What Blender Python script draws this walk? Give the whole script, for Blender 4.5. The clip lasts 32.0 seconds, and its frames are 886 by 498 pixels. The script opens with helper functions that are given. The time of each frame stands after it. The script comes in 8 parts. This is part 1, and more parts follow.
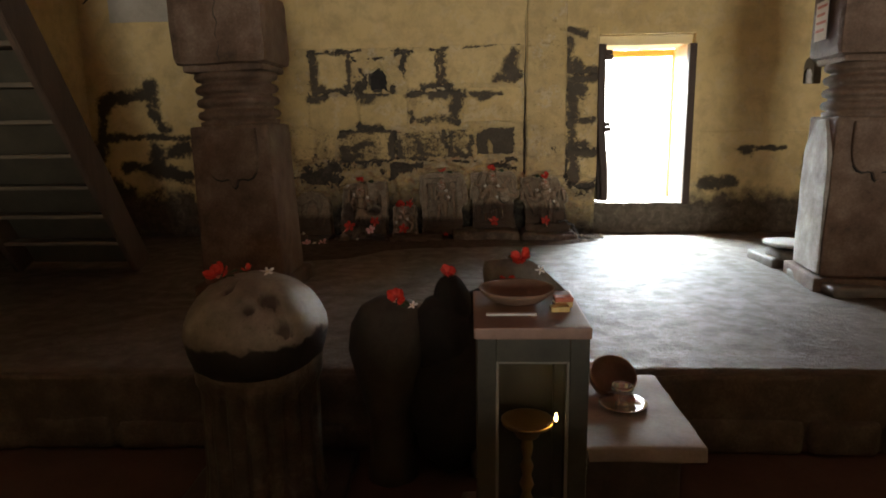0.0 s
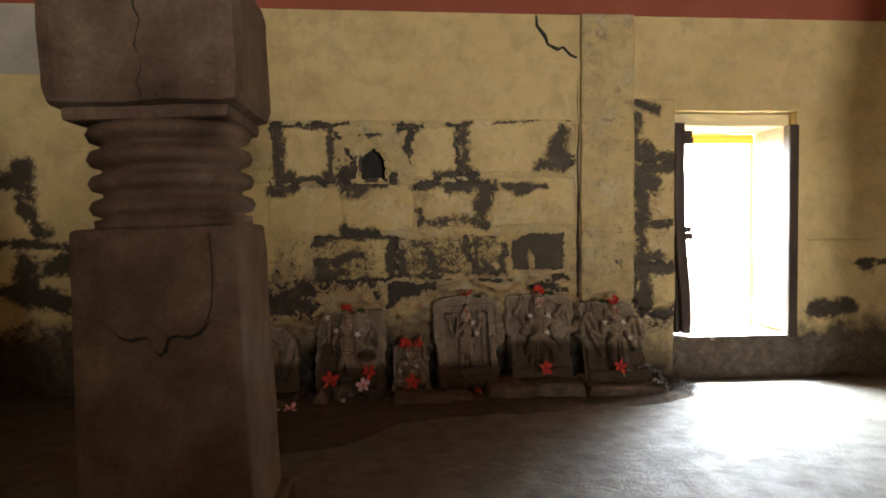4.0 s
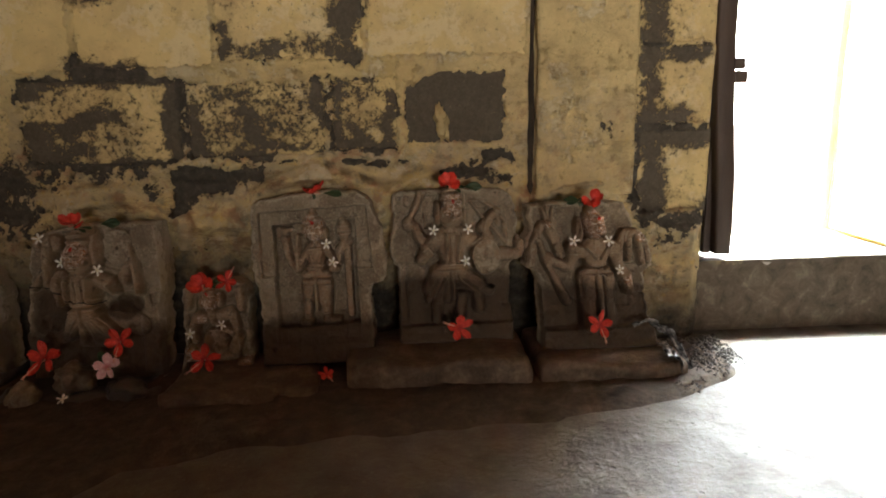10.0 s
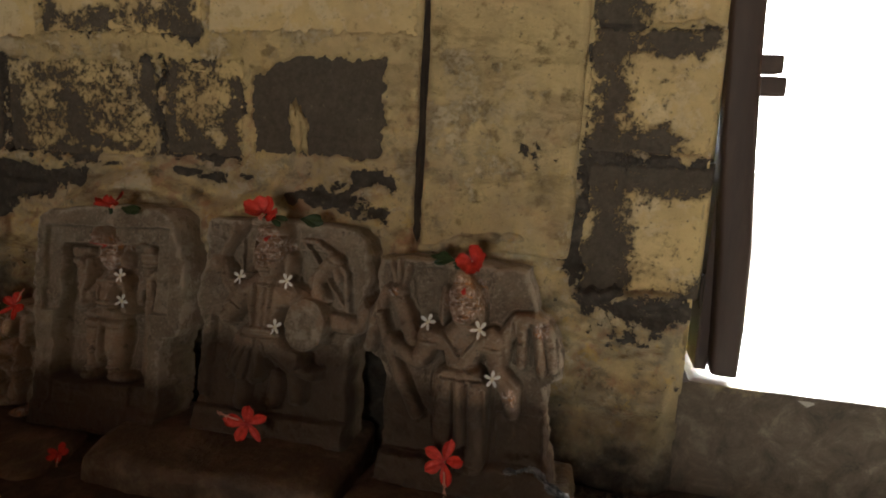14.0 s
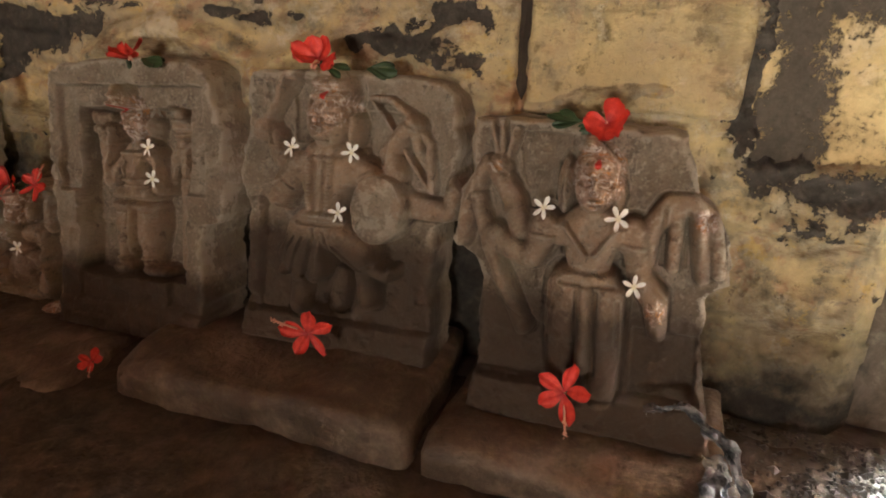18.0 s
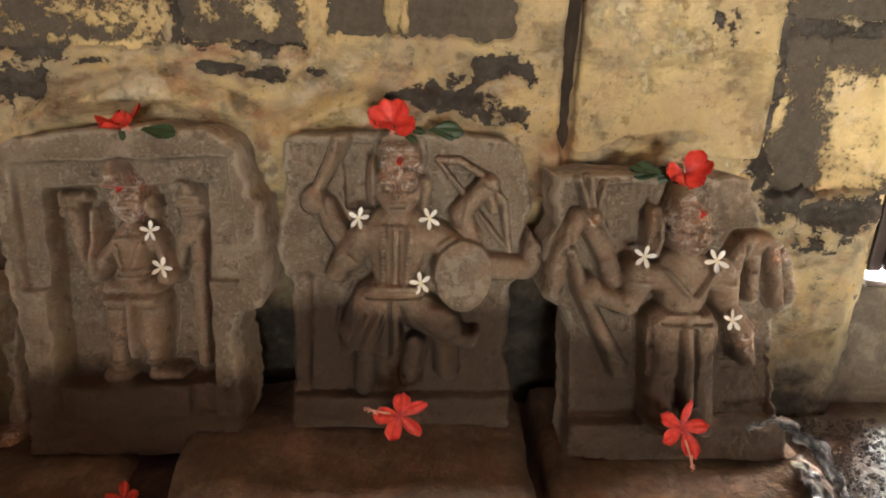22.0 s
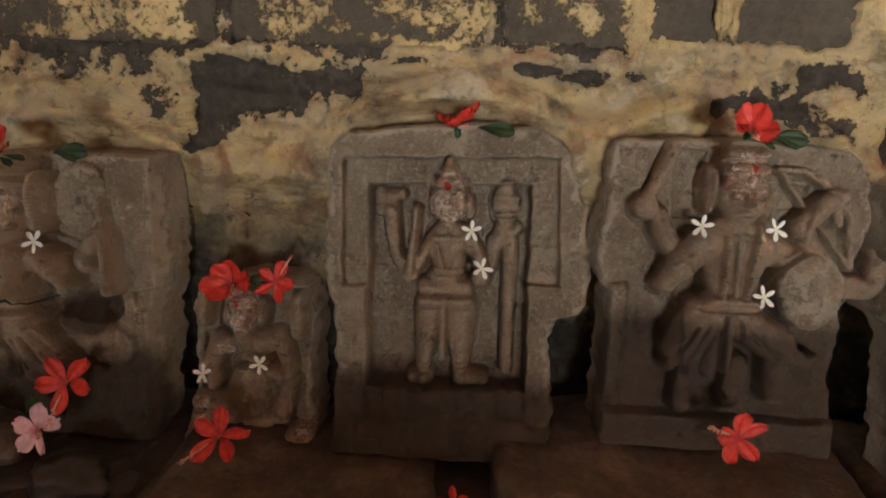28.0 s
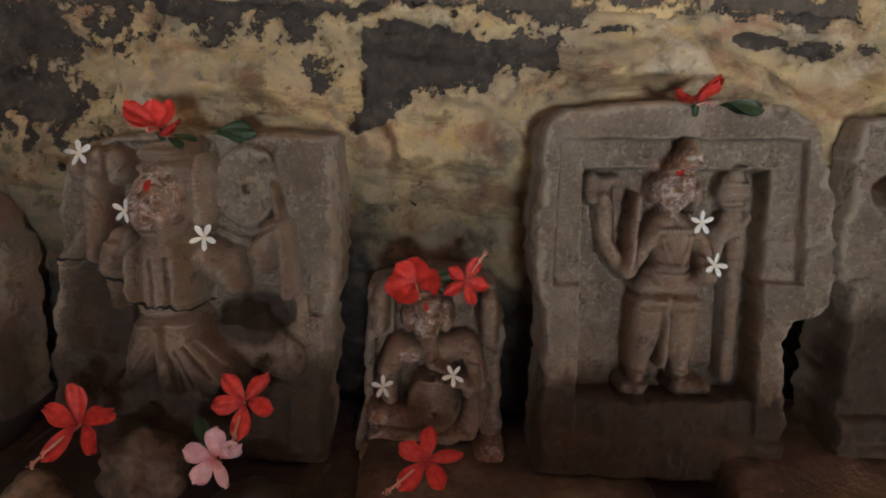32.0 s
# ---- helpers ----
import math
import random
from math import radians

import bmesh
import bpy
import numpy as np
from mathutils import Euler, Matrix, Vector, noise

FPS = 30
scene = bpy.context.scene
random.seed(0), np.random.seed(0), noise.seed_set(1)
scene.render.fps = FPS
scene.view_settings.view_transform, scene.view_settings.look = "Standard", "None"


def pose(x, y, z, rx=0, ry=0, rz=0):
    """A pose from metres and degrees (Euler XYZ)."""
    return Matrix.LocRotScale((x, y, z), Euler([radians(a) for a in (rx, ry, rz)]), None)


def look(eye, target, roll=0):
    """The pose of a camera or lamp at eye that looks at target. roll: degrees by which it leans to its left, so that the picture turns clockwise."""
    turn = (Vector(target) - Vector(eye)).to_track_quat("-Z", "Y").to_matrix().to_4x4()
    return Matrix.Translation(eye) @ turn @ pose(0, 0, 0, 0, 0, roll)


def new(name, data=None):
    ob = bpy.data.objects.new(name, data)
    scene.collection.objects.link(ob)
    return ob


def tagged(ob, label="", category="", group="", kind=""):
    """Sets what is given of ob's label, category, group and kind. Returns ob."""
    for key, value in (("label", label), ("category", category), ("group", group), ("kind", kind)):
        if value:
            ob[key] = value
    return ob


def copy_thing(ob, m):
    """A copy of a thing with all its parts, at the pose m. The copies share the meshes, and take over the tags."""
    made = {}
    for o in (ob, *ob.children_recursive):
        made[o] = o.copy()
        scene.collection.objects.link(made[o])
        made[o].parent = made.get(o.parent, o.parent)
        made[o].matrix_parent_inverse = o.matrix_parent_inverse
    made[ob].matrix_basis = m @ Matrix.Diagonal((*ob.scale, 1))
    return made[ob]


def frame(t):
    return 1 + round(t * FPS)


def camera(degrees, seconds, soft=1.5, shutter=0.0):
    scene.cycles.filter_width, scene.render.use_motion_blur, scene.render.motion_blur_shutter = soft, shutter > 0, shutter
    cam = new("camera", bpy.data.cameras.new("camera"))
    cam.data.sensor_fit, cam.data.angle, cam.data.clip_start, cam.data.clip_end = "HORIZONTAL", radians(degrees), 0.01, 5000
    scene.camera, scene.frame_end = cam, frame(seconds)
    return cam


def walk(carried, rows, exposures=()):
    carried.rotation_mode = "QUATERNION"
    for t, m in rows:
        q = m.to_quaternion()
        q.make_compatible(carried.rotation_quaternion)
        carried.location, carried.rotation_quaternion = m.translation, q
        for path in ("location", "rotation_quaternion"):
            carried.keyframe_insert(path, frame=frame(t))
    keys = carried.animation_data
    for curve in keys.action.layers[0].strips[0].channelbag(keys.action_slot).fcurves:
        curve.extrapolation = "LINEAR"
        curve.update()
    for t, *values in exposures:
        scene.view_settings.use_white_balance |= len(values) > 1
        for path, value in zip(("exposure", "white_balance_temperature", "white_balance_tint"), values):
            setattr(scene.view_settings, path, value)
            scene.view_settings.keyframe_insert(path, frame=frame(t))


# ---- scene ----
cam = camera(68.2, 32.0, soft=1.8)
PATH = [
    (0, (0.259, -0.717, 1.65), (0.175, 1.246, 1.274), -0.8),
    (0.5, (0.322, -0.483, 1.713), (0.086, 1.478, 1.395), 0.0),
    (1, (0.235, -0.147, 1.715), (0.078, 1.834, 1.486), 0.9),
    (1.5, (0.091, 0.174, 1.714), (-0.07, 2.163, 1.58), -0.5),
    (2, (0.012, 0.504, 1.687), (-0.229, 2.487, 1.598), -0.9),
    (2.5, (-0.079, 0.84, 1.723), (-0.342, 2.822, 1.661), -1.8),
    (3, (-0.229, 1.133, 1.703), (-0.296, 3.13, 1.631), -1.9),
    (3.5, (-0.381, 1.365, 1.655), (-0.318, 3.362, 1.575), -1.2),
    (4.2, (-0.76, 1.66, 1.65), (-0.54, 3.65, 1.59), -0.1),
    (4.7, (-0.985, 1.90, 1.67), (-0.64, 3.87, 1.62), 0.7),
    (5.1, (-0.955, 2.09, 1.68), (-0.53, 4.04, 1.64), 1.3),
    (5.5, (-0.79, 2.219, 1.693), (-0.292, 4.156, 1.663), 1.8),
    (6, (-0.814, 2.432, 1.706), (-0.251, 4.351, 1.693), 2.8),
    (6.5, (-0.808, 2.631, 1.664), (-0.178, 4.53, 1.643), 3.1),
    (7, (-0.81, 2.793, 1.59), (-0.137, 4.661, 1.35), 3.4),
    (7.5, (-0.623, 2.941, 1.56), (0.06, 4.79, 1.221), 3.7),
    (8, (-0.566, 3.124, 1.52), (0.014, 4.998, 1.131), 3.4),
    (8.5, (-0.479, 3.349, 1.489), (0.003, 5.238, 1.041), 2.4),
    (9, (-0.312, 3.515, 1.481), (0.028, 5.423, 0.986), 0.7),
    (9.5, (-0.044, 3.645, 1.515), (0.103, 5.567, 0.983), -0.8),
    (10, (0.259, 3.827, 1.491), (0.413, 5.77, 1.044), -0.9),
    (10.5, (0.5, 4.001, 1.506), (0.618, 5.954, 1.092), -0.5),
    (11, (0.766, 4.067, 1.529), (0.723, 6.033, 1.163), -1.1),
    (11.5, (1.006, 4.144, 1.532), (0.887, 6.11, 1.185), -0.9),
    (12, (1.296, 4.249, 1.537), (1.117, 6.208, 1.174), -0.7),
    (12.5, (1.457, 4.328, 1.559), (1.062, 6.238, 1.117), -1.1),
    (13, (1.498, 4.469, 1.506), (0.874, 6.322, 1.088), -0.2),
    (13.5, (1.446, 4.647, 1.482), (0.912, 6.539, 1.119), 1.6),
    (14, (1.335, 4.756, 1.429), (0.919, 6.676, 1.053), 3.0),
    (14.5, (1.336, 4.936, 1.353), (0.849, 6.801, 0.818), 2.1),
    (15, (1.343, 5.046, 1.276), (0.907, 6.882, 0.614), 1.7),
    (15.5, (1.33, 5.078, 1.26), (0.958, 6.919, 0.573), 2.0),
    (17.5, (1.266, 5.136, 1.262), (0.789, 6.946, 0.558), 1.7),
    (18, (1.147, 5.151, 1.299), (0.581, 6.925, 0.569), 1.6),
    (18.5, (0.994, 5.168, 1.296), (0.527, 6.998, 0.64), 3.5),
    (19, (0.871, 5.208, 1.339), (0.456, 7.051, 0.683), 3.4),
    (19.5, (0.762, 5.247, 1.317), (0.374, 7.109, 0.698), 3.2),
    (20, (0.693, 5.28, 1.294), (0.377, 7.162, 0.695), 2.9),
    (20.5, (0.66, 5.257, 1.278), (0.451, 7.154, 0.681), 2.2),
    (21, (0.618, 5.194, 1.31), (0.522, 7.086, 0.67), 2.0),
    (21.5, (0.563, 5.148, 1.334), (0.568, 7.034, 0.669), 1.7),
    (22, (0.541, 5.131, 1.367), (0.614, 7.011, 0.687), 1.8),
    (22.5, (0.539, 5.124, 1.384), (0.66, 7.01, 0.727), 1.9),
    (23, (0.524, 5.118, 1.388), (0.629, 7.012, 0.755), 1.5),
    (23.5, (0.522, 5.118, 1.389), (0.622, 7.021, 0.782), 1.3),
    (24, (0.524, 5.121, 1.395), (0.608, 7.028, 0.798), 1.1),
    (24.5, (0.519, 5.122, 1.385), (0.612, 7.035, 0.81), 1.3),
    (25, (0.503, 5.117, 1.369), (0.591, 7.03, 0.792), 1.7),
    (25.5, (0.475, 5.108, 1.361), (0.548, 7.015, 0.763), 2.7),
    (26, (0.392, 5.088, 1.367), (0.405, 6.986, 0.737), 3.3),
    (26.5, (0.255, 5.105, 1.377), (0.091, 6.987, 0.72), 2.5),
    (28.5, (-0.024, 5.149, 1.27), (-0.026, 7.062, 0.685), 3.3),
    (29, (-0.045, 5.126, 1.28), (0.076, 7.032, 0.687), 3.8),
    (29.5, (-0.097, 5.111, 1.29), (0.049, 7.019, 0.709), 4.2),
    (30, (-0.193, 5.091, 1.292), (-0.067, 7.003, 0.717), 4.9),
    (30.5, (-0.309, 5.074, 1.29), (-0.203, 6.987, 0.718), 5.3),
    (31, (-0.417, 5.105, 1.267), (-0.354, 7.02, 0.697), 4.9),
    (31.5, (-0.443, 5.194, 1.251), (-0.428, 7.104, 0.659), 4.1),
    (32, (-0.459, 5.286, 1.226), (-0.454, 7.185, 0.597), 3.5),
]
EXPOSURES = [(0.0, -0.28, 6480, 10), (1.0, -0.42, 6450, 10), (2.0, -0.12, 6400, 10), (3.0, 0.36, 6350, 10), (6.0, -0.78, 6450, 10), (7.0, -1.1, 6450, 10), (8.0, -0.9, 6450, 10), (9.0, -0.08, 6450, 10), (10.0, 0.47, 6450, 10), (11.0, -0.2, 6400, 10), (12.0, -0.72, 6250, 10), (13.0, -0.45, 6320, 10), (14.0, -0.1, 6350, 10), (15.0, 0.42, 6150, 10), (18.0, 1.28, 6500, 15), (20.0, 1.14, 6850, 17), (22.0, 1.64, 6250, 11), (24.0, 1.66, 5980, 10), (26.0, 1.40, 6080, 11), (29.0, 1.38, 5650, 10), (32.0, 1.47, 5250, 10)]
walk(cam, [(t, look(eye, target, roll)) for t, eye, target, roll in PATH], EXPOSURES)

# ---- world, lamps ----
world = bpy.data.worlds.new("sky")
scene.world = world
world.use_nodes = True
sky = world.node_tree.nodes.new("ShaderNodeTexSky")
sky.sky_type = "NISHITA"
sky.sun_disc = False
sky.sun_elevation, sky.sun_rotation = radians(55), radians(30)
world.node_tree.links.new(sky.outputs[0], world.node_tree.nodes["Background"].inputs[0])
world.node_tree.nodes["Background"].inputs[1].default_value = 0.15


def area_lamp(name, m, sx, sz, power, colour):
    data = bpy.data.lights.new(name, "AREA")
    data.shape, data.size, data.size_y, data.energy, data.color = "RECTANGLE", sx, sz, power, colour
    ob = new(name, data)
    ob.matrix_world = m
    return ob


sun_data = bpy.data.lights.new("sun", "SUN")
sun_data.energy, sun_data.angle, sun_data.color = 5.0, radians(0.6), (1.0, 0.95, 0.88)
sun = new("sun", sun_data)
sun.matrix_world = look((3, 14, 12), (2, 8.5, 0))

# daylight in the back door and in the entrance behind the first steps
area_lamp("door_daylight", look((2.30, 7.95, 2.85), (1.75, 5.2, 0.42)), 1.9, 1.0, 740, (0.80, 0.93, 1.0))
area_lamp("door_sky", look((2.13, 7.42, 2.85), (2.13, 6.15, 0.42)), 0.95, 0.8, 2000, (0.80, 0.94, 1.0))
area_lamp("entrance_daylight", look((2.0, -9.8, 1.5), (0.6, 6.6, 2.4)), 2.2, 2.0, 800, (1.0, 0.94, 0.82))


# ---- materials ----
def material(name, roughness=0.8, metallic=0.0):
    m = bpy.data.materials.new(name)
    m.use_nodes = True
    b = m.node_tree.nodes["Principled BSDF"]
    b.inputs["Roughness"].default_value, b.inputs["Metallic"].default_value = roughness, metallic
    return m, m.node_tree.nodes, m.node_tree.links, b


def coords(n, l, kind="Object", scale=(1, 1, 1)):
    """Object: the place in the world, so that pieces side by side carry on one grain."""
    mapping = n.new("ShaderNodeMapping")
    mapping.inputs["Scale"].default_value = scale
    if kind == "World":
        l.new(n.new("ShaderNodeNewGeometry").outputs["Position"], mapping.inputs["Vector"])
    else:
        l.new(n.new("ShaderNodeTexCoord").outputs[kind], mapping.inputs["Vector"])
    return mapping.outputs["Vector"]


def noise_node(n, l, vec, scale, detail=6, rough=0.6, distortion=0.0):
    t = n.new("ShaderNodeTexNoise")
    t.inputs["Scale"].default_value, t.inputs["Detail"].default_value = scale, detail
    t.inputs["Roughness"].default_value, t.inputs["Distortion"].default_value = rough, distortion
    l.new(vec, t.inputs["Vector"])
    return t.outputs["Fac"]


def ramp(n, l, fac, stops):
    r = n.new("ShaderNodeValToRGB")
    e = r.color_ramp.elements
    for k, (p, c) in enumerate(stops):
        el = e[k] if k < 2 else e.new(p)
        el.position = p
    for k, (p, c) in enumerate(sorted(stops, key=lambda s: s[0])):
        e[k].position = p
        e[k].color = (*c, 1) if len(c) == 3 else c
    l.new(fac, r.inputs["Fac"])
    return r.outputs["Color"]


def grey(a):
    return (a, a, a)


def mix(n, l, fac, a, b, blend="MIX"):
    x = n.new("ShaderNodeMix")
    x.data_type, x.blend_type = "RGBA", blend
    for socket, value in ((x.inputs["Factor"], fac), (x.inputs["A"], a), (x.inputs["B"], b)):
        if isinstance(value, (int, float)):
            socket.default_value = value
        elif isinstance(value, tuple):
            socket.default_value = (*value, 1)
        else:
            l.new(value, socket)
    return x.outputs["Result"]


def maths(n, l, op, a, b=0.0, clamp=False):
    x = n.new("ShaderNodeMath")
    x.operation, x.use_clamp = op, clamp
    for socket, value in ((x.inputs[0], a), (x.inputs[1], b)):
        if isinstance(value, (int, float)):
            socket.default_value = value
        else:
            l.new(value, socket)
    return x.outputs[0]


def bump(n, l, bsdf, height, strength=0.4, distance=0.01):
    b = n.new("ShaderNodeBump")
    b.inputs["Strength"].default_value, b.inputs["Distance"].default_value = strength, distance
    l.new(height, b.inputs["Height"])
    l.new(b.outputs[0], bsdf.inputs["Normal"])


def simple(name, stops, scale=8.0, roughness=0.8, bump_strength=0.3, distance=0.004, metallic=0.0, stretch=(1, 1, 1), kind="World", fine=60.0):
    """A colour that wanders between the stops at one scale and is grained at a finer one."""
    m, n, l, b = material(name, roughness, metallic)
    v = coords(n, l, kind, stretch)
    big, small = noise_node(n, l, v, scale), noise_node(n, l, v, fine, 4, 0.7)
    both = maths(n, l, "ADD", maths(n, l, "MULTIPLY", big, 0.7), maths(n, l, "MULTIPLY", small, 0.3))
    l.new(ramp(n, l, both, stops), b.inputs["Base Color"])
    bump(n, l, b, both, bump_strength, distance)
    return m


YELLOW_A, YELLOW_B, YELLOW_C = (0.73, 0.58, 0.29), (0.63, 0.48, 0.21), (0.49, 0.37, 0.19)
BASALT_A, BASALT_B = (0.042, 0.035, 0.028), (0.098, 0.082, 0.064)


def flakes(n, l, v, scale, low, width=0.03, distortion=0.15):
    """Sharp ragged islands, as of one coat of paint lying over another."""
    f = noise_node(n, l, v, scale, 12, 0.74, distortion)
    return ramp(n, l, f, [(low, grey(0.0)), (low + width, grey(1.0))])


def scaled(n, l, mask, amount):
    return maths(n, l, "MULTIPLY", mask, amount)


def limewash(n, l, v, wear=0.5):
    """Old yellow limewash: broad fading, coats flaked one off another, specks and pits. Colour and relief."""
    broad, blotch, fine = noise_node(n, l, v, 0.9, 5), noise_node(n, l, v, 5.5, 10, 0.68, 0.3), noise_node(n, l, v, 50, 6, 0.75)
    base = ramp(n, l, broad, [(0.3, YELLOW_B), (0.62, YELLOW_A)])
    base = mix(n, l, scaled(n, l, ramp(n, l, blotch, [(0.44, grey(0.0)), (0.66, grey(1.0))]), 0.75), base, YELLOW_C)
    cream, ochre = flakes(n, l, v, 6.0, 0.54, 0.05), flakes(n, l, v, 12.0, 0.575, 0.05)
    base = mix(n, l, scaled(n, l, cream, 0.8 * wear), base, (0.74, 0.65, 0.44))
    base = mix(n, l, scaled(n, l, ochre, 0.85 * wear), base, (0.44, 0.30, 0.13))
    specks = ramp(n, l, fine, [(0.60, grey(0.0)), (0.66, grey(1.0))])
    base = mix(n, l, scaled(n, l, specks, 0.3 + 0.5 * wear), base, (0.19, 0.135, 0.075))
    pits = n.new("ShaderNodeTexVoronoi")
    pits.inputs["Scale"].default_value, pits.inputs["Randomness"].default_value = 42, 1.0
    l.new(v, pits.inputs["Vector"])
    sparse = maths(n, l, "ADD", pits.outputs["Distance"], maths(n, l, "MULTIPLY", noise_node(n, l, v, 4.0, 4, 0.6), 0.55))
    pit = ramp(n, l, sparse, [(0.26, grey(1.0)), (0.32, grey(0.0))])
    base = mix(n, l, scaled(n, l, pit, 0.75), base, (0.085, 0.065, 0.042))
    height = maths(n, l, "ADD", maths(n, l, "MULTIPLY", blotch, 0.5), maths(n, l, "MULTIPLY", fine, 0.3))
    height = maths(n, l, "ADD", height, scaled(n, l, cream, 0.12 * wear))
    height = maths(n, l, "SUBTRACT", height, scaled(n, l, ochre, 0.15 * wear))
    return base, maths(n, l, "SUBTRACT", height, maths(n, l, "MULTIPLY", pit, 0.35))


def plaster_material():
    m, n, l, b = material("yellow_limewash", 0.9)
    v = coords(n, l, "World")
    colour, height = limewash(n, l, v, 0.25)
    colour = smudged(n, l, v, colour)
    colour = mix(n, l, ramp(n, l, bare_amount(n, l, v, (0.9, 1.0, 0.7)), [(0.35, grey(0.0)), (0.60, grey(0.95))]), colour, mix(n, l, 0.55, basalt(n, l, v), (0.017, 0.014, 0.011)))
    # soot and damp along the foot of the wall, in tongues of uneven height
    z = n.new("ShaderNodeSeparateXYZ")
    l.new(v, z.inputs[0])
    tongue = maths(n, l, "ADD", z.outputs[2], maths(n, l, "MULTIPLY", noise_node(n, l, v, 2.2, 8, 0.7), -0.75))
    dark_foot = ramp(n, l, tongue, [(0.42, grey(1.0)), (0.58, grey(0.0))])
    foot = ramp(n, l, noise_node(n, l, v, 12, 10, 0.75, 0.5), [(0.35, (0.055, 0.042, 0.03)), (0.55, (0.12, 0.095, 0.068)), (0.7, (0.22, 0.18, 0.125))])
    colour = mix(n, l, dark_foot, colour, foot)
    l.new(colour, b.inputs["Base Color"])
    bump(n, l, b, height, 0.8, 0.014)
    return m


def bare_amount(n, l, v, weights):
    """The mesh's own bareness, roughened by noise at three scales."""
    own = n.new("ShaderNodeAttribute")
    own.attribute_name = "bare"
    amount = own.outputs["Fac"]
    for (scale, detail, rough), weight in zip(((3.6, 10, 0.72), (22.0, 8, 0.7), (70.0, 6, 0.75)), weights):
        amount = maths(n, l, "ADD", amount, scaled(n, l, maths(n, l, "SUBTRACT", noise_node(n, l, v, scale, detail, rough, 0.4), 0.5), weight))
    return amount


def smudged(n, l, v, paint):
    """Brown grime worn into the paint round the bare stone."""
    grime = ramp(n, l, bare_amount(n, l, v, (1.5, 0.8, 0.5)), [(0.22, grey(0.0)), (0.55, grey(0.6))])
    return mix(n, l, grime, paint, (0.25, 0.165, 0.075))


def basalt(n, l, v):
    stone = ramp(n, l, noise_node(n, l, v, 75.0, 6, 0.75), [(0.3, BASALT_A), (0.7, BASALT_B)])
    stone = mix(n, l, scaled(n, l, flakes(n, l, v, 8.0, 0.52, 0.14), 0.4), stone, (0.15, 0.128, 0.098))
    return mix(n, l, scaled(n, l, flakes(n, l, v, 34.0, 0.62, 0.04), 0.4), stone, (0.30, 0.245, 0.16))


def block_material():
    """Dressed blocks with worn limewash, bare where the mesh says so."""
    m, n, l, b = material("flaking_block", 0.88)
    v = coords(n, l, "World")
    bare = ramp(n, l, bare_amount(n, l, v, (0.6, 1.3, 1.7)), [(0.42, grey(0.0)), (0.58, grey(0.95))])
    paint, height = limewash(n, l, v, 0.5)
    paint = smudged(n, l, v, paint)
    l.new(mix(n, l, bare, paint, basalt(n, l, v)), b.inputs["Base Color"])
    bump(n, l, b, maths(n, l, "SUBTRACT", height, maths(n, l, "MULTIPLY", bare, 0.4)), 0.7, 0.012)
    return m


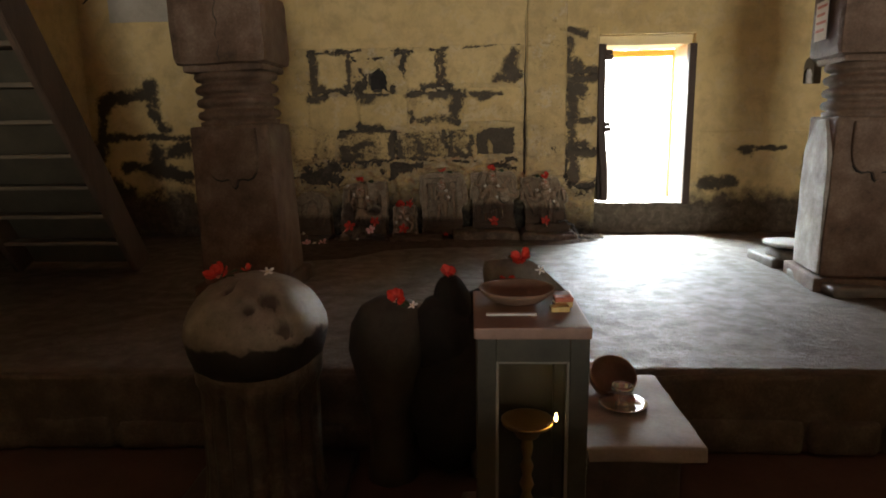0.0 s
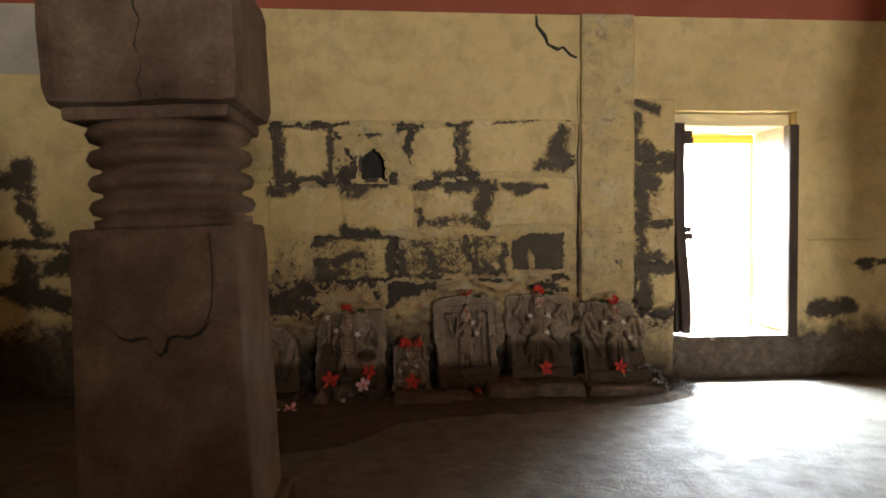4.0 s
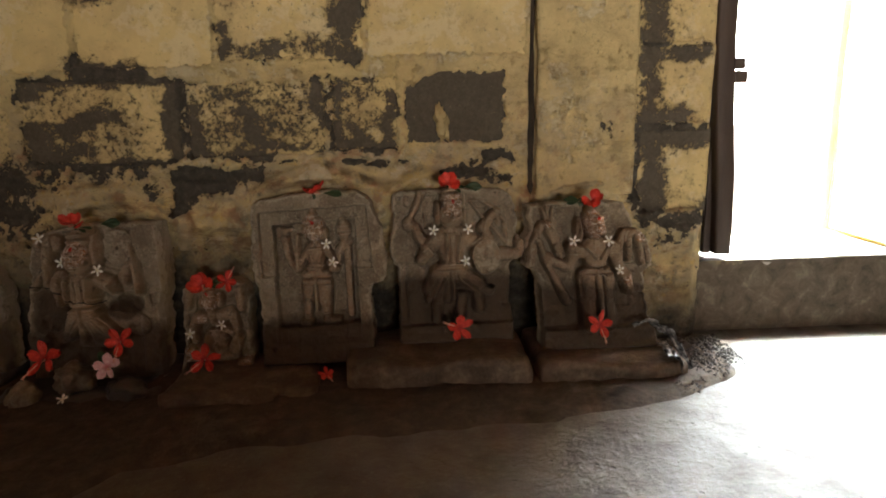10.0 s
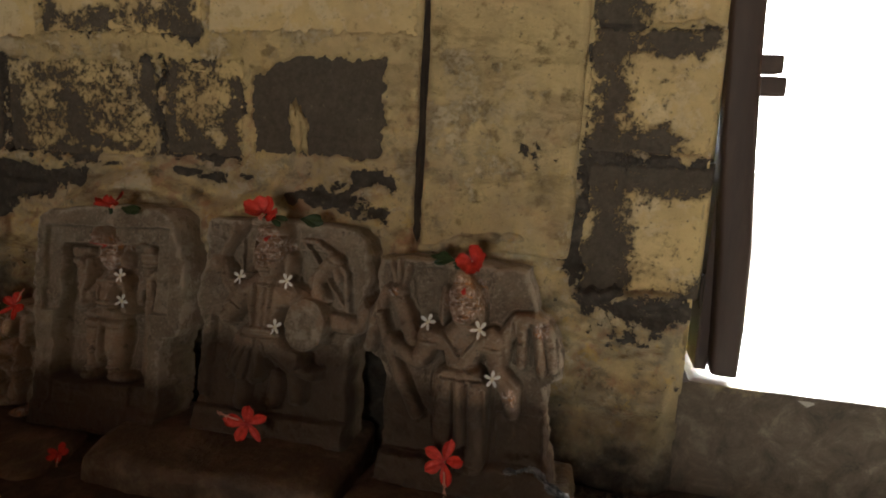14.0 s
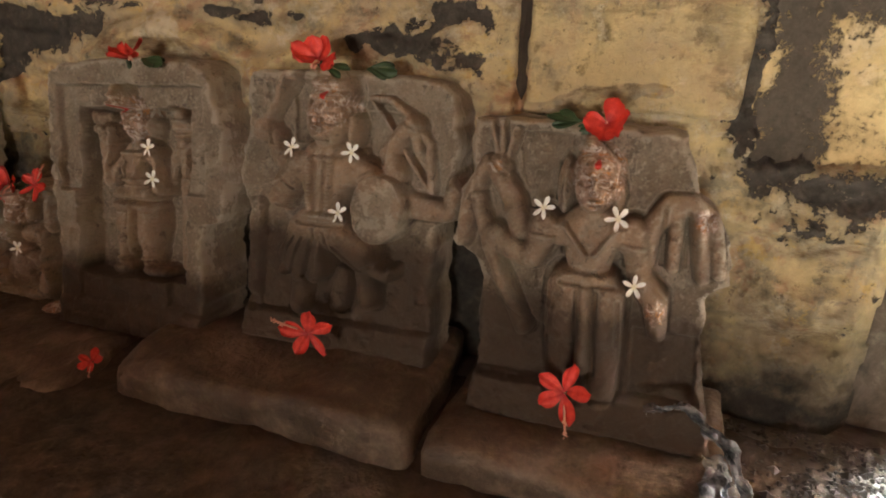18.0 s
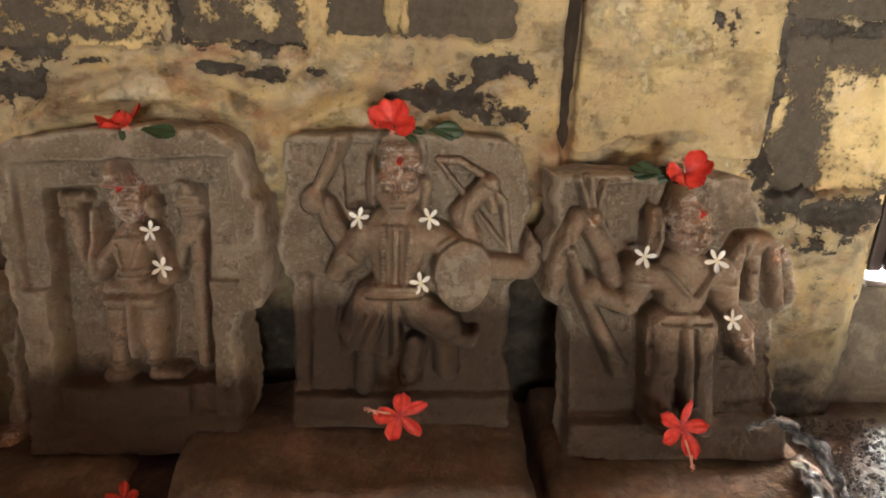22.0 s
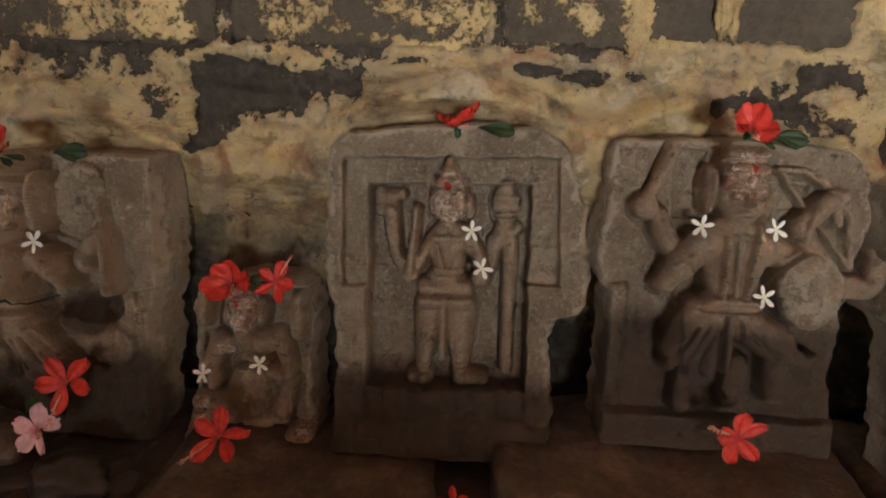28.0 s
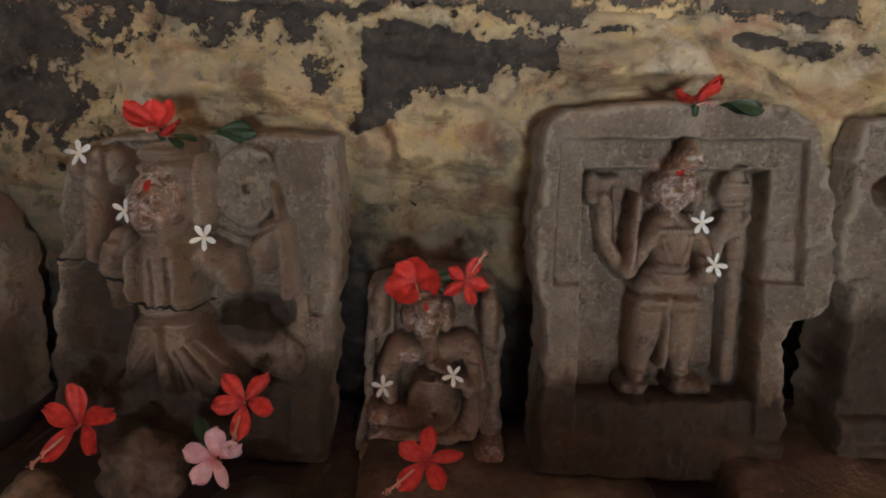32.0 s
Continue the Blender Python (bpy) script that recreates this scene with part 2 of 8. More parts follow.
def bed_material():
    """Lumpy mortar, its coats of paint flaked off where the mesh says it is worn or bare."""
    m, n, l, b = material("lumpy_mortar", 0.88)
    v = coords(n, l, "World")
    a, w = n.new("ShaderNodeAttribute"), n.new("ShaderNodeAttribute")
    a.attribute_name, w.attribute_name = "bare", "worn"
    wear = w.outputs["Fac"]
    paint, height = limewash(n, l, v, 0.85)
    for scale, low, width, strength, colour in ((2.6, 0.44, 0.22, 0.62, (0.33, 0.255, 0.165)), (7.0, 0.45, 0.16, 0.85, (0.48, 0.385, 0.26)), (9.0, 0.53, 0.07, 0.8, (0.44, 0.25, 0.14)), (15.0, 0.60, 0.04, 0.8, (0.17, 0.12, 0.075)),
                                                (5.0, 0.57, 0.04, 0.7, (0.66, 0.58, 0.42)), (4.2, 0.50, 0.14, 0.55, (0.33, 0.285, 0.185)), (11.0, 0.55, 0.06, 0.75, (0.27, 0.235, 0.155)), (13.0, 0.58, 0.05, 0.6, (0.62, 0.42, 0.12)), (22.0, 0.62, 0.03, 0.8, (0.10, 0.075, 0.05))):
        paint = mix(n, l, maths(n, l, "MULTIPLY", wear, scaled(n, l, flakes(n, l, v, scale, low, width), strength)), paint, colour)
    streak = noise_node(n, l, coords(n, l, "World", (4.0, 1.0, 11.0)), 1.0, 12, 0.74, 0.3)
    streak = ramp(n, l, streak, [(0.55, grey(0.0)), (0.64, grey(0.8))])
    paint = mix(n, l, maths(n, l, "MULTIPLY", wear, streak), paint, (0.25, 0.15, 0.075))
    grain, pit = noise_node(n, l, v, 45, 6, 0.75), noise_node(n, l, v, 16, 8, 0.7)
    amount = maths(n, l, "ADD", a.outputs["Fac"], maths(n, l, "MULTIPLY", maths(n, l, "SUBTRACT", grain, 0.5), 0.9))
    amount = maths(n, l, "ADD", amount, maths(n, l, "MULTIPLY", maths(n, l, "SUBTRACT", pit, 0.5), 1.7))
    bare = ramp(n, l, amount, [(0.47, grey(0.0)), (0.51, grey(1.0))])
    stone = ramp(n, l, grain, [(0.3, BASALT_A), (0.7, BASALT_B)])
    stone = mix(n, l, scaled(n, l, flakes(n, l, v, 10.0, 0.52, 0.12), 0.5), stone, (0.19, 0.16, 0.12))
    stone = mix(n, l, scaled(n, l, flakes(n, l, v, 30.0, 0.60, 0.05), 0.6), stone, (0.36, 0.29, 0.18))
    # soot and painted shade darken the mortar low in the gaps
    z = n.new("ShaderNodeSeparateXYZ")
    l.new(v, z.inputs[0])
    tongue = maths(n, l, "ADD", z.outputs[2], maths(n, l, "MULTIPLY", noise_node(n, l, v, 3.0, 8, 0.7), -0.6))
    d = n.new("ShaderNodeAttribute")
    d.attribute_name = "dark_foot"
    tongue = maths(n, l, "SUBTRACT", tongue, scaled(n, l, d.outputs["Fac"], 0.24))
    dark_foot = ramp(n, l, tongue, [(0.16, grey(1.0)), (0.50, grey(0.0))])
    colour = mix(n, l, bare, paint, stone)
    foot = ramp(n, l, pit, [(0.35, (0.022, 0.017, 0.013)), (0.55, (0.055, 0.046, 0.034)), (0.7, (0.13, 0.112, 0.080))])
    l.new(mix(n, l, dark_foot, colour, foot), b.inputs["Base Color"])
    height = maths(n, l, "ADD", height, scaled(n, l, pit, 0.5))
    height = maths(n, l, "SUBTRACT", height, scaled(n, l, streak, 0.15))
    bump(n, l, b, maths(n, l, "SUBTRACT", height, maths(n, l, "MULTIPLY", bare, 0.35)), 1.0, 0.024)
    return m


def carved_material():
    """Weathered carved stone: grey slabs, browner figures, blotches of oil and painted shade below."""
    m, n, l, b = material("carved_stone", 0.66)
    v = coords(n, l, "World")
    big, mid, fine, grit = noise_node(n, l, v, 5.0, 8, 0.65, 0.5), noise_node(n, l, v, 19, 10, 0.74, 0.4), noise_node(n, l, v, 95, 6, 0.78), noise_node(n, l, v, 230, 4, 0.8)
    colour = ramp(n, l, big, [(0.34, (0.195, 0.150, 0.104)), (0.5, (0.30, 0.238, 0.168)), (0.64, (0.385, 0.318, 0.232))])
    # figures are browner, and paler for the light they catch
    figure = n.new("ShaderNodeAttribute")
    figure.attribute_name = "figure"
    colour = mix(n, l, maths(n, l, "MULTIPLY", figure.outputs["Fac"], ramp(n, l, mid, [(0.3, grey(0.9)), (0.66, grey(0.45))])), colour, (0.42, 0.285, 0.185))
    colour = mix(n, l, scaled(n, l, flakes(n, l, v, 16.0, 0.545, 0.05), 0.55), colour, (0.46, 0.39, 0.295))
    colour = mix(n, l, scaled(n, l, flakes(n, l, v, 24.0, 0.57, 0.04), 0.6), colour, (0.085, 0.064, 0.048))
    colour = mix(n, l, ramp(n, l, fine, [(0.56, grey(0.0)), (0.66, grey(0.5))]), colour, (0.43, 0.37, 0.28))
    colour = mix(n, l, scaled(n, l, flakes(n, l, v, 48.0, 0.60, 0.03), 0.5), colour, (0.46, 0.40, 0.31))
    colour = mix(n, l, ramp(n, l, grit, [(0.36, grey(0.45)), (0.46, grey(0.0))]), colour, (0.09, 0.07, 0.055))
    # edge wear, strengthened in colour to stand for highlights on the ridges
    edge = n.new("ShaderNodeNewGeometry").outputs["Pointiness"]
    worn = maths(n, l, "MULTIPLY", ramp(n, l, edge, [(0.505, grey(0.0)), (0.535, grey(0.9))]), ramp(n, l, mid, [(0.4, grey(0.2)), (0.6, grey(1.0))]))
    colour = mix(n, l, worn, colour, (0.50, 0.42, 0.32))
    stain = flakes(n, l, v, 3.2, 0.50, 0.14, 0.6)
    colour = mix(n, l, scaled(n, l, stain, 0.5), colour, (0.15, 0.105, 0.072))
    rim = n.new("ShaderNodeAttribute")
    rim.attribute_name = "chipped"
    chips = maths(n, l, "ADD", rim.outputs["Fac"], maths(n, l, "MULTIPLY", maths(n, l, "SUBTRACT", noise_node(n, l, v, 30, 8, 0.75), 0.5), 2.4))
    colour = mix(n, l, scaled(n, l, ramp(n, l, chips, [(0.80, grey(0.0)), (0.92, grey(1.0))]), 0.7), colour, (0.52, 0.45, 0.345))
    # oil on the lower stone, with the shade there painted in as well
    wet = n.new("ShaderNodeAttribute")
    wet.attribute_name = "oil_shaded"
    oil_shade = maths(n, l, "ADD", wet.outputs["Fac"], maths(n, l, "MULTIPLY", maths(n, l, "SUBTRACT", mid, 0.5), 0.9))
    colour = mix(n, l, scaled(n, l, ramp(n, l, oil_shade, [(0.22, grey(0.0)), (0.65, grey(1.0))]), 0.90), colour, (0.078, 0.050, 0.032))
    # sandal paste and a vermilion dot on the faces
    ash = n.new("ShaderNodeAttribute")
    ash.attribute_name = "ash"
    crust = noise_node(n, l, v, 60, 6, 0.7)
    face = ramp(n, l, maths(n, l, "ADD", ash.outputs["Fac"], scaled(n, l, maths(n, l, "SUBTRACT", crust, 0.5), 0.8)), [(0.32, grey(0.0)), (0.5, grey(1.0))])
    colour = mix(n, l, scaled(n, l, face, 0.75), colour, (0.33, 0.19, 0.115))
    for scale, low, soft, paint, part_of in ((34.0, 0.48, 0.05, (0.62, 0.44, 0.33), 0.8), (58.0, 0.57, 0.03, (0.12, 0.065, 0.04), 0.8), (42.0, 0.565, 0.03, (0.68, 0.30, 0.08), 0.85), (66.0, 0.525, 0.03, (0.84, 0.76, 0.68), 0.95)):
        colour = mix(n, l, maths(n, l, "MULTIPLY", face, scaled(n, l, flakes(n, l, v, scale, low, soft), part_of)), colour, paint)
    red = n.new("ShaderNodeAttribute")
    red.attribute_name = "red"
    amount = maths(n, l, "ADD", red.outputs["Fac"], scaled(n, l, maths(n, l, "SUBTRACT", crust, 0.5), 0.9))
    colour = mix(n, l, ramp(n, l, amount, [(0.5, grey(0.0)), (0.64, grey(1.0))]), colour, (0.66, 0.035, 0.02))
    l.new(ramp(n, l, face, [(0.0, grey(0.66)), (1.0, grey(0.36))]), b.inputs["Roughness"])
    l.new(colour, b.inputs["Base Color"])
    height = maths(n, l, "ADD", maths(n, l, "MULTIPLY", mid, 0.6), maths(n, l, "MULTIPLY", fine, 0.45))
    height = maths(n, l, "ADD", height, maths(n, l, "MULTIPLY", face, scaled(n, l, crust, 0.5)))
    bump(n, l, b, maths(n, l, "ADD", height, scaled(n, l, grit, 0.15)), 1.0, 0.018)
    return m


def floor_material():
    m, n, l, b = material("worn_cement", 0.7)
    b.inputs["Specular IOR Level"].default_value = 0.4
    v = coords(n, l, "World")
    broad, mid, fine = noise_node(n, l, v, 0.8, 6), noise_node(n, l, v, 7, 8, 0.62, 0.3), noise_node(n, l, v, 60, 6, 0.72)
    colour = ramp(n, l, broad, [(0.3, (0.085, 0.066, 0.050)), (0.7, (0.17, 0.145, 0.118))])
    colour = mix(n, l, ramp(n, l, mid, [(0.45, grey(0.0)), (0.68, grey(0.6))]), colour, (0.072, 0.056, 0.042))
    colour = mix(n, l, ramp(n, l, fine, [(0.56, grey(0.0)), (0.66, grey(0.5))]), colour, (0.22, 0.19, 0.155))
    pocks = n.new("ShaderNodeTexVoronoi")
    pocks.inputs["Scale"].default_value, pocks.inputs["Randomness"].default_value = 17, 1.0
    l.new(v, pocks.inputs["Vector"])
    sparse = maths(n, l, "ADD", pocks.outputs["Distance"], maths(n, l, "MULTIPLY", mid, 0.45))
    sparse = maths(n, l, "ADD", sparse, maths(n, l, "MULTIPLY", fine, 0.12))
    pock = ramp(n, l, sparse, [(0.33, grey(1.0)), (0.40, grey(0.0))])
    colour = mix(n, l, scaled(n, l, pock, 0.6), colour, (0.06, 0.047, 0.036))
    l.new(colour, b.inputs["Base Color"])
    l.new(ramp(n, l, mid, [(0.35, grey(0.42)), (0.65, grey(0.72))]), b.inputs["Roughness"])
    ripple = noise_node(n, l, v, 24, 5, 0.6, 0.4)
    height = maths(n, l, "ADD", scaled(n, l, ripple, 0.6), scaled(n, l, fine, 0.25))
    bump(n, l, b, maths(n, l, "SUBTRACT", height, scaled(n, l, pock, 0.4)), 0.9, 0.020)
    return m


PLASTER, BLOCK, BED, CARVED, CEMENT = plaster_material(), block_material(), bed_material(), carved_material(), floor_material()
RED_BAND = simple("red_oxide_paint", [(0.35, (0.30, 0.075, 0.045)), (0.7, (0.38, 0.105, 0.06))], 3.0, 0.85)
PILLAR = simple("brown_pillar_stone", [(0.32, (0.055, 0.033, 0.022)), (0.48, (0.12, 0.075, 0.05)), (0.60, (0.17, 0.118, 0.085)), (0.72, (0.25, 0.19, 0.145))], 5.0, 0.75, 0.8, 0.012)
GREYSTONE = simple("grey_worn_stone", [(0.3, (0.085, 0.075, 0.062)), (0.7, (0.22, 0.20, 0.175))], 9.0, 0.65, 0.7, 0.012)
SILLSTONE = simple("pale_sill_stone", [(0.3, (0.30, 0.27, 0.22)), (0.7, (0.48, 0.44, 0.37))], 8.0, 0.7, 0.7, 0.012)
DARKSTONE = simple("dark_oiled_stone", [(0.3, (0.024, 0.019, 0.016)), (0.7, (0.09, 0.072, 0.06))], 7.0, 0.42, 0.5, 0.008)
PEDSTONE = simple("brown_plinth_stone", [(0.32, (0.055, 0.038, 0.026)), (0.5, (0.125, 0.088, 0.060)), (0.66, (0.25, 0.19, 0.135))], 11.0, 0.5, 1.0, 0.022)
SOIL = simple("dark_packed_soil", [(0.32, (0.032, 0.022, 0.015)), (0.5, (0.064, 0.045, 0.031)), (0.68, (0.115, 0.083, 0.058))], 16.0, 0.95, 1.0, 0.02)
WOOD = simple("old_brown_wood", [(0.3, (0.05, 0.032, 0.022)), (0.7, (0.12, 0.08, 0.055))], 5.0, 0.7, 0.4, 0.004, stretch=(1, 1, 0.15))
DARKWOOD = simple("dark_door_wood", [(0.3, (0.03, 0.017, 0.012)), (0.7, (0.075, 0.045, 0.03))], 8.0, 0.6, 0.4, 0.004, stretch=(1, 1, 0.15))
# red paint, its colour paled for the glare in the doorway
REDWOOD = simple("red_painted_wood", [(0.3, (0.42, 0.22, 0.15)), (0.7, (0.60, 0.42, 0.32))], 6.0, 0.6, 0.3, 0.004, stretch=(1, 1, 0.2))
YELLOW_TRIM = simple("yellow_reveal_paint", [(0.3, (0.72, 0.44, 0.05)), (0.7, (0.80, 0.55, 0.10))], 6.0, 0.8)
# yellow trim made paler in colour to stand for daylight glare
GLARE_TRIM = simple("glare_pale_yellow_paint", [(0.3, (0.84, 0.70, 0.40)), (0.7, (0.90, 0.79, 0.52))], 6.0, 0.8)
TILE = simple("clay_tile", [(0.3, (0.25, 0.07, 0.04)), (0.7, (0.48, 0.19, 0.12))], 5.0, 0.85, 0.4, 0.006)
MARBLE = simple("white_stone_slab", [(0.3, (0.21, 0.185, 0.165)), (0.7, (0.38, 0.345, 0.315))], 7.0, 0.68, 0.4, 0.006)
SOOT = simple("dark_crack", [(0.3, (0.02, 0.017, 0.015)), (0.7, (0.05, 0.045, 0.04))], 9.0, 0.95)


# ---- mesh helpers ----
def finish(name, bm, mat, parent=None, label="", smooth=True):
    me = bpy.data.meshes.new(name)
    bm.to_mesh(me)
    bm.free()
    if mat:
        me.materials.append(mat)
    if smooth:
        me.shade_smooth()
    ob = new(name, me)
    if parent:
        ob.parent = parent
    if label:
        tagged(ob, label)
    return ob


def part(name, bm, mat, parent, label="", smooth=False):
    return finish(name, bm, mat, parent, label, smooth)


def base(name, x=0.0, y=0.0, z=0.0, rz=0.0):
    ob = new(name)
    ob.empty_display_size = 0.05
    ob.matrix_world = pose(x, y, z, 0, 0, rz)
    return ob


def box(x0, x1, y0, y1, z0, z1, bevel=0.0, seg=2, bm=None):
    bm = bm or bmesh.new()
    made = bmesh.ops.create_cube(bm, size=1.0)
    for v in made["verts"]:
        v.co = Vector(((x0 + x1) / 2 + v.co.x * (x1 - x0), (y0 + y1) / 2 + v.co.y * (y1 - y0), (z0 + z1) / 2 + v.co.z * (z1 - z0)))
    if bevel:
        edges = {e for v in made["verts"] for e in v.link_edges}
        bmesh.ops.bevel(bm, geom=list(edges), offset=bevel, segments=seg, affect="EDGES", profile=0.6)
    return bm


def rough_box(x0, x1, y0, y1, z0, z1, cell=0.05, amp=0.008, bevel=0.02, seed=0.0):
    """A hewn block: a bevelled box cut into cells and pushed about by noise."""
    bm = box(x0, x1, y0, y1, z0, z1, bevel, 2)
    for axis, (a, b) in enumerate(((x0, x1), (y0, y1), (z0, z1))):
        for k in range(1, max(1, int((b - a) / cell))):
            p, no = [0, 0, 0], [0, 0, 0]
            p[axis], no[axis] = a + k * (b - a) / max(1, int((b - a) / cell)), 1
            bmesh.ops.bisect_plane(bm, geom=bm.verts[:] + bm.edges[:] + bm.faces[:], plane_co=p, plane_no=no)
    for v in bm.verts:
        q = v.co * 5 + Vector((seed, seed * 1.7, 0))
        v.co += Vector((noise.noise(q), noise.noise(q + Vector((31, 0, 0))), noise.noise(q + Vector((0, 47, 0))))) * amp
        v.co += Vector((noise.noise(q * 4), noise.noise(q * 4 + Vector((3, 9, 0))), noise.noise(q * 4 + Vector((7, 4, 0))))) * amp * 0.35
    return bm


def lathe(profile, segments=32, bm=None, wobble=0.0, seed=0.0):
    """Turned shape from (radius, height) pairs."""
    bm = bm or bmesh.new()
    rings = []
    for r, z in profile:
        ring = []
        for k in range(segments):
            a = 2 * math.pi * k / segments
            d = 1 + wobble * noise.noise(Vector((math.cos(a) * 1.5 + seed, math.sin(a) * 1.5, z * 4)))
            ring.append(bm.verts.new((r * d * math.cos(a), r * d * math.sin(a), z)))
        rings.append(ring)
    for a, b in zip(rings, rings[1:]):
        for k in range(segments):
            bm.faces.new((a[k], a[(k + 1) % segments], b[(k + 1) % segments], b[k]))
    bm.faces.new(rings[0][::-1])
    bm.faces.new(rings[-1])
    return bm


def tube(points, radius, sides=8, bm=None):
    """A round bar along points; radius may be one number or one a point."""
    bm = bm or bmesh.new()
    points = [Vector(p) for p in points]
    radii = radius if isinstance(radius, (list, tuple)) else [radius] * len(points)
    rings = []
    for k, p in enumerate(points):
        way = (points[min(k + 1, len(points) - 1)] - points[max(k - 1, 0)]).normalized()
        side = way.cross(Vector((0, 0, 1)) if abs(way.z) < 0.9 else Vector((1, 0, 0))).normalized()
        up = side.cross(way)
        rings.append([bm.verts.new(p + radii[k] * (math.cos(2 * math.pi * j / sides) * side + math.sin(2 * math.pi * j / sides) * up)) for j in range(sides)])
    for a, b in zip(rings, rings[1:]):
        for j in range(sides):
            bm.faces.new((a[j], a[(j + 1) % sides], b[(j + 1) % sides], b[j]))
    bm.faces.new(rings[0])
    bm.faces.new(rings[-1][::-1])
    bmesh.ops.recalc_face_normals(bm, faces=bm.faces[:])
    return bm


def move(bm, m):
    bmesh.ops.transform(bm, matrix=m, verts=bm.verts[:])
    return bm


# ---- setting ----
WALL_Y, FLOOR_Z, EDGE_Y = 6.60, 0.42, 2.42


def structure(ob, label, category):
    return tagged(ob, label, category, kind="structure")


def niche_panel(x0, x1, z0, z1, nx0, nx1, nz0, nz1, depth=0.16):
    """A piece of the wall's face with a small pointed niche sunk into it."""
    bm = bmesh.new()
    mid, spring = (nx0 + nx1) / 2, nz0 + (nz1 - nz0) * 0.55
    half = (nx1 - nx0) / 2
    ogee = ((1.0, 0.0), (0.97, 0.22), (0.84, 0.42), (0.60, 0.58), (0.36, 0.69), (0.18, 0.82))
    arch = [(nx0, nz0), (nx1, nz0)] + [(mid + half * p, spring + (nz1 - spring) * q) for p, q in ogee] + [(mid, nz1)]
    arch += [(mid - half * p, spring + (nz1 - spring) * q) for p, q in reversed(ogee)]
    outer = [bm.verts.new((x, WALL_Y, z)) for x, z in ((x0, z0), (x1, z0), (x1, z1), (x0, z1))]
    inner = [bm.verts.new((x, WALL_Y, z)) for x, z in arch]
    edges = [bm.edges.new((a, b)) for loop in (outer, inner) for a, b in zip(loop, loop[1:] + loop[:1])]
    bmesh.ops.triangle_fill(bm, edges=edges, use_beauty=True)
    back = [bm.verts.new((v.co.x, WALL_Y + depth, v.co.z)) for v in inner]
    for k in range(len(inner)):
        j = (k + 1) % len(inner)
        bm.faces.new((inner[k], inner[j], back[j], back[k]))
    inside = [bm.faces.new(back)] + [f for v in back for f in v.link_faces]
    for f in inside:
        f.material_index = 1
    rim = [bm.verts.new((v.co.x, WALL_Y + 0.6, v.co.z)) for v in outer]
    for k in range(4):
        j = (k + 1) % 4
        bm.faces.new((outer[k], outer[j], rim[j], rim[k]))
    bm.faces.new(rim)
    bmesh.ops.recalc_face_normals(bm, faces=bm.faces[:])
    return bm


DOOR_X0, DOOR_X1, DOOR_Z0, DOOR_Z1 = 1.64, 2.66, 0.755, 2.56
TOP_Z, BAND_Z = 3.29, 3.55
wall_bm = bmesh.new()
for x0, x1, z0, z1 in ((-4.6, -1.02, 0.0, TOP_Z), (-0.46, DOOR_X0, 0.0, TOP_Z), (-1.02, -0.46, 0.0, 1.95), (-1.02, -0.46, 2.40, TOP_Z),
                       (DOOR_X0, DOOR_X1, 0.0, DOOR_Z0), (DOOR_X0, DOOR_X1, DOOR_Z1, TOP_Z), (DOOR_X1, 3.67, 0.0, TOP_Z), (4.12, 7.0, 0.0, TOP_Z),
                       (3.67, 4.12, 0.0, 1.95), (3.67, 4.12, 2.42, TOP_Z)):
    box(x0, x1, WALL_Y, WALL_Y + 0.6, z0, z1, bm=wall_bm)
wall_north = structure(finish("wall_north", wall_bm, PLASTER, smooth=False), "thick old wall with flaking yellow limewash", "wall")
lamp_niche = structure(finish("wall_niche", niche_panel(-1.02, -0.46, 1.95, 2.40, -0.845, -0.625, 1.995, 2.29), BLOCK, smooth=False), "small pointed lamp niche, black with soot", "niche")
lamp_niche.data.materials.append(SOOT)
far_niche = structure(finish("wall_niche", niche_panel(3.67, 4.12, 1.95, 2.42, 3.80, 3.985, 2.015, 2.34), PLASTER, smooth=False), "small pointed lamp niche sunk in the yellow wall", "niche")
far_niche.data.materials.append(simple("brown_niche_inside", [(0.3, (0.10, 0.08, 0.055)), (0.7, (0.22, 0.18, 0.12))], 9.0, 0.95))
west_bm = bmesh.new()
for y0, y1, z0, z1 in ((-10.0, 5.93, -0.3, TOP_Z), (6.365, WALL_Y, -0.3, TOP_Z), (5.93, 6.365, -0.3, 1.27), (5.93, 6.365, 1.79, TOP_Z)):
    box(-4.6, -4.0, y0, y1, z0, z1, bm=west_bm)
wall_west = structure(finish("wall_west", west_bm, PLASTER, smooth=False), "side wall with old yellow limewash", "wall")
structure(finish("wall_east", box(7.0, 7.6, -10.0, WALL_Y + 0.6, -0.3, BAND_Z), PLASTER, smooth=False), "side wall with old yellow limewash", "wall")
south = bmesh.new()
for x0, x1, z0, z1 in ((-5.2, 0.7, -0.3, 5.0), (3.3, 7.6, -0.3, 5.0), (0.7, 3.3, 2.7, 5.0)):
    box(x0, x1, -10.4, -10.0, z0, z1, bm=south)
structure(finish("wall_south", south, PLASTER, smooth=False), "end wall with the open entrance", "wall")
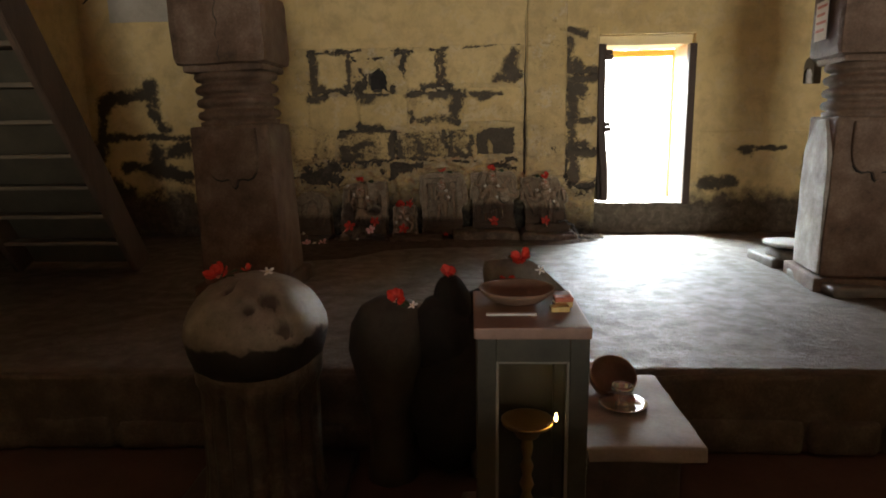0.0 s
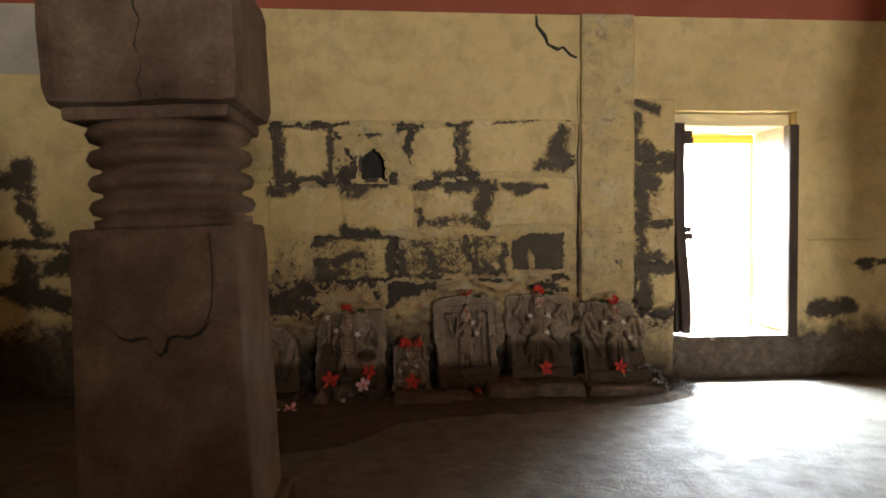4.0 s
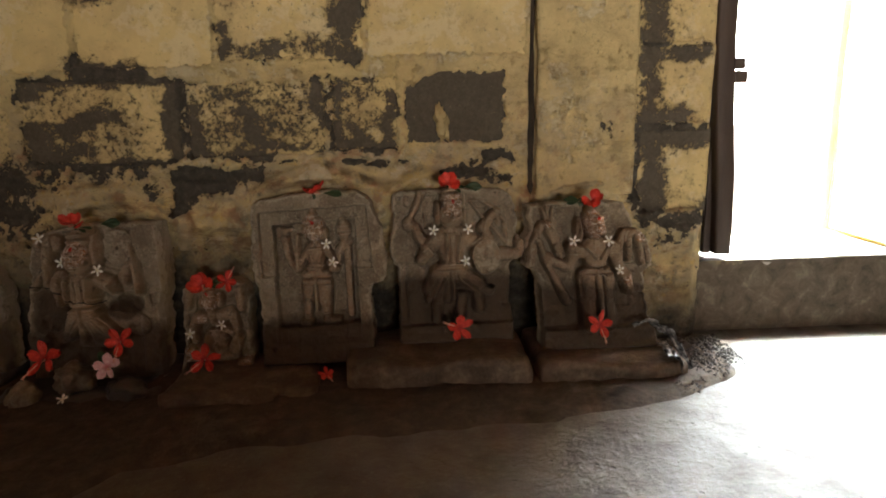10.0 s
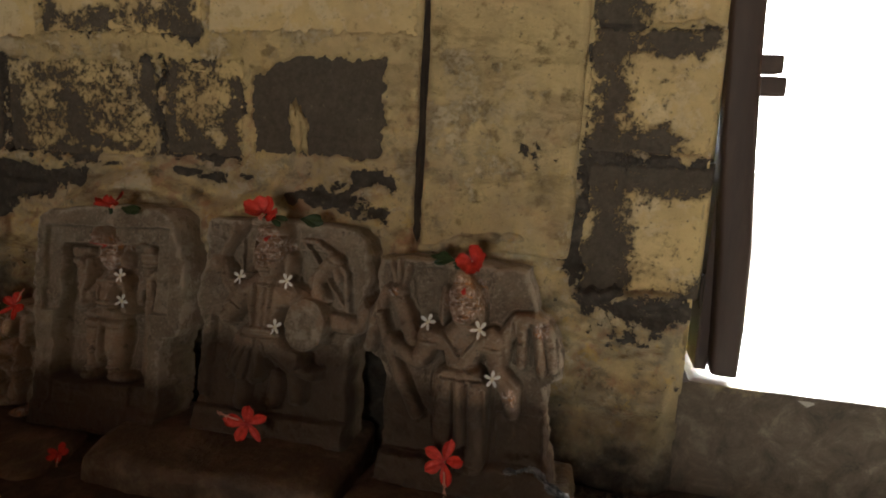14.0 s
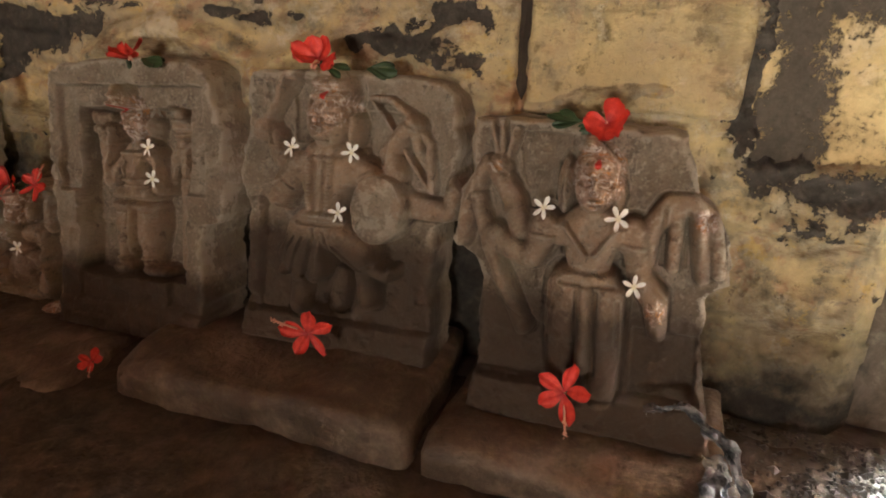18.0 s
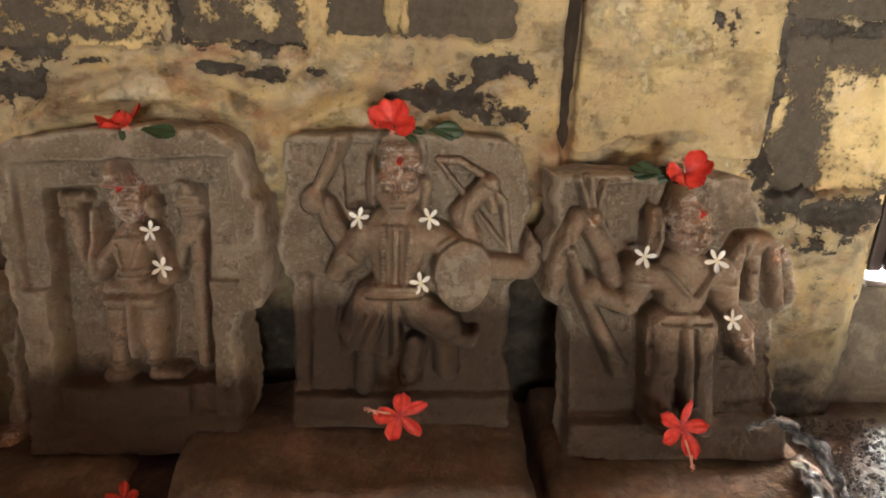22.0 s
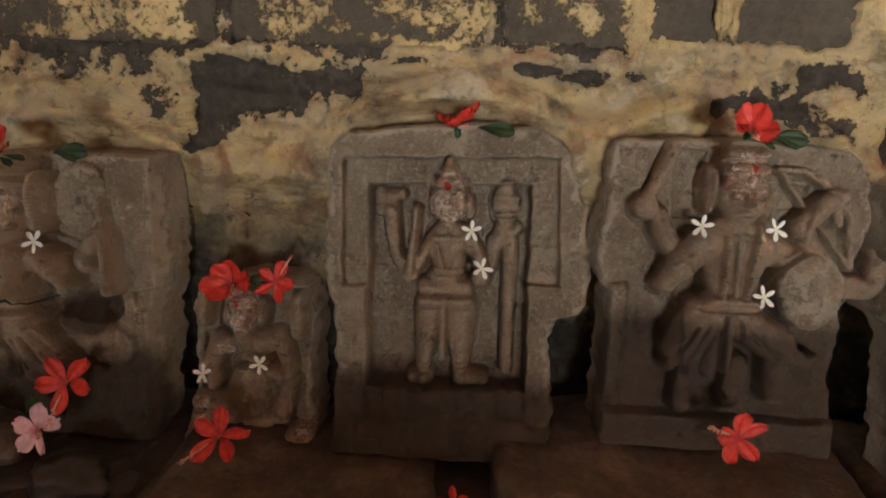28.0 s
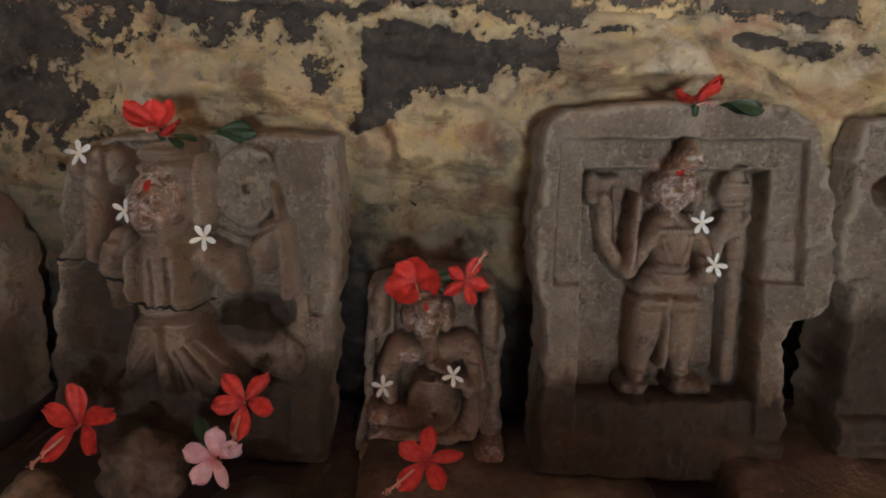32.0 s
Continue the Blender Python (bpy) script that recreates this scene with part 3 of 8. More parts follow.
# unseen low walls, added to keep entrance light off the floor and the left
light_screen = bmesh.new()
for x0, x1, z1 in ((-4.0, -0.35, 1.35), (-0.35, 0.35, 1.9), (0.35, 4.6, 1.22), (5.6, 7.0, 1.05)):
    box(x0, x1, -2.2, -1.95, -0.1, z1, bm=light_screen)
structure(finish("wall_light_screen", light_screen, PLASTER, smooth=False), "added low wall, unseen, that screens off entrance light", "wall")
band = box(-4.0, 7.0, WALL_Y - 0.012, WALL_Y + 0.6, TOP_Z, BAND_Z)
structure(finish("trim", band, RED_BAND, smooth=False), "red oxide painted band along the top of the wall", "painted band")
structure(finish("trim", box(-4.6, -3.988, -10.0, WALL_Y - 0.012, TOP_Z, BAND_Z), RED_BAND, smooth=False), "red oxide painted band along the top of the wall", "painted band")


def sheet(name, x0, x1, y0, y1, z, cell, amp, mat, depth):
    """A floor with faint waves, closed by skirts that go down."""
    nx, ny = int((x1 - x0) / cell), int((y1 - y0) / cell)
    bm = bmesh.new()
    grid = []
    for j in range(ny + 1):
        row = []
        for i in range(nx + 1):
            x, y = x0 + (x1 - x0) * i / nx, y0 + (y1 - y0) * j / ny
            h = noise.fractal(Vector((x * 0.9, y * 0.9, 3.1)), 1.0, 2.0, 3) * amp
            row.append(bm.verts.new((x, y, z + h)))
        grid.append(row)
    for j in range(ny):
        for i in range(nx):
            bm.faces.new((grid[j][i], grid[j][i + 1], grid[j + 1][i + 1], grid[j + 1][i]))
    for line in (grid[0], [r[-1] for r in grid], grid[-1][::-1], [r[0] for r in grid][::-1]):
        low = [bm.verts.new((v.co.x, v.co.y, z - depth)) for v in line]
        for a, b, c, d in zip(line, line[1:], low[1:], low):
            bm.faces.new((b, a, d, c))
    return finish(name, bm, mat)


structure(sheet("floor", -4.0, 7.0, EDGE_Y, WALL_Y + 0.02, FLOOR_Z, 0.06, 0.006, CEMENT, 0.40), "raised worn cement floor", "floor")
EARTH = simple("dark_earth_floor", [(0.3, (0.055, 0.030, 0.019)), (0.7, (0.12, 0.070, 0.047))], 3.0, 0.75, 0.4, 0.008)
structure(sheet("floor_lower", -4.0, 7.0, -10.0, EDGE_Y + 0.1, 0.0, 0.12, 0.008, EARTH, 0.2), "lower dark earth and cement floor", "floor")
ground_bm = box(-60, 60, WALL_Y + 0.6, 90, -0.3, 0.30)
box(-60, -4.6, -60, WALL_Y + 0.6, -0.3, 0.30, bm=ground_bm)
structure(finish("ground", ground_bm, simple("sunlit_earth", [(0.3, (0.46, 0.38, 0.28)), (0.7, (0.60, 0.52, 0.40))], 1.0, 0.95), smooth=False), "bright dry earth outside the door", "ground")


# ---- roof ----
ridge_y, ridge_z, eave_z = 0.6, 6.2, 3.80


def tile_slope(y0, z0, y1, z1):
    """Rows of half-round clay tiles, laid from the eave to the ridge."""
    bm = bmesh.new()
    run = math.hypot(y1 - y0, z1 - z0)
    rows, pitch = int(run / 0.34), 0.17
    cols = int(12.4 / pitch)
    up = Vector((0, y1 - y0, z1 - z0)).normalized()
    out = Vector((0, -up.z, up.y)) if y1 < y0 else Vector((0, up.z, -up.y))
    out = out if out.z > 0 else -out
    for r in range(rows):
        for c in range(cols * 4):
            pts = []
            for k in (c, c + 1):
                x = -5.0 + k * pitch / 4
                h = 0.045 * abs(math.cos(math.pi * k / 4))
                low = Vector((x, y0, z0)) + up * (r * 0.34 - 0.02) + out * (h + 0.035)
                high = Vector((x, y0, z0)) + up * (r * 0.34 + 0.36) + out * h
                pts.append((low, high))
            vs = [bm.verts.new(p) for p in (pts[0][0], pts[1][0], pts[1][1], pts[0][1])]
            bm.faces.new(vs)
    return bm


ceiling = tile_slope(7.6, eave_z - 0.25, ridge_y, ridge_z)
back_slope = tile_slope(-11.0, eave_z - 0.25, ridge_y, ridge_z)
tiles_mesh = bpy.data.meshes.new("back_slope")
back_slope.to_mesh(tiles_mesh)
ceiling.from_mesh(tiles_mesh)
back_slope.free()
structure(finish("ceiling", ceiling, TILE, smooth=False), "underside of a clay tile roof on rafters", "roof")
roof_frame = structure(base("roof_frame", 0, 0, 0), "rough timber rafters and battens under the tiles", "rafters")
for k in range(19):
    x = -4.6 + k * 0.62
    for ye in (7.3, -10.8):
        bm = box(-0.045, 0.045, 0, math.hypot(ridge_y - ye, ridge_z - eave_z + 0.1), -0.12, 0.0, 0.008)
        a = math.degrees(math.atan2(ridge_z - eave_z + 0.1, abs(ridge_y - ye)))
        move(bm, pose(x, ye, eave_z - 0.2, a, 0, 180 if ye > 0 else 0))
        part("rafter", bm, WOOD, roof_frame)
for k in range(16):
    f = (k + 0.5) / 16
    y, z = 7.3 + (ridge_y - 7.3) * f, eave_z - 0.2 + (ridge_z - eave_z + 0.1) * f
    part("batten", box(-4.9, 7.2, y - 0.025, y + 0.025, z + 0.005, z + 0.035), WOOD, roof_frame)
part("wall_plate", rough_box(-4.6, 7.0, WALL_Y - 0.03, WALL_Y + 0.12, BAND_Z, BAND_Z + 0.09, 0.5, 0.012, 0.015, 2), WOOD, roof_frame)
part("wall_plate", rough_box(-4.12, -3.97, -4.6, WALL_Y - 0.03, BAND_Z, BAND_Z + 0.09, 0.5, 0.012, 0.015, 5), WOOD, roof_frame)
structure(finish("wall_gable", box(-5.2, -4.59, -10.4, 7.6, BAND_Z + 0.004, 6.6), PLASTER, smooth=False), "plain end wall below the roof", "wall")
structure(finish("wall_gable", box(7.3, 7.6, -10.4, 7.2, BAND_Z, 6.6), PLASTER, smooth=False), "plain end wall below the roof", "wall")

# ---- outside the back door ----
glow, gn, gl, gb = material("hazy_daylight", 1.0)
gb.inputs["Base Color"].default_value = (0.0, 0.0, 0.0, 1)
gb.inputs["Emission Color"].default_value, gb.inputs["Emission Strength"].default_value = (0.95, 0.98, 1.0, 1), 30.0
structure(finish("backdrop", box(-20, 26, 30.0, 30.2, 0.0, 16), glow, smooth=False), "white hazy daylight beyond the door", "backdrop")


# ---- back door ----
def back_door():
    door = structure(base("door_1", DOOR_X0 + 0.015, WALL_Y, DOOR_Z0), "open double plank door folded into the thick wall", "door")

    def leaf(x0, x1, mat, label):
        ob = part("leaf", box(x0, x1, 0.03, 0.50, 0.03, 1.70, 0.006), mat, door, label)
        for z in (0.25, 0.85, 1.45):
            part("rail", box(x0 - 0.006, x1 + 0.006, 0.04, 0.49, z - 0.05, z + 0.05, 0.006), mat, ob)
        return ob
    leaf(0.015, 0.05, DARKWOOD, "dark weathered plank leaf")
    leaf(0.945, 0.98, REDWOOD, "red painted plank leaf, paled for the daylight glare")
    post = rough_box(-0.016, 0.070, -0.015, 0.085, 0.03, 1.71, 0.12, 0.006, 0.014, 2.2)
    for v in post.verts:
        v.co.x += 0.072 * max(0.0, 1 - v.co.z / 1.0) - max(0.0, v.co.x - 0.03) * 0.5 * max(0.0, 1 - v.co.z / 0.22)
    part("jamb_post", post, DARKWOOD, door, "dark worn timber jamb", smooth=True)
    part("jamb_post", box(0.94, 1.02, -0.012, 0.085, -0.02, 1.70, 0.012), DARKWOOD, door, "dark worn timber jamb")
    for z in (1.60, 0.84):
        part("pivot_block", rough_box(0.06, 0.145, 0.0, 0.07, z - 0.055, z - 0.005, 0.05, 0.004, 0.008, z), DARKWOOD, door)
        part("pivot_block", rough_box(0.06, 0.135, 0.0, 0.07, z + 0.002, z + 0.05, 0.05, 0.004, 0.008, z + 4), DARKWOOD, door)
    part("sill", rough_box(0.0, 1.005, 0.004, 0.6, -0.05, 0.006, 0.06, 0.010, 0.02, 7), SILLSTONE, door, "worn pale stone sill")
    part("reveal", box(0.998, 1.002, 0.086, 0.6, 0.0, 1.75), YELLOW_TRIM, door)
    part("reveal", box(-0.0115, -0.0085, 0.086, 0.6, 0.0, 1.75), YELLOW_TRIM, door)
    part("outer_post", rough_box(0.925, 0.975, 0.56, 0.62, 0.0, 1.70, 0.15, 0.004, 0.01, 5), GLARE_TRIM, door, "pale yellow outer post", smooth=True)
    part("cross_rail", rough_box(0.03, 0.93, 0.50, 0.58, 1.615, 1.69, 0.15, 0.005, 0.01, 4), YELLOW_TRIM, door, "yellow painted head rail", smooth=True)
    part("head", rough_box(-0.01, 1.0, 0.10, 0.6, 1.70, 1.80, 0.15, 0.006, 0.01, 3), GLARE_TRIM, door, "pale yellow painted head of the opening", smooth=True)


back_door()


# ---- pillars ----
def pillar(cx, cy, w, lean, turn, label):
    ob = base("temple_pillar", cx, cy, FLOOR_Z)
    ob.matrix_world = pose(cx, cy, FLOOR_Z, 0, lean, turn)
    part("plinth", rough_box(-w - 0.06, w + 0.06, -w - 0.06, w + 0.06, -0.02, 0.10, 0.2, 0.01, 0.02, cx), PILLAR, ob)
    shaft = rough_box(-w, w, -w, w, 0.10, 1.24, 0.12, 0.007, 0.022, cx + 3)
    for v in shaft.verts:
        k = 1.0 + 0.05 * (0.7 - v.co.z)
        v.co.x, v.co.y = v.co.x * k, v.co.y * k
    shaft = part("shaft", shaft, PILLAR, ob)
    # carved hanging cloth on the front of the shaft, its lower edge scalloped to a point
    half = ((0.0, 0.80), (0.05, 0.815), (0.10, 0.862), (0.20, 0.868), (0.32, 0.858), (0.45, 0.872), (0.56, 0.91), (0.62, 0.97), (0.64, 1.06), (0.63, 1.21))
    line = [(w * a, z) for a, z in half] + [(-w * a, z) for a, z in reversed(half[1:])]
    cloth = bmesh.new()
    front = cloth.faces.new([cloth.verts.new((x + 0.05 * w, -w * 0.995 - 0.034, z)) for x, z in line])
    for v in bmesh.ops.extrude_face_region(cloth, geom=[front])["geom"]:
        if isinstance(v, bmesh.types.BMVert):
            v.co.y += 0.07
    bmesh.ops.recalc_face_normals(cloth, faces=cloth.faces[:])
    bmesh.ops.bevel(cloth, geom=cloth.edges[:], offset=0.006, segments=2, affect="EDGES")
    part("carved_cloth", cloth, PILLAR, shaft)
    # thin dark tube, added as the shade line below the cloth's edge
    edge = [(w * a, z) for a, z in reversed(half[:-3])] + [(-w * a, z) for a, z in half[1:-3]]
    part("groove", tube([(x * 1.02 + 0.05 * w, -w * 0.995 - 0.006, z - 0.008) for x, z in edge], [0.003] + [0.007] * (len(edge) - 2) + [0.003], 6), SOOT, shaft)
    prof = [(w * 0.97, 1.23), (w * 0.98, 1.27)]
    for k in range(4):
        z = 1.28 + k * 0.09
        prof += [(w * 0.86, z), (w * 0.99, z + 0.012), (w * 1.03, z + 0.035), (w * 0.99, z + 0.06), (w * 0.86, z + 0.075)]
    prof += [(w * 0.92, 1.645)]
    part("ring_moulding", lathe(prof, 44, wobble=0.015, seed=cx), PILLAR, ob, smooth=True)
    part("collar", rough_box(-w * 0.97, w * 0.97, -w * 0.97, w * 0.97, 1.61, 1.66, 0.2, 0.006, 0.02, cx), PILLAR, ob)
    part("capital_block", rough_box(-w - 0.04, w + 0.04, -w - 0.04, w + 0.04, 1.655, 2.16, 0.12, 0.009, 0.06, cx + 9), PILLAR, ob)
    part("crack", tube([(0.02 * w + 0.012 * math.sin(k * 1.9), -w - 0.0385, 2.10 - 0.042 * k) for k in range(11)], [0.002, 0.004, 0.003, 0.005, 0.004, 0.003, 0.005, 0.003, 0.004, 0.003, 0.002], 6), SOOT, ob)
    part("drum", lathe([(w * 0.80, 2.14), (w * 0.93, 2.17), (w * 0.97, 2.24), (w * 0.93, 2.36), (w * 0.8, 2.46)], 40, wobble=0.02), PILLAR, ob, smooth=True)
    part("upper_shaft", box(-w * 0.7, w * 0.7, -w * 0.7, w * 0.7, 2.44, 4.0, 0.02), PILLAR, ob)
    return tagged(ob, label, "pillar", "temple pillars")


pillar(-1.40, 4.19, 0.29, -2.0, 0.0, "brown carved square pillar with ringed neck")
pale_pillar = pillar(3.10, 4.26, 0.27, 0.6, -7.5, "brown carved pillar with pale chipped flank")
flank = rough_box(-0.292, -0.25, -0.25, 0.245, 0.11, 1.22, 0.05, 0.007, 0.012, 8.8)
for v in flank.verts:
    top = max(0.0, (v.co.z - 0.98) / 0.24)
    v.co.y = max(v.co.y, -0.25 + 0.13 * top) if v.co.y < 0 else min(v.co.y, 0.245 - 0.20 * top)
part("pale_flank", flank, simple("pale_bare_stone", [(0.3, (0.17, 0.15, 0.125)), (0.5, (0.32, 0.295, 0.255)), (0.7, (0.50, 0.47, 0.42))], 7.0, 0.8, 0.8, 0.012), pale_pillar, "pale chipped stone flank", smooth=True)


# ---- stair ----
TREAD_WOOD = simple("worn_tread_wood", [(0.3, (0.075, 0.058, 0.038)), (0.7, (0.15, 0.12, 0.082))], 6.0, 0.7, 0.4, 0.004, stretch=(0.2, 1, 1))
STAIR_BOARD = simple("dark_stair_board", [(0.3, (0.040, 0.034, 0.022)), (0.7, (0.078, 0.066, 0.043))], 5.0, 0.75)

def stair():
    ob = base("wooden_stair", -2.66, 4.86, FLOOR_Z)
    way = Vector((0, -1.32, 2.0)).normalized()
    length = 3.4
    across = Vector((0, way.z, -way.y))
    for x in (0.0, -1.05):
        bm = bmesh.new()
        made = bmesh.ops.create_cube(bm, size=1.0)
        for v in made["verts"]:
            k = v.co.copy()
            v.co = Vector((x + k.x * 0.055, 0, 0)) + way * ((k.z + 0.5) * length) + across * (k.y * 0.29)
        bmesh.ops.bevel(bm, geom=bm.edges[:], offset=0.008, segments=2, affect="EDGES")
        for v in bm.verts:
            v.co.z = max(v.co.z, 0.004)
        part("stringer", bm, WOOD, ob)
    board = bmesh.new()
    for v in bmesh.ops.create_cube(board, size=1.0)["verts"]:
        k = v.co.copy()
        v.co = Vector((-0.525 + k.x * 0.99, 0, 0)) + way * ((k.z + 0.5) * length) + across * (0.10 + k.y * 0.02)
        v.co.z = max(v.co.z, 0.004)
    part("back_board", board, STAIR_BOARD, ob, "dark green-brown boarding behind the treads")
    for k in range(11):
        z = 0.28 + k * 0.25
        y = -0.66 * z
        part("tread", rough_box(-1.02, -0.028, y - 0.11, y + 0.13, z - 0.016, z + 0.016, 0.12, 0.004, 0.005, k), TREAD_WOOD, ob, "worn pale-edged wooden tread", smooth=True)
    return tagged(ob, "steep old brown wooden stair by the pillar", "stair")


stair()


# ---- wall stones ----
def value_noise(u, v, scale, seed):
    """Smooth noise over arrays of places."""
    rng = np.random.RandomState(seed)
    lattice = rng.rand(64, 64)
    a, b = u * scale + 17.3, v * scale + 9.1
    i, j = np.floor(a).astype(int), np.floor(b).astype(int)
    fa, fb = a - i, b - j
    fa, fb = fa * fa * (3 - 2 * fa), fb * fb * (3 - 2 * fb)

    def at(p, q):
        return lattice[p % 64, q % 64]
    return (at(i, j) * (1 - fa) + at(i + 1, j) * fa) * (1 - fb) + (at(i, j + 1) * (1 - fa) + at(i + 1, j + 1) * fa) * fb - 0.5


OPEN_FACES = [((-0.857, 1.985), (-0.613, 1.985), (-0.613, 2.17), (-0.66, 2.235), (-0.735, 2.305), (-0.81, 2.235), (-0.857, 2.17))]
# soot and fallen paint, as strokes: from, to, breadth, strength
STAINS = []
# upper course: soot rings and the corners of the blocks
STAINS += [(-1.454, 2.371, -1.439, 2.01, 0.042, 1), (-1.397, 2.037, -1.369, 2.026, 0.049, 1), (-1.408, 1.999, -1.046, 2.016, 0.027, 1), (-1.056, 2.378, -1.048, 2.057, 0.022, 1), (-1.086, 2.054, -1.054, 2.036, 0.035, 1), (-1.476, 2.398, -1.042, 2.42, 0.012, 1), (-1.493, 2.436, -1.445, 2.435, 0.015, 1), (-1.31, 2.426, -0.897, 2.445, 0.009, 1), (-1.005, 2.383, -0.983, 2.334, 0.019, 1), (-0.936, 2.236, -0.918, 2.187, 0.019, 1), (-0.971, 2.056, -0.741, 2.074, 0.065, 1), (-0.85, 2.141, -0.746, 2.177, 0.046, 1), (-0.627, 2.026, -0.569, 2.031, 0.027, 1), (-0.826, 2.343, -0.643, 2.36, 0.008, 1)]
STAINS += [(-0.578, 2.436, -0.352, 2.438, 0.017, 1), (-0.524, 2.396, -0.404, 2.418, 0.031, 1), (-0.471, 2.377, -0.471, 2.225, 0.021, 1), (-0.447, 2.227, -0.443, 2.139, 0.014, 1), (-0.172, 2.43, 0.047, 2.463, 0.014, 1), (-0.117, 2.411, -0.094, 2.166, 0.015, 1), (-0.064, 2.379, -0.035, 2.098, 0.048, 1), (-0.01, 2.108, 0.022, 2.066, 0.048, 1), (-0.244, 2.047, -0.1, 2.072, 0.029, 1), (0.566, 2.113, 0.767, 2.139, 0.04, 1), (0.642, 2.194, 0.738, 2.393, 0.044, 1), (0.705, 2.23, 0.724, 2.193, 0.061, 1), (0.707, 2.505, 0.789, 2.513, 0.02, 1), (0.756, 2.739, 0.791, 2.704, 0.02, 1)]
# second course
STAINS += [(-1.502, 1.924, -1.32, 1.943, 0.027, 1), (-0.946, 1.928, -0.809, 1.951, 0.042, 1), (-0.941, 1.963, -0.643, 1.99, 0.019, 1), (-0.4, 1.975, 0.145, 1.994, 0.028, 1), (-0.15, 1.971, 0.147, 1.965, 0.043, 1), (0.09, 1.961, 0.124, 1.816, 0.045, 1), (0.079, 1.813, 0.124, 1.669, 0.034, 1), (-0.369, 1.693, 0.085, 1.693, 0.032, 0.8), (-0.373, 1.771, -0.36, 1.718, 0.025, 1), (0.261, 1.965, 0.595, 1.952, 0.019, 1), (0.379, 1.927, 0.536, 1.937, 0.016, 1), (-0.958, 1.62, -0.727, 1.62, 0.023, 1), (0.198, 2.452, 0.667, 2.497, 0.009, 1)]
# third course
STAINS += [(-1.162, 1.571, -0.58, 1.585, 0.015, 1), (-0.95, 1.643, -0.84, 1.588, 0.034, 1), (-0.814, 1.62, -0.728, 1.619, 0.015, 1), (-0.582, 1.563, -0.6, 1.284, 0.033, 1), (-0.611, 1.498, -0.63, 1.319, 0.022, 1), (-1.146, 1.396, -1.1, 1.261, 0.051, 1), (-1.038, 1.394, -0.847, 1.446, 0.035, 1), (-1.072, 1.306, -0.848, 1.346, 0.03, 0.7), (-0.883, 1.245, -0.613, 1.261, 0.013, 1), (-1.209, 1.539, -1.125, 1.538, 0.021, 1)]
STAINS += [(-0.517, 1.441, -0.533, 1.282, 0.031, 1), (-0.498, 1.293, -0.226, 1.276, 0.02, 1), (-0.326, 1.46, -0.239, 1.413, 0.04, 0.8), (-0.309, 1.381, -0.245, 1.334, 0.032, 1), (-0.026, 1.556, 0, 1.409, 0.027, 1), (-0.041, 1.489, -0.023, 1.398, 0.023, 1), (-0.201, 1.31, -0.086, 1.319, 0.011, 1), (-0.434, 1.495, -0.349, 1.449, 0.022, 0.6), (0.054, 1.555, 0.054, 1.328, 0.027, 1), (0.065, 1.316, 0.286, 1.311, 0.021, 1), (0.269, 1.495, 0.275, 1.323, 0.028, 1), (0.066, 1.577, 0.203, 1.586, 0.009, 0.8), (0.103, 1.396, 0.171, 1.348, 0.018, 0.7)]
# dirt on the mortar beside the cracked slab
STAINS += [(-1.35, 1.24, -0.70, 1.225, 0.05, 0.55), (-1.30, 1.10, -1.18, 1.00, 0.09, 0.6), (-0.75, 1.14, -0.62, 1.20, 0.05, 0.5), (-1.75, 1.15, -1.45, 1.20, 0.12, 0.6), (0.52, 1.19, 0.70, 1.16, 0.03, 0.7), (0.60, 1.22, 0.80, 1.12, 0.02, 0.6)]
# foot of the courses
STAINS += [(-1.394, 1.152, -1.24, 1.171, 0.043, 1), (-1.161, 1.149, -0.874, 1.204, 0.022, 0.7), (-0.589, 1.198, -0.293, 1.202, 0.031, 1), (-0.57, 1.159, -0.397, 1.161, 0.038, 1), (0.651, 1.247, 0.774, 1.237, 0.02, 1), (0.182, 1.246, 0.221, 1.243, 0.019, 1)]
# door quoins
STAINS += [(1.314, 2.615, 1.494, 2.565, 0.035, 1), (1.321, 2.497, 1.328, 2.2, 0.044, 1), (1.359, 2.194, 1.606, 2.18, 0.04, 1), (1.391, 2.252, 1.42, 2.223, 0.053, 1), (1.342, 2.102, 1.61, 2.12, 0.035, 1), (1.357, 2.075, 1.377, 1.725, 0.057, 1), (1.422, 2.015, 1.451, 1.977, 0.066, 1), (1.353, 1.665, 1.383, 1.367, 0.04, 1), (1.389, 1.654, 1.612, 1.675, 0.022, 1), (1.404, 1.399, 1.502, 1.39, 0.04, 1), (1.365, 1.306, 1.655, 1.332, 0.04, 1), (1.377, 1.247, 1.39, 1.007, 0.053, 1), (1.473, 0.943, 1.652, 0.983, 0.045, 1)]
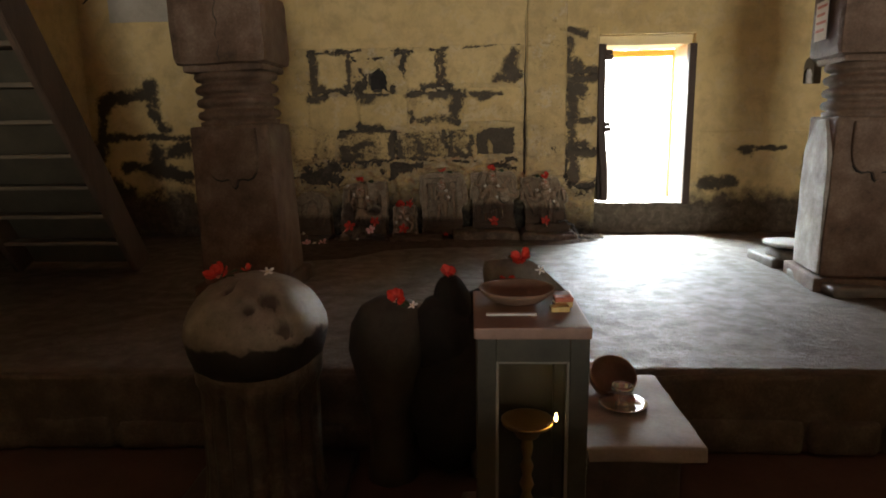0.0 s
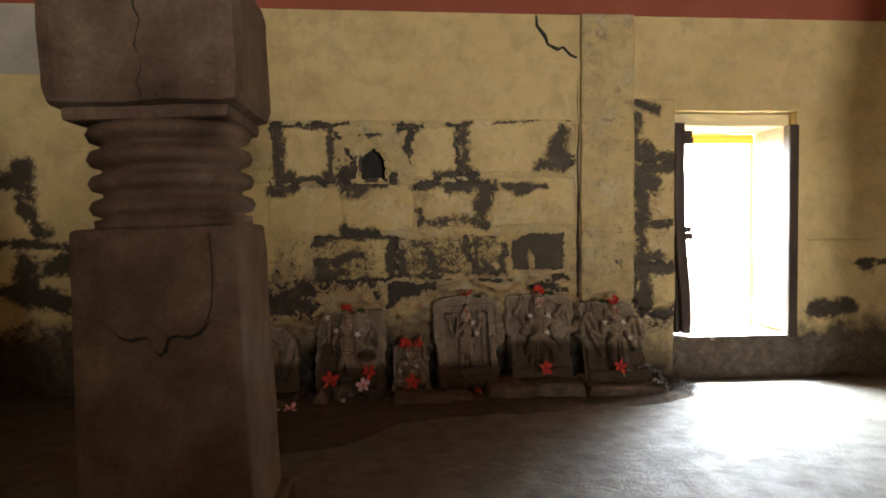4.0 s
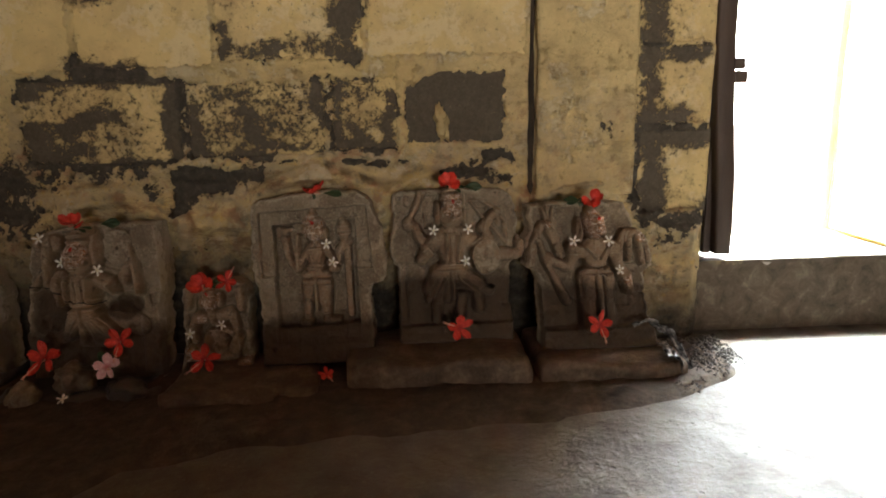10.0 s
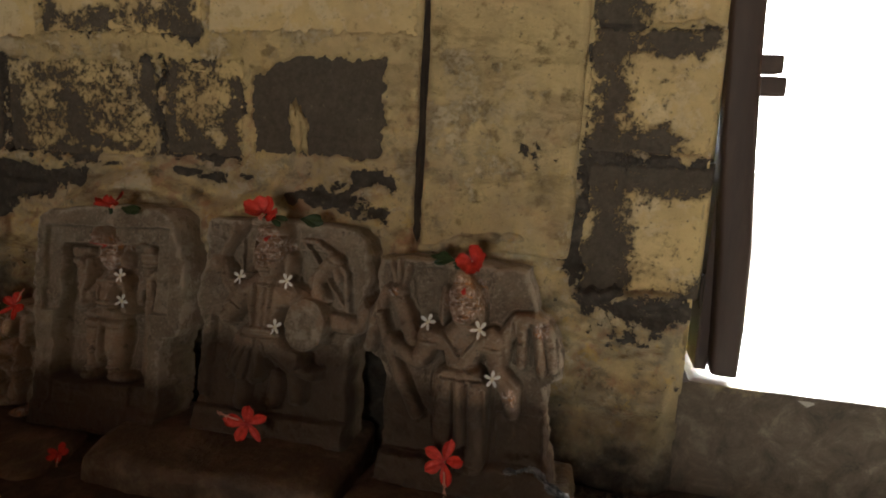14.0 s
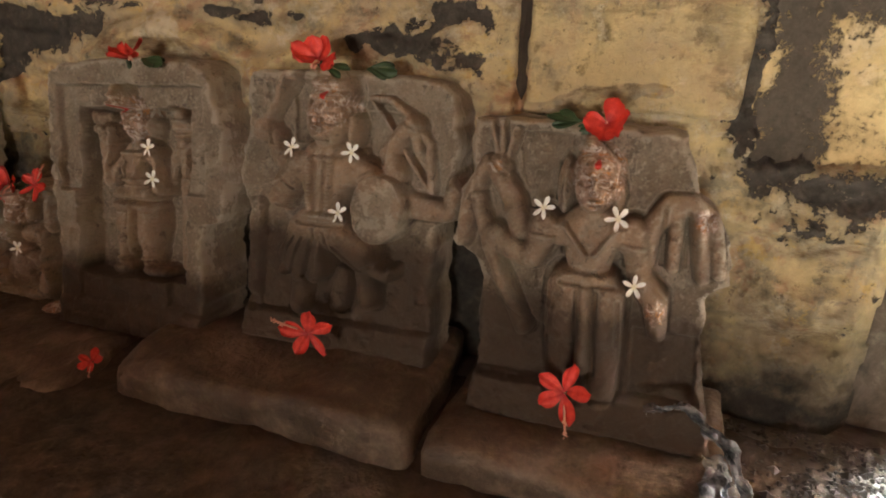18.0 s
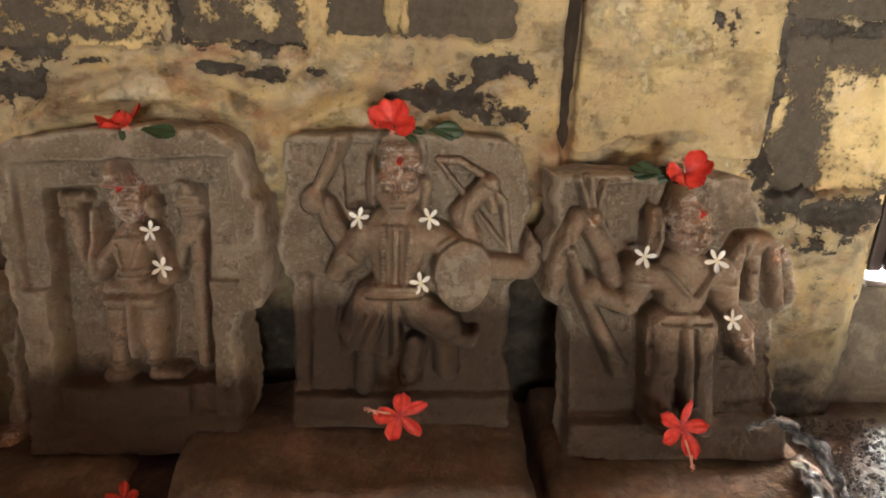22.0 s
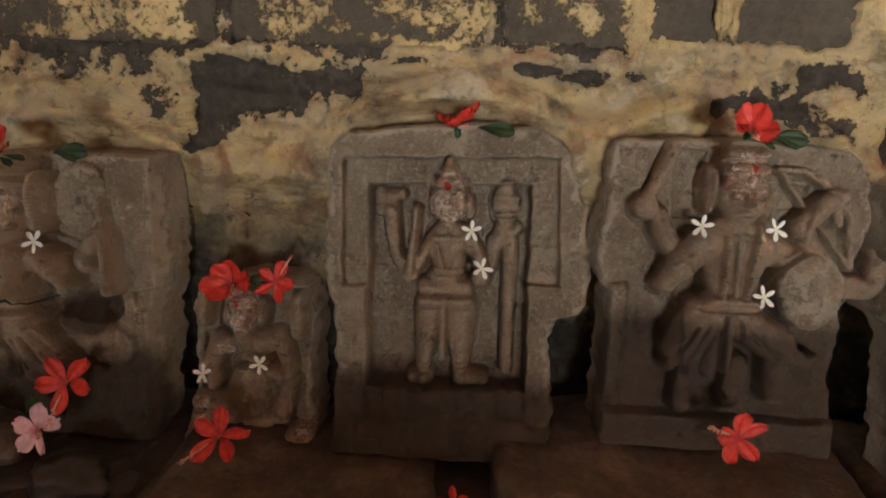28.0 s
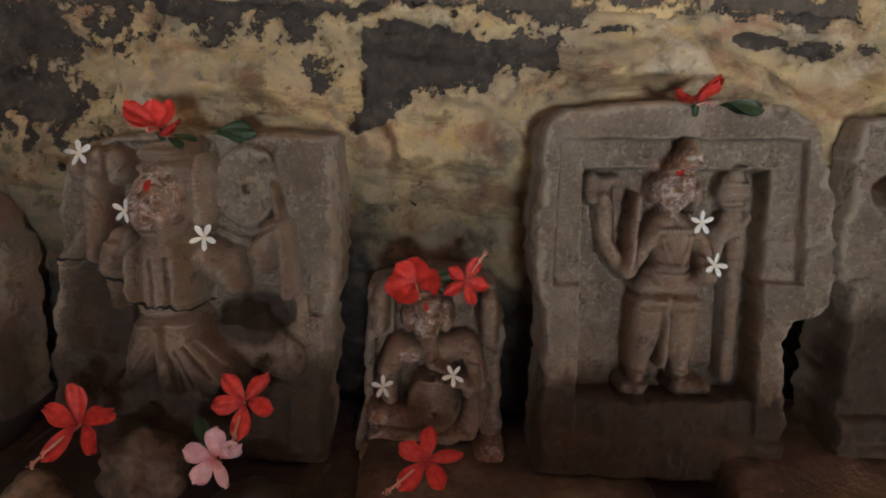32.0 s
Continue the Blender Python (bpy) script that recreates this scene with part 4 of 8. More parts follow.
# soot loops in the far corner
STAINS += [(-3.789, 1.944, -3.282, 2.028, 0.054, 1), (-3.28, 2.1, -3.27, 1.89, 0.059, 1), (-3.802, 1.928, -3.86, 1.676, 0.054, 1), (-3.861, 1.648, -3.897, 1.508, 0.048, 1), (-3.895, 1.536, -3.447, 1.553, 0.03, 1), (-3.447, 1.553, -2.891, 1.524, 0.03, 1), (-3.262, 1.779, -3.121, 1.621, 0.047, 1), (-3.899, 1.452, -3.935, 1, 0.066, 1), (-3.934, 1.028, -3.65, 0.886, 0.091, 1), (-3.638, 1.213, -3.283, 1.189, 0.048, 1), (-3.262, 1.445, -3.24, 1.222, 0.071, 1), (-3.1, 1.377, -2.935, 1.431, 0.07, 1), (-3.283, 1.177, -2.934, 1.098, 0.065, 1), (-3.716, 0.744, -2.974, 0.746, 0.156, 0.75)]
# beyond the door
STAINS += [(2.824, 0.957, 3.114, 0.983, 0.052, 1), (3.173, 1.342, 3.674, 1.352, 0.022, 1), (3.256, 1.322, 3.295, 1.313, 0.044, 1), (3.944, 1.325, 3.9, 1.011, 0.041, 1)]


def stain_field(x, z):
    """How far the stone is bare or sooted at places on the wall: strokes with wandering, crumbling edges."""
    total = np.zeros_like(x)
    crumble = 0.95 + 0.5 * value_noise(x, z, 11, 33) + 0.4 * value_noise(x, z, 27, 34)
    x = x + 0.034 * value_noise(x, z, 8, 31) + 0.024 * value_noise(x, z, 22, 35) + 0.018 * value_noise(x, z, 60, 37)
    z = z + 0.034 * value_noise(x, z, 8, 32) + 0.024 * value_noise(x, z, 22, 36) + 0.018 * value_noise(x, z, 60, 38)
    for x0, z0, x1, z1, r, w in STAINS:
        dx, dz = x1 - x0, z1 - z0
        k = np.clip(((x - x0) * dx + (z - z0) * dz) / max(1e-9, dx * dx + dz * dz), 0, 1)
        total = np.maximum(total, w * np.clip(1.0 - 0.42 * np.hypot(x - x0 - k * dx, z - z0 - k * dz) / r, 0, 1))
    return total * np.clip(crumble, 0.6, 1.1)


def grid_faces(nx, nz):
    return [(j * nx + i, j * nx + i + 1, (j + 1) * nx + i + 1, (j + 1) * nx + i) for j in range(nz - 1) for i in range(nx - 1)]


def wall_block(x0, x1, z0, z1, bare, cut=0.0):
    """A dressed block: a dense face with rounded, wavering edges that turn back into the wall. cut: how far its upper corner is broken off."""
    seed = int(abs(x0 * 71 + z0 * 37) * 10) % 97
    corners = [[x0, z0], [x1, z0], [x1, z1], [x0 + cut, z1], [x0, z1 - 0.6 * cut]] if cut else [[x0, z0], [x1, z0], [x1, z1], [x0, z1]]
    OPEN_FACES.append(tuple((a, b) for a, b in corners))
    x0, x1, z0, z1 = x0 - 0.02, x1 + 0.02, z0 - 0.02, z1 + 0.02
    nx, nz = int((x1 - x0) / 0.013) + 2, int((z1 - z0) / 0.013) + 2
    x, z = np.meshgrid(np.linspace(x0, x1, nx), np.linspace(z0, z1, nz))
    rim = np.minimum(np.minimum(x - x0, x1 - x), np.minimum(z - z0, z1 - z))
    y = WALL_Y - 0.006 + 0.04 * np.clip(1 - rim / 0.014, 0, 1) ** 2 + 0.010 * value_noise(x, z, 9, seed) + 0.006 * value_noise(x, z, 40, seed + 1)
    me = bpy.data.meshes.new("block")
    me.from_pydata(np.stack([x, y, z], -1).reshape(-1, 3).tolist(), [], grid_faces(nx, nz))
    me.attributes.new("bare", "FLOAT", "POINT").data.foreach_set("value", np.clip(np.maximum(bare, stain_field(x, z)), 0, 1).ravel())
    me.materials.append(BLOCK)
    me.shade_smooth()
    new("block", me).parent = wall_north


def stain_patch(x0, x1, z0, z1):
    """A skin of plaster on the wall, dense enough to carry its stains."""
    nx, nz = int((x1 - x0) / 0.018) + 2, int((z1 - z0) / 0.018) + 2
    x, z = np.meshgrid(np.linspace(x0, x1, nx), np.linspace(z0, z1, nz))
    rim = np.minimum(np.minimum(x - x0, x1 - x), np.minimum(z - z0, z1 - z))
    y = WALL_Y - 0.004 + 0.02 * np.clip(1 - rim / 0.02, 0, 1) + 0.004 * value_noise(x, z, 12, 5)
    me = bpy.data.meshes.new("wall_plaster")
    me.from_pydata(np.stack([x, y, z], -1).reshape(-1, 3).tolist(), [], grid_faces(nx, nz))
    me.attributes.new("bare", "FLOAT", "POINT").data.foreach_set("value", stain_field(x, z).ravel())
    me.materials.append(PLASTER)
    me.shade_smooth()
    structure(new("wall_plaster", me), "sooted yellow plaster skin on the old wall", "plaster")


for x0, x1, z0, z1, bare in (
        (-1.48, -1.03, 2.01, 2.405, 0.06), (-0.405, -0.105, 2.035, 2.41, 0.05), (-0.085, 0.79, 2.08, 2.47, 0.04),
        (-1.50, -0.97, 1.62, 1.955, 0.05), (-0.94, -0.43, 1.635, 1.975, 0.08), (-0.40, 0.16, 1.655, 1.99, 0.22), (0.19, 0.825, 1.67, 2.03, 0.10),
        (-1.44, -1.245, 1.27, 1.55, 0.30), (-1.18, -0.585, 1.265, 1.57, 0.34), (-0.535, 0.0, 1.28, 1.565, 0.45), (0.04, 0.293, 1.30, 1.58, 0.40),
        (-2.2, -1.52, 1.65, 1.98, 0.08), (-2.3, -1.48, 1.28, 1.60, 0.2)):
    wall_block(x0, x1, z0, z1, bare)
wall_block(0.335, 0.745, 1.315, 1.60, 1.0, 0.11)
for x0, x1, z0, z1, bare in ((1.31, 1.632, 2.17, 2.64, 0.16), (1.315, 1.63, 1.715, 2.14, 0.24), (1.32, 1.635, 1.385, 1.69, 0.16), (1.335, 1.64, 1.0, 1.34, 0.2)):
    wall_block(x0, x1, z0, z1, bare)
stain_patch(-3.99, -2.33, 0.45, 2.25)
stain_patch(2.72, 4.25, 0.70, 1.55)
remnant = bmesh.new()
bmesh.ops.create_icosphere(remnant, subdivisions=4, radius=1.0)
for v in remnant.verts:
    k = 1 + 0.7 * noise.noise(v.co * 1.9 + Vector((3.3, 0, 0))) + 0.45 * noise.noise(v.co * 5)
    v.co = Vector((0.478 + 0.026 * k * v.co.x - 0.012 * v.co.z, WALL_Y - 0.012 + 0.009 * v.co.y, 1.392 + 0.062 * k * v.co.z))
part("paint_remnant", remnant, BED, wall_north, smooth=True)

JOINT_SHADE = simple("brown_joint_shade", [(0.3, (0.018, 0.013, 0.010)), (0.7, (0.06, 0.042, 0.028))], 12.0, 0.95)
# pilaster beside the carved slabs, the joint along it and the crack above
pilaster = rough_box(0.875, 1.30, WALL_Y - 0.045, WALL_Y + 0.03, 1.075, TOP_Z, 0.045, 0.008, 0.014, 4.4)
pilaster = structure(finish("pilaster", pilaster, BED), "plastered pilaster strip flaking at its foot", "pilaster")
wear = [max(0.03, min(0.45, 0.45 - (v.co.z - 1.40) * 1.6)) for v in pilaster.data.vertices]
spots = [0.05 + 0.62 * max(0.0, 1 - math.hypot((v.co.x - 1.20) / 0.11, (v.co.z - 1.36) / 0.07)) + 0.3 * max(0.0, 1 - math.hypot((v.co.x - 1.29) / 0.05, (v.co.z - 1.2) / 0.1)) for v in pilaster.data.vertices]
for key, values in (("worn", wear), ("bare", spots)):
    pilaster.data.attributes.new(key, "FLOAT", "POINT").data.foreach_set("value", values)
# dark tube puts the shade of the gap into the joint
part("joint", tube([(0.859 + 0.005 * math.sin(k * 1.7), WALL_Y + 0.006, 3.0 - 0.13 * k) for k in range(16)], [0.004, 0.006, 0.007, 0.008, 0.008, 0.009, 0.010, 0.010, 0.010, 0.012, 0.014, 0.016, 0.019, 0.022, 0.024, 0.020], 6), JOINT_SHADE, wall_north)
part("crack", tube([(x, WALL_Y - 0.001, z) for x, z in ((0.53, 3.28), (0.535, 3.20), (0.60, 3.12), (0.62, 3.06), (0.70, 3.02), (0.74, 3.04), (0.80, 2.98), (0.85, 2.96))], [0.008, 0.013, 0.017, 0.011, 0.016, 0.011, 0.012, 0.009], 6), SOOT, wall_north)
part("crack", tube([(x, WALL_Y - 0.001, z) for x, z in ((-3.62, 3.28), (-3.64, 3.16), (-3.72, 3.10), (-3.84, 3.06), (-3.93, 2.98))], [0.007, 0.013, 0.02, 0.011, 0.008], 6), SOOT, wall_north)
def ragged_crack(x0, x1, z, y, thick, seed):
    """A broken dark line where paint and mortar have fallen out."""
    rng = random.Random(seed)
    count = max(4, int((x1 - x0) / 0.016))
    pts, radii, drift = [], [], 0.0
    for k in range(count + 1):
        drift = 0.8 * drift + rng.uniform(-0.010, 0.010)
        pts.append((x0 + (x1 - x0) * k / count, y, z + drift))
        radii.append(thick * max(0.08, 0.55 + 1.3 * noise.noise(Vector((k * 0.35, seed * 7.7, 0)))))
    part("crack", tube(pts, radii, 6), SOOT, wall_north)


WHITEWASH = simple("bare_white_plaster", [(0.3, (0.52, 0.52, 0.50)), (0.7, (0.66, 0.66, 0.64))], 4.0, 0.9)
# greyer, paler area right of the corner crack
part("pale_patch", rough_box(-3.655, -2.85, WALL_Y - 0.005, WALL_Y + 0.01, 2.78, 3.285, 0.06, 0.004, 0.004, 1.0), simple("pale_grey_plaster", [(0.3, (0.36, 0.33, 0.27)), (0.5, (0.48, 0.45, 0.38)), (0.7, (0.56, 0.53, 0.47))], 3.0, 0.9), wall_north)


# ---- relief carving ----
def bumps(u, v, shapes, grow=1.0):
    """The height over the slab's face of rounded limbs and knobs: (u, v, ru, rv, h) or (u0, v0, u1, v1, r0, r1, h)."""
    total = np.zeros_like(u)
    for s in shapes:
        if len(s) == 5:
            d2 = ((u - s[0]) / (1.06 * s[2])) ** 2 + ((v - s[1]) / (1.06 * s[3])) ** 2
            h = s[4]
        else:
            u0, v0, u1, v1, r0, r1, h = s
            du, dv = u1 - u0, v1 - v0
            k = np.clip(((u - u0) * du + (v - v0) * dv) / max(1e-9, du * du + dv * dv), 0, 1)
            d2 = ((u - u0 - k * du) ** 2 + (v - v0 - k * dv) ** 2) / (1.02 * (r0 + k * (r1 - r0))) ** 2
        inner = np.clip(1 - d2 / grow ** 2, 0, 1)
        total += (h * (0.45 * np.clip(inner * 9, 0, 1) + 0.55 * np.sqrt(inner))) ** 16
    return total ** (1 / 16)


LEAN = math.atan(0.2)


def inside_polygon(u, v, pts):
    """The distance to a polygon's outline over arrays of places, positive within."""
    far, within = np.full_like(u, 9.0), np.zeros(u.shape, bool)
    for (u0, v0), (u1, v1) in zip(pts, pts[1:] + pts[:1]):
        du, dv = u1 - u0, v1 - v0
        k = np.clip(((u - u0) * du + (v - v0) * dv) / max(1e-9, du * du + dv * dv), 0, 1)
        far = np.minimum(far, np.hypot(u - u0 - k * du, v - v0 - k * dv))
        if abs(dv) > 1e-9:
            within ^= ((v0 > v) != (v1 > v)) & (u < u0 + du * (v - v0) / dv)
    return np.where(within, far, -far)


class Relief:
    """A leaning carved slab: steps sunk into its face, flat plates and rounded limbs raised from it, fine cuts and beads."""

    def __init__(self, xc, zb, yb, left, right, top, plates=(), sunk=(), shapes=(), details=(), discs=(), seed=1, face=(9, 9), ash=0.6, dabs=(), oil_shade=0.0, dark_spots=()):
        self.xc, self.zb, self.yb, self.left, self.right, self.top = xc, zb, yb, left, right, top
        self.plates, self.sunk, self.shapes, self.details, self.discs = plates, sunk, shapes, details, discs
        self.seed, self.face, self.ash, self.dabs, self.oil_shade, self.dark_spots = seed, face, ash, dabs, oil_shade, dark_spots

    def height(self, u, v):
        u, v = np.asarray(u, float), np.asarray(v, float)
        h = np.zeros_like(u)
        waver = 0.004 * value_noise(u, v, 30, self.seed + 15) + 0.0025 * value_noise(u, v, 90, self.seed + 16)
        for depth, pts in self.sunk:
            h -= depth * np.clip((inside_polygon(u, v, pts) + waver) / 0.005 + 0.5, 0, 1)
        for rise, pts in self.plates:
            h += rise * np.sqrt(np.clip((inside_polygon(u, v, pts) + waver) / 0.010 + 0.3, 0, 1))
        raised = 1.32 * bumps(u, v, self.shapes)
        moat = np.clip(bumps(u, v, self.shapes, 1.3) / 0.02, 0, 1)
        h += raised - 0.008 * moat * np.clip(1 - raised / 0.02, 0, 1)
        for pu, pv, ru, rv, ph in self.discs:
            d = np.hypot((u - pu) / ru, (v - pv) / rv) + 0.05 * value_noise(u, v, 40, self.seed + 20)
            h = np.where(d < 1.0, np.maximum(h, ph * np.clip((1 - d) / 0.09, 0, 1) ** 0.5 + 0.010 * value_noise(u, v, 26, self.seed + 21) * (d < 0.9)), h)
        for u0, v0, u1, v1, r, dh in self.details:
            du, dv = u1 - u0, v1 - v0
            k = np.clip(((u - u0) * du + (v - v0) * dv) / max(1e-9, du * du + dv * dv), 0, 1)
            d2 = ((u - u0 - k * du) ** 2 + (v - v0 - k * dv) ** 2) / (r * r)
            h += 1.2 * dh * np.clip(1 - d2, 0, 1) ** 0.6
        chips, knocks = value_noise(u, v, 19, self.seed + 9), value_noise(u, v, 46, self.seed + 12)
        for scale, amount in ((7, 0.008), (24, 0.0065), (55, 0.0062), (110, 0.0036), (220, 0.0016)):
            h += amount * value_noise(u, v, scale, self.seed + scale)
        return h - 0.010 * np.clip(chips - 0.28, 0, 1) * 4 - 0.006 * np.clip(knocks - 0.32, 0, 1) * 5

    def place(self, u, v, lift=0.0):
        h = max(float(self.height(u + 0.018 * du, v + 0.018 * dv)) for du, dv in ((0, 0), (1, 0), (-1, 0), (0, 1), (0, -1))) + lift
        return Vector((self.xc + u, self.yb + v * math.sin(LEAN) - h * math.cos(LEAN), self.zb + v * math.cos(LEAN) + h * math.sin(LEAN)))

    def build(self, name, label, thick=0.13, nu=270, nv=345):
        s, t = np.meshgrid(np.linspace(0, 1, nu), np.linspace(0, 1, nv))
        lv, lu = zip(*self.left)
        rv, ru = zip(*self.right)
        ts, tv = zip(*self.top)
        v = t * np.interp(s, ts, tv)
        a, b = np.interp(v, lv, lu), np.interp(v, rv, ru)
        a = a + 0.011 * value_noise(v, v * 0, 22, self.seed + 5) + 0.007 * value_noise(v, v * 0, 70, self.seed + 25)
        b = b + 0.011 * value_noise(v, v * 0 + 3, 22, self.seed + 6) + 0.007 * value_noise(v, v * 0 + 3, 70, self.seed + 26)
        u = a + s * (b - a)
        v = v + 0.010 * value_noise(u, u * 0, 24, self.seed + 8) * t
        h = self.height(u, v)
        rim = np.minimum(np.minimum(s, 1 - s) * (b - a), np.minimum(1 - t, t) * 0.6)
        h -= (0.010 + 0.014 * np.clip(value_noise(u, v, 40, self.seed + 40) + 0.1, 0, 1)) * np.clip(1 - rim / 0.010, 0, 1) ** 2
        x, y, z = self.xc + u, self.yb + v * math.sin(LEAN) - h * math.cos(LEAN), self.zb + v * math.cos(LEAN) + h * math.sin(LEAN)
        verts = np.stack([x, y, z], -1).reshape(-1, 3)
        faces = [(j * nu + i, j * nu + i + 1, (j + 1) * nu + i + 1, (j + 1) * nu + i) for j in range(nv - 1) for i in range(nu - 1)]
        ring = list(range(nu)) + [j * nu + nu - 1 for j in range(1, nv)] + [(nv - 1) * nu + i for i in range(nu - 2, -1, -1)] + [j * nu for j in range(nv - 2, 0, -1)]
        n0 = len(verts)
        back = verts[ring] + np.array((0, thick, -0.2 * thick * 0.5))
        verts = np.vstack([verts, back])
        m = len(ring)
        faces += [(ring[(k + 1) % m], ring[k], n0 + k, n0 + (k + 1) % m) for k in range(m)]
        faces.append(tuple(range(n0, n0 + m)))
        me = bpy.data.meshes.new(name)
        me.from_pydata(verts.tolist(), [], faces)
        red = np.zeros(len(verts))
        ash = np.zeros(len(verts))
        fu, fv = self.face
        d = np.hypot((u - fu) / 0.05, (v - fv) / 0.06).ravel()
        ash[:n0] = np.clip(1.35 - d, 0, 1) * min(1.1, self.ash + 0.2)
        for du, dv, dr in self.dabs:
            ash[:n0] = np.maximum(ash[:n0], 0.62 * np.clip(1.3 - np.hypot((u - du) / dr, (v - dv) / dr).ravel(), 0, 1))
        red[:n0] = np.clip(1.6 - np.hypot((u - fu) / 0.0058, (v - fv - 0.018) / 0.0085).ravel(), 0, 1)
        figure = np.zeros(len(verts))
        figure[:n0] = np.clip(bumps(u, v, self.shapes) / 0.03, 0, 1).ravel()
        chipped, oil_shaded = np.zeros(len(verts)), np.zeros(len(verts))
        # oil and low shade go into the colour below this height
        oil_shaded[:n0] = np.clip(0.5 + (self.oil_shade - v) / 0.12, 0, 1).ravel() if self.oil_shade else 0.0
        # single spots darkened the same way
        for pu, pv, ru, rv in self.dark_spots:
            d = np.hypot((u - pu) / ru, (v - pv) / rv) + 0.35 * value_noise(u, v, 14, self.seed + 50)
            oil_shaded[:n0] = np.maximum(oil_shaded[:n0], np.clip(1.6 - d, 0, 1).ravel())
        chipped[:n0] = np.clip(1.2 - rim / 0.035, 0, 1).ravel()
        for pu, pv, ru, rv, ph in self.discs:
            chipped[:n0] = np.maximum(chipped[:n0], 0.78 * (np.hypot((u - pu) / ru, (v - pv) / rv) < 1).ravel())
        for key, values in (("red", red), ("ash", ash), ("figure", figure), ("chipped", chipped), ("oil_shaded", oil_shaded)):
            me.attributes.new(key, "FLOAT", "POINT").data.foreach_set("value", values)
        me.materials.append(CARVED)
        me.shade_smooth()
        ob = new(name, me)
        return tagged(ob, label, "carved stele", "carved slabs along the wall")


def beads(u0, v0, u1, v1, count, size=0.0065):
    """A string of small knobs between two places on a slab."""
    return [(u0 + (u1 - u0) * k / (count - 1), v0 + (v1 - v0) * k / (count - 1), u0 + (u1 - u0) * k / (count - 1) + 0.0005, v0 + (v1 - v0) * k / (count - 1), size, 0.007) for k in range(count)]


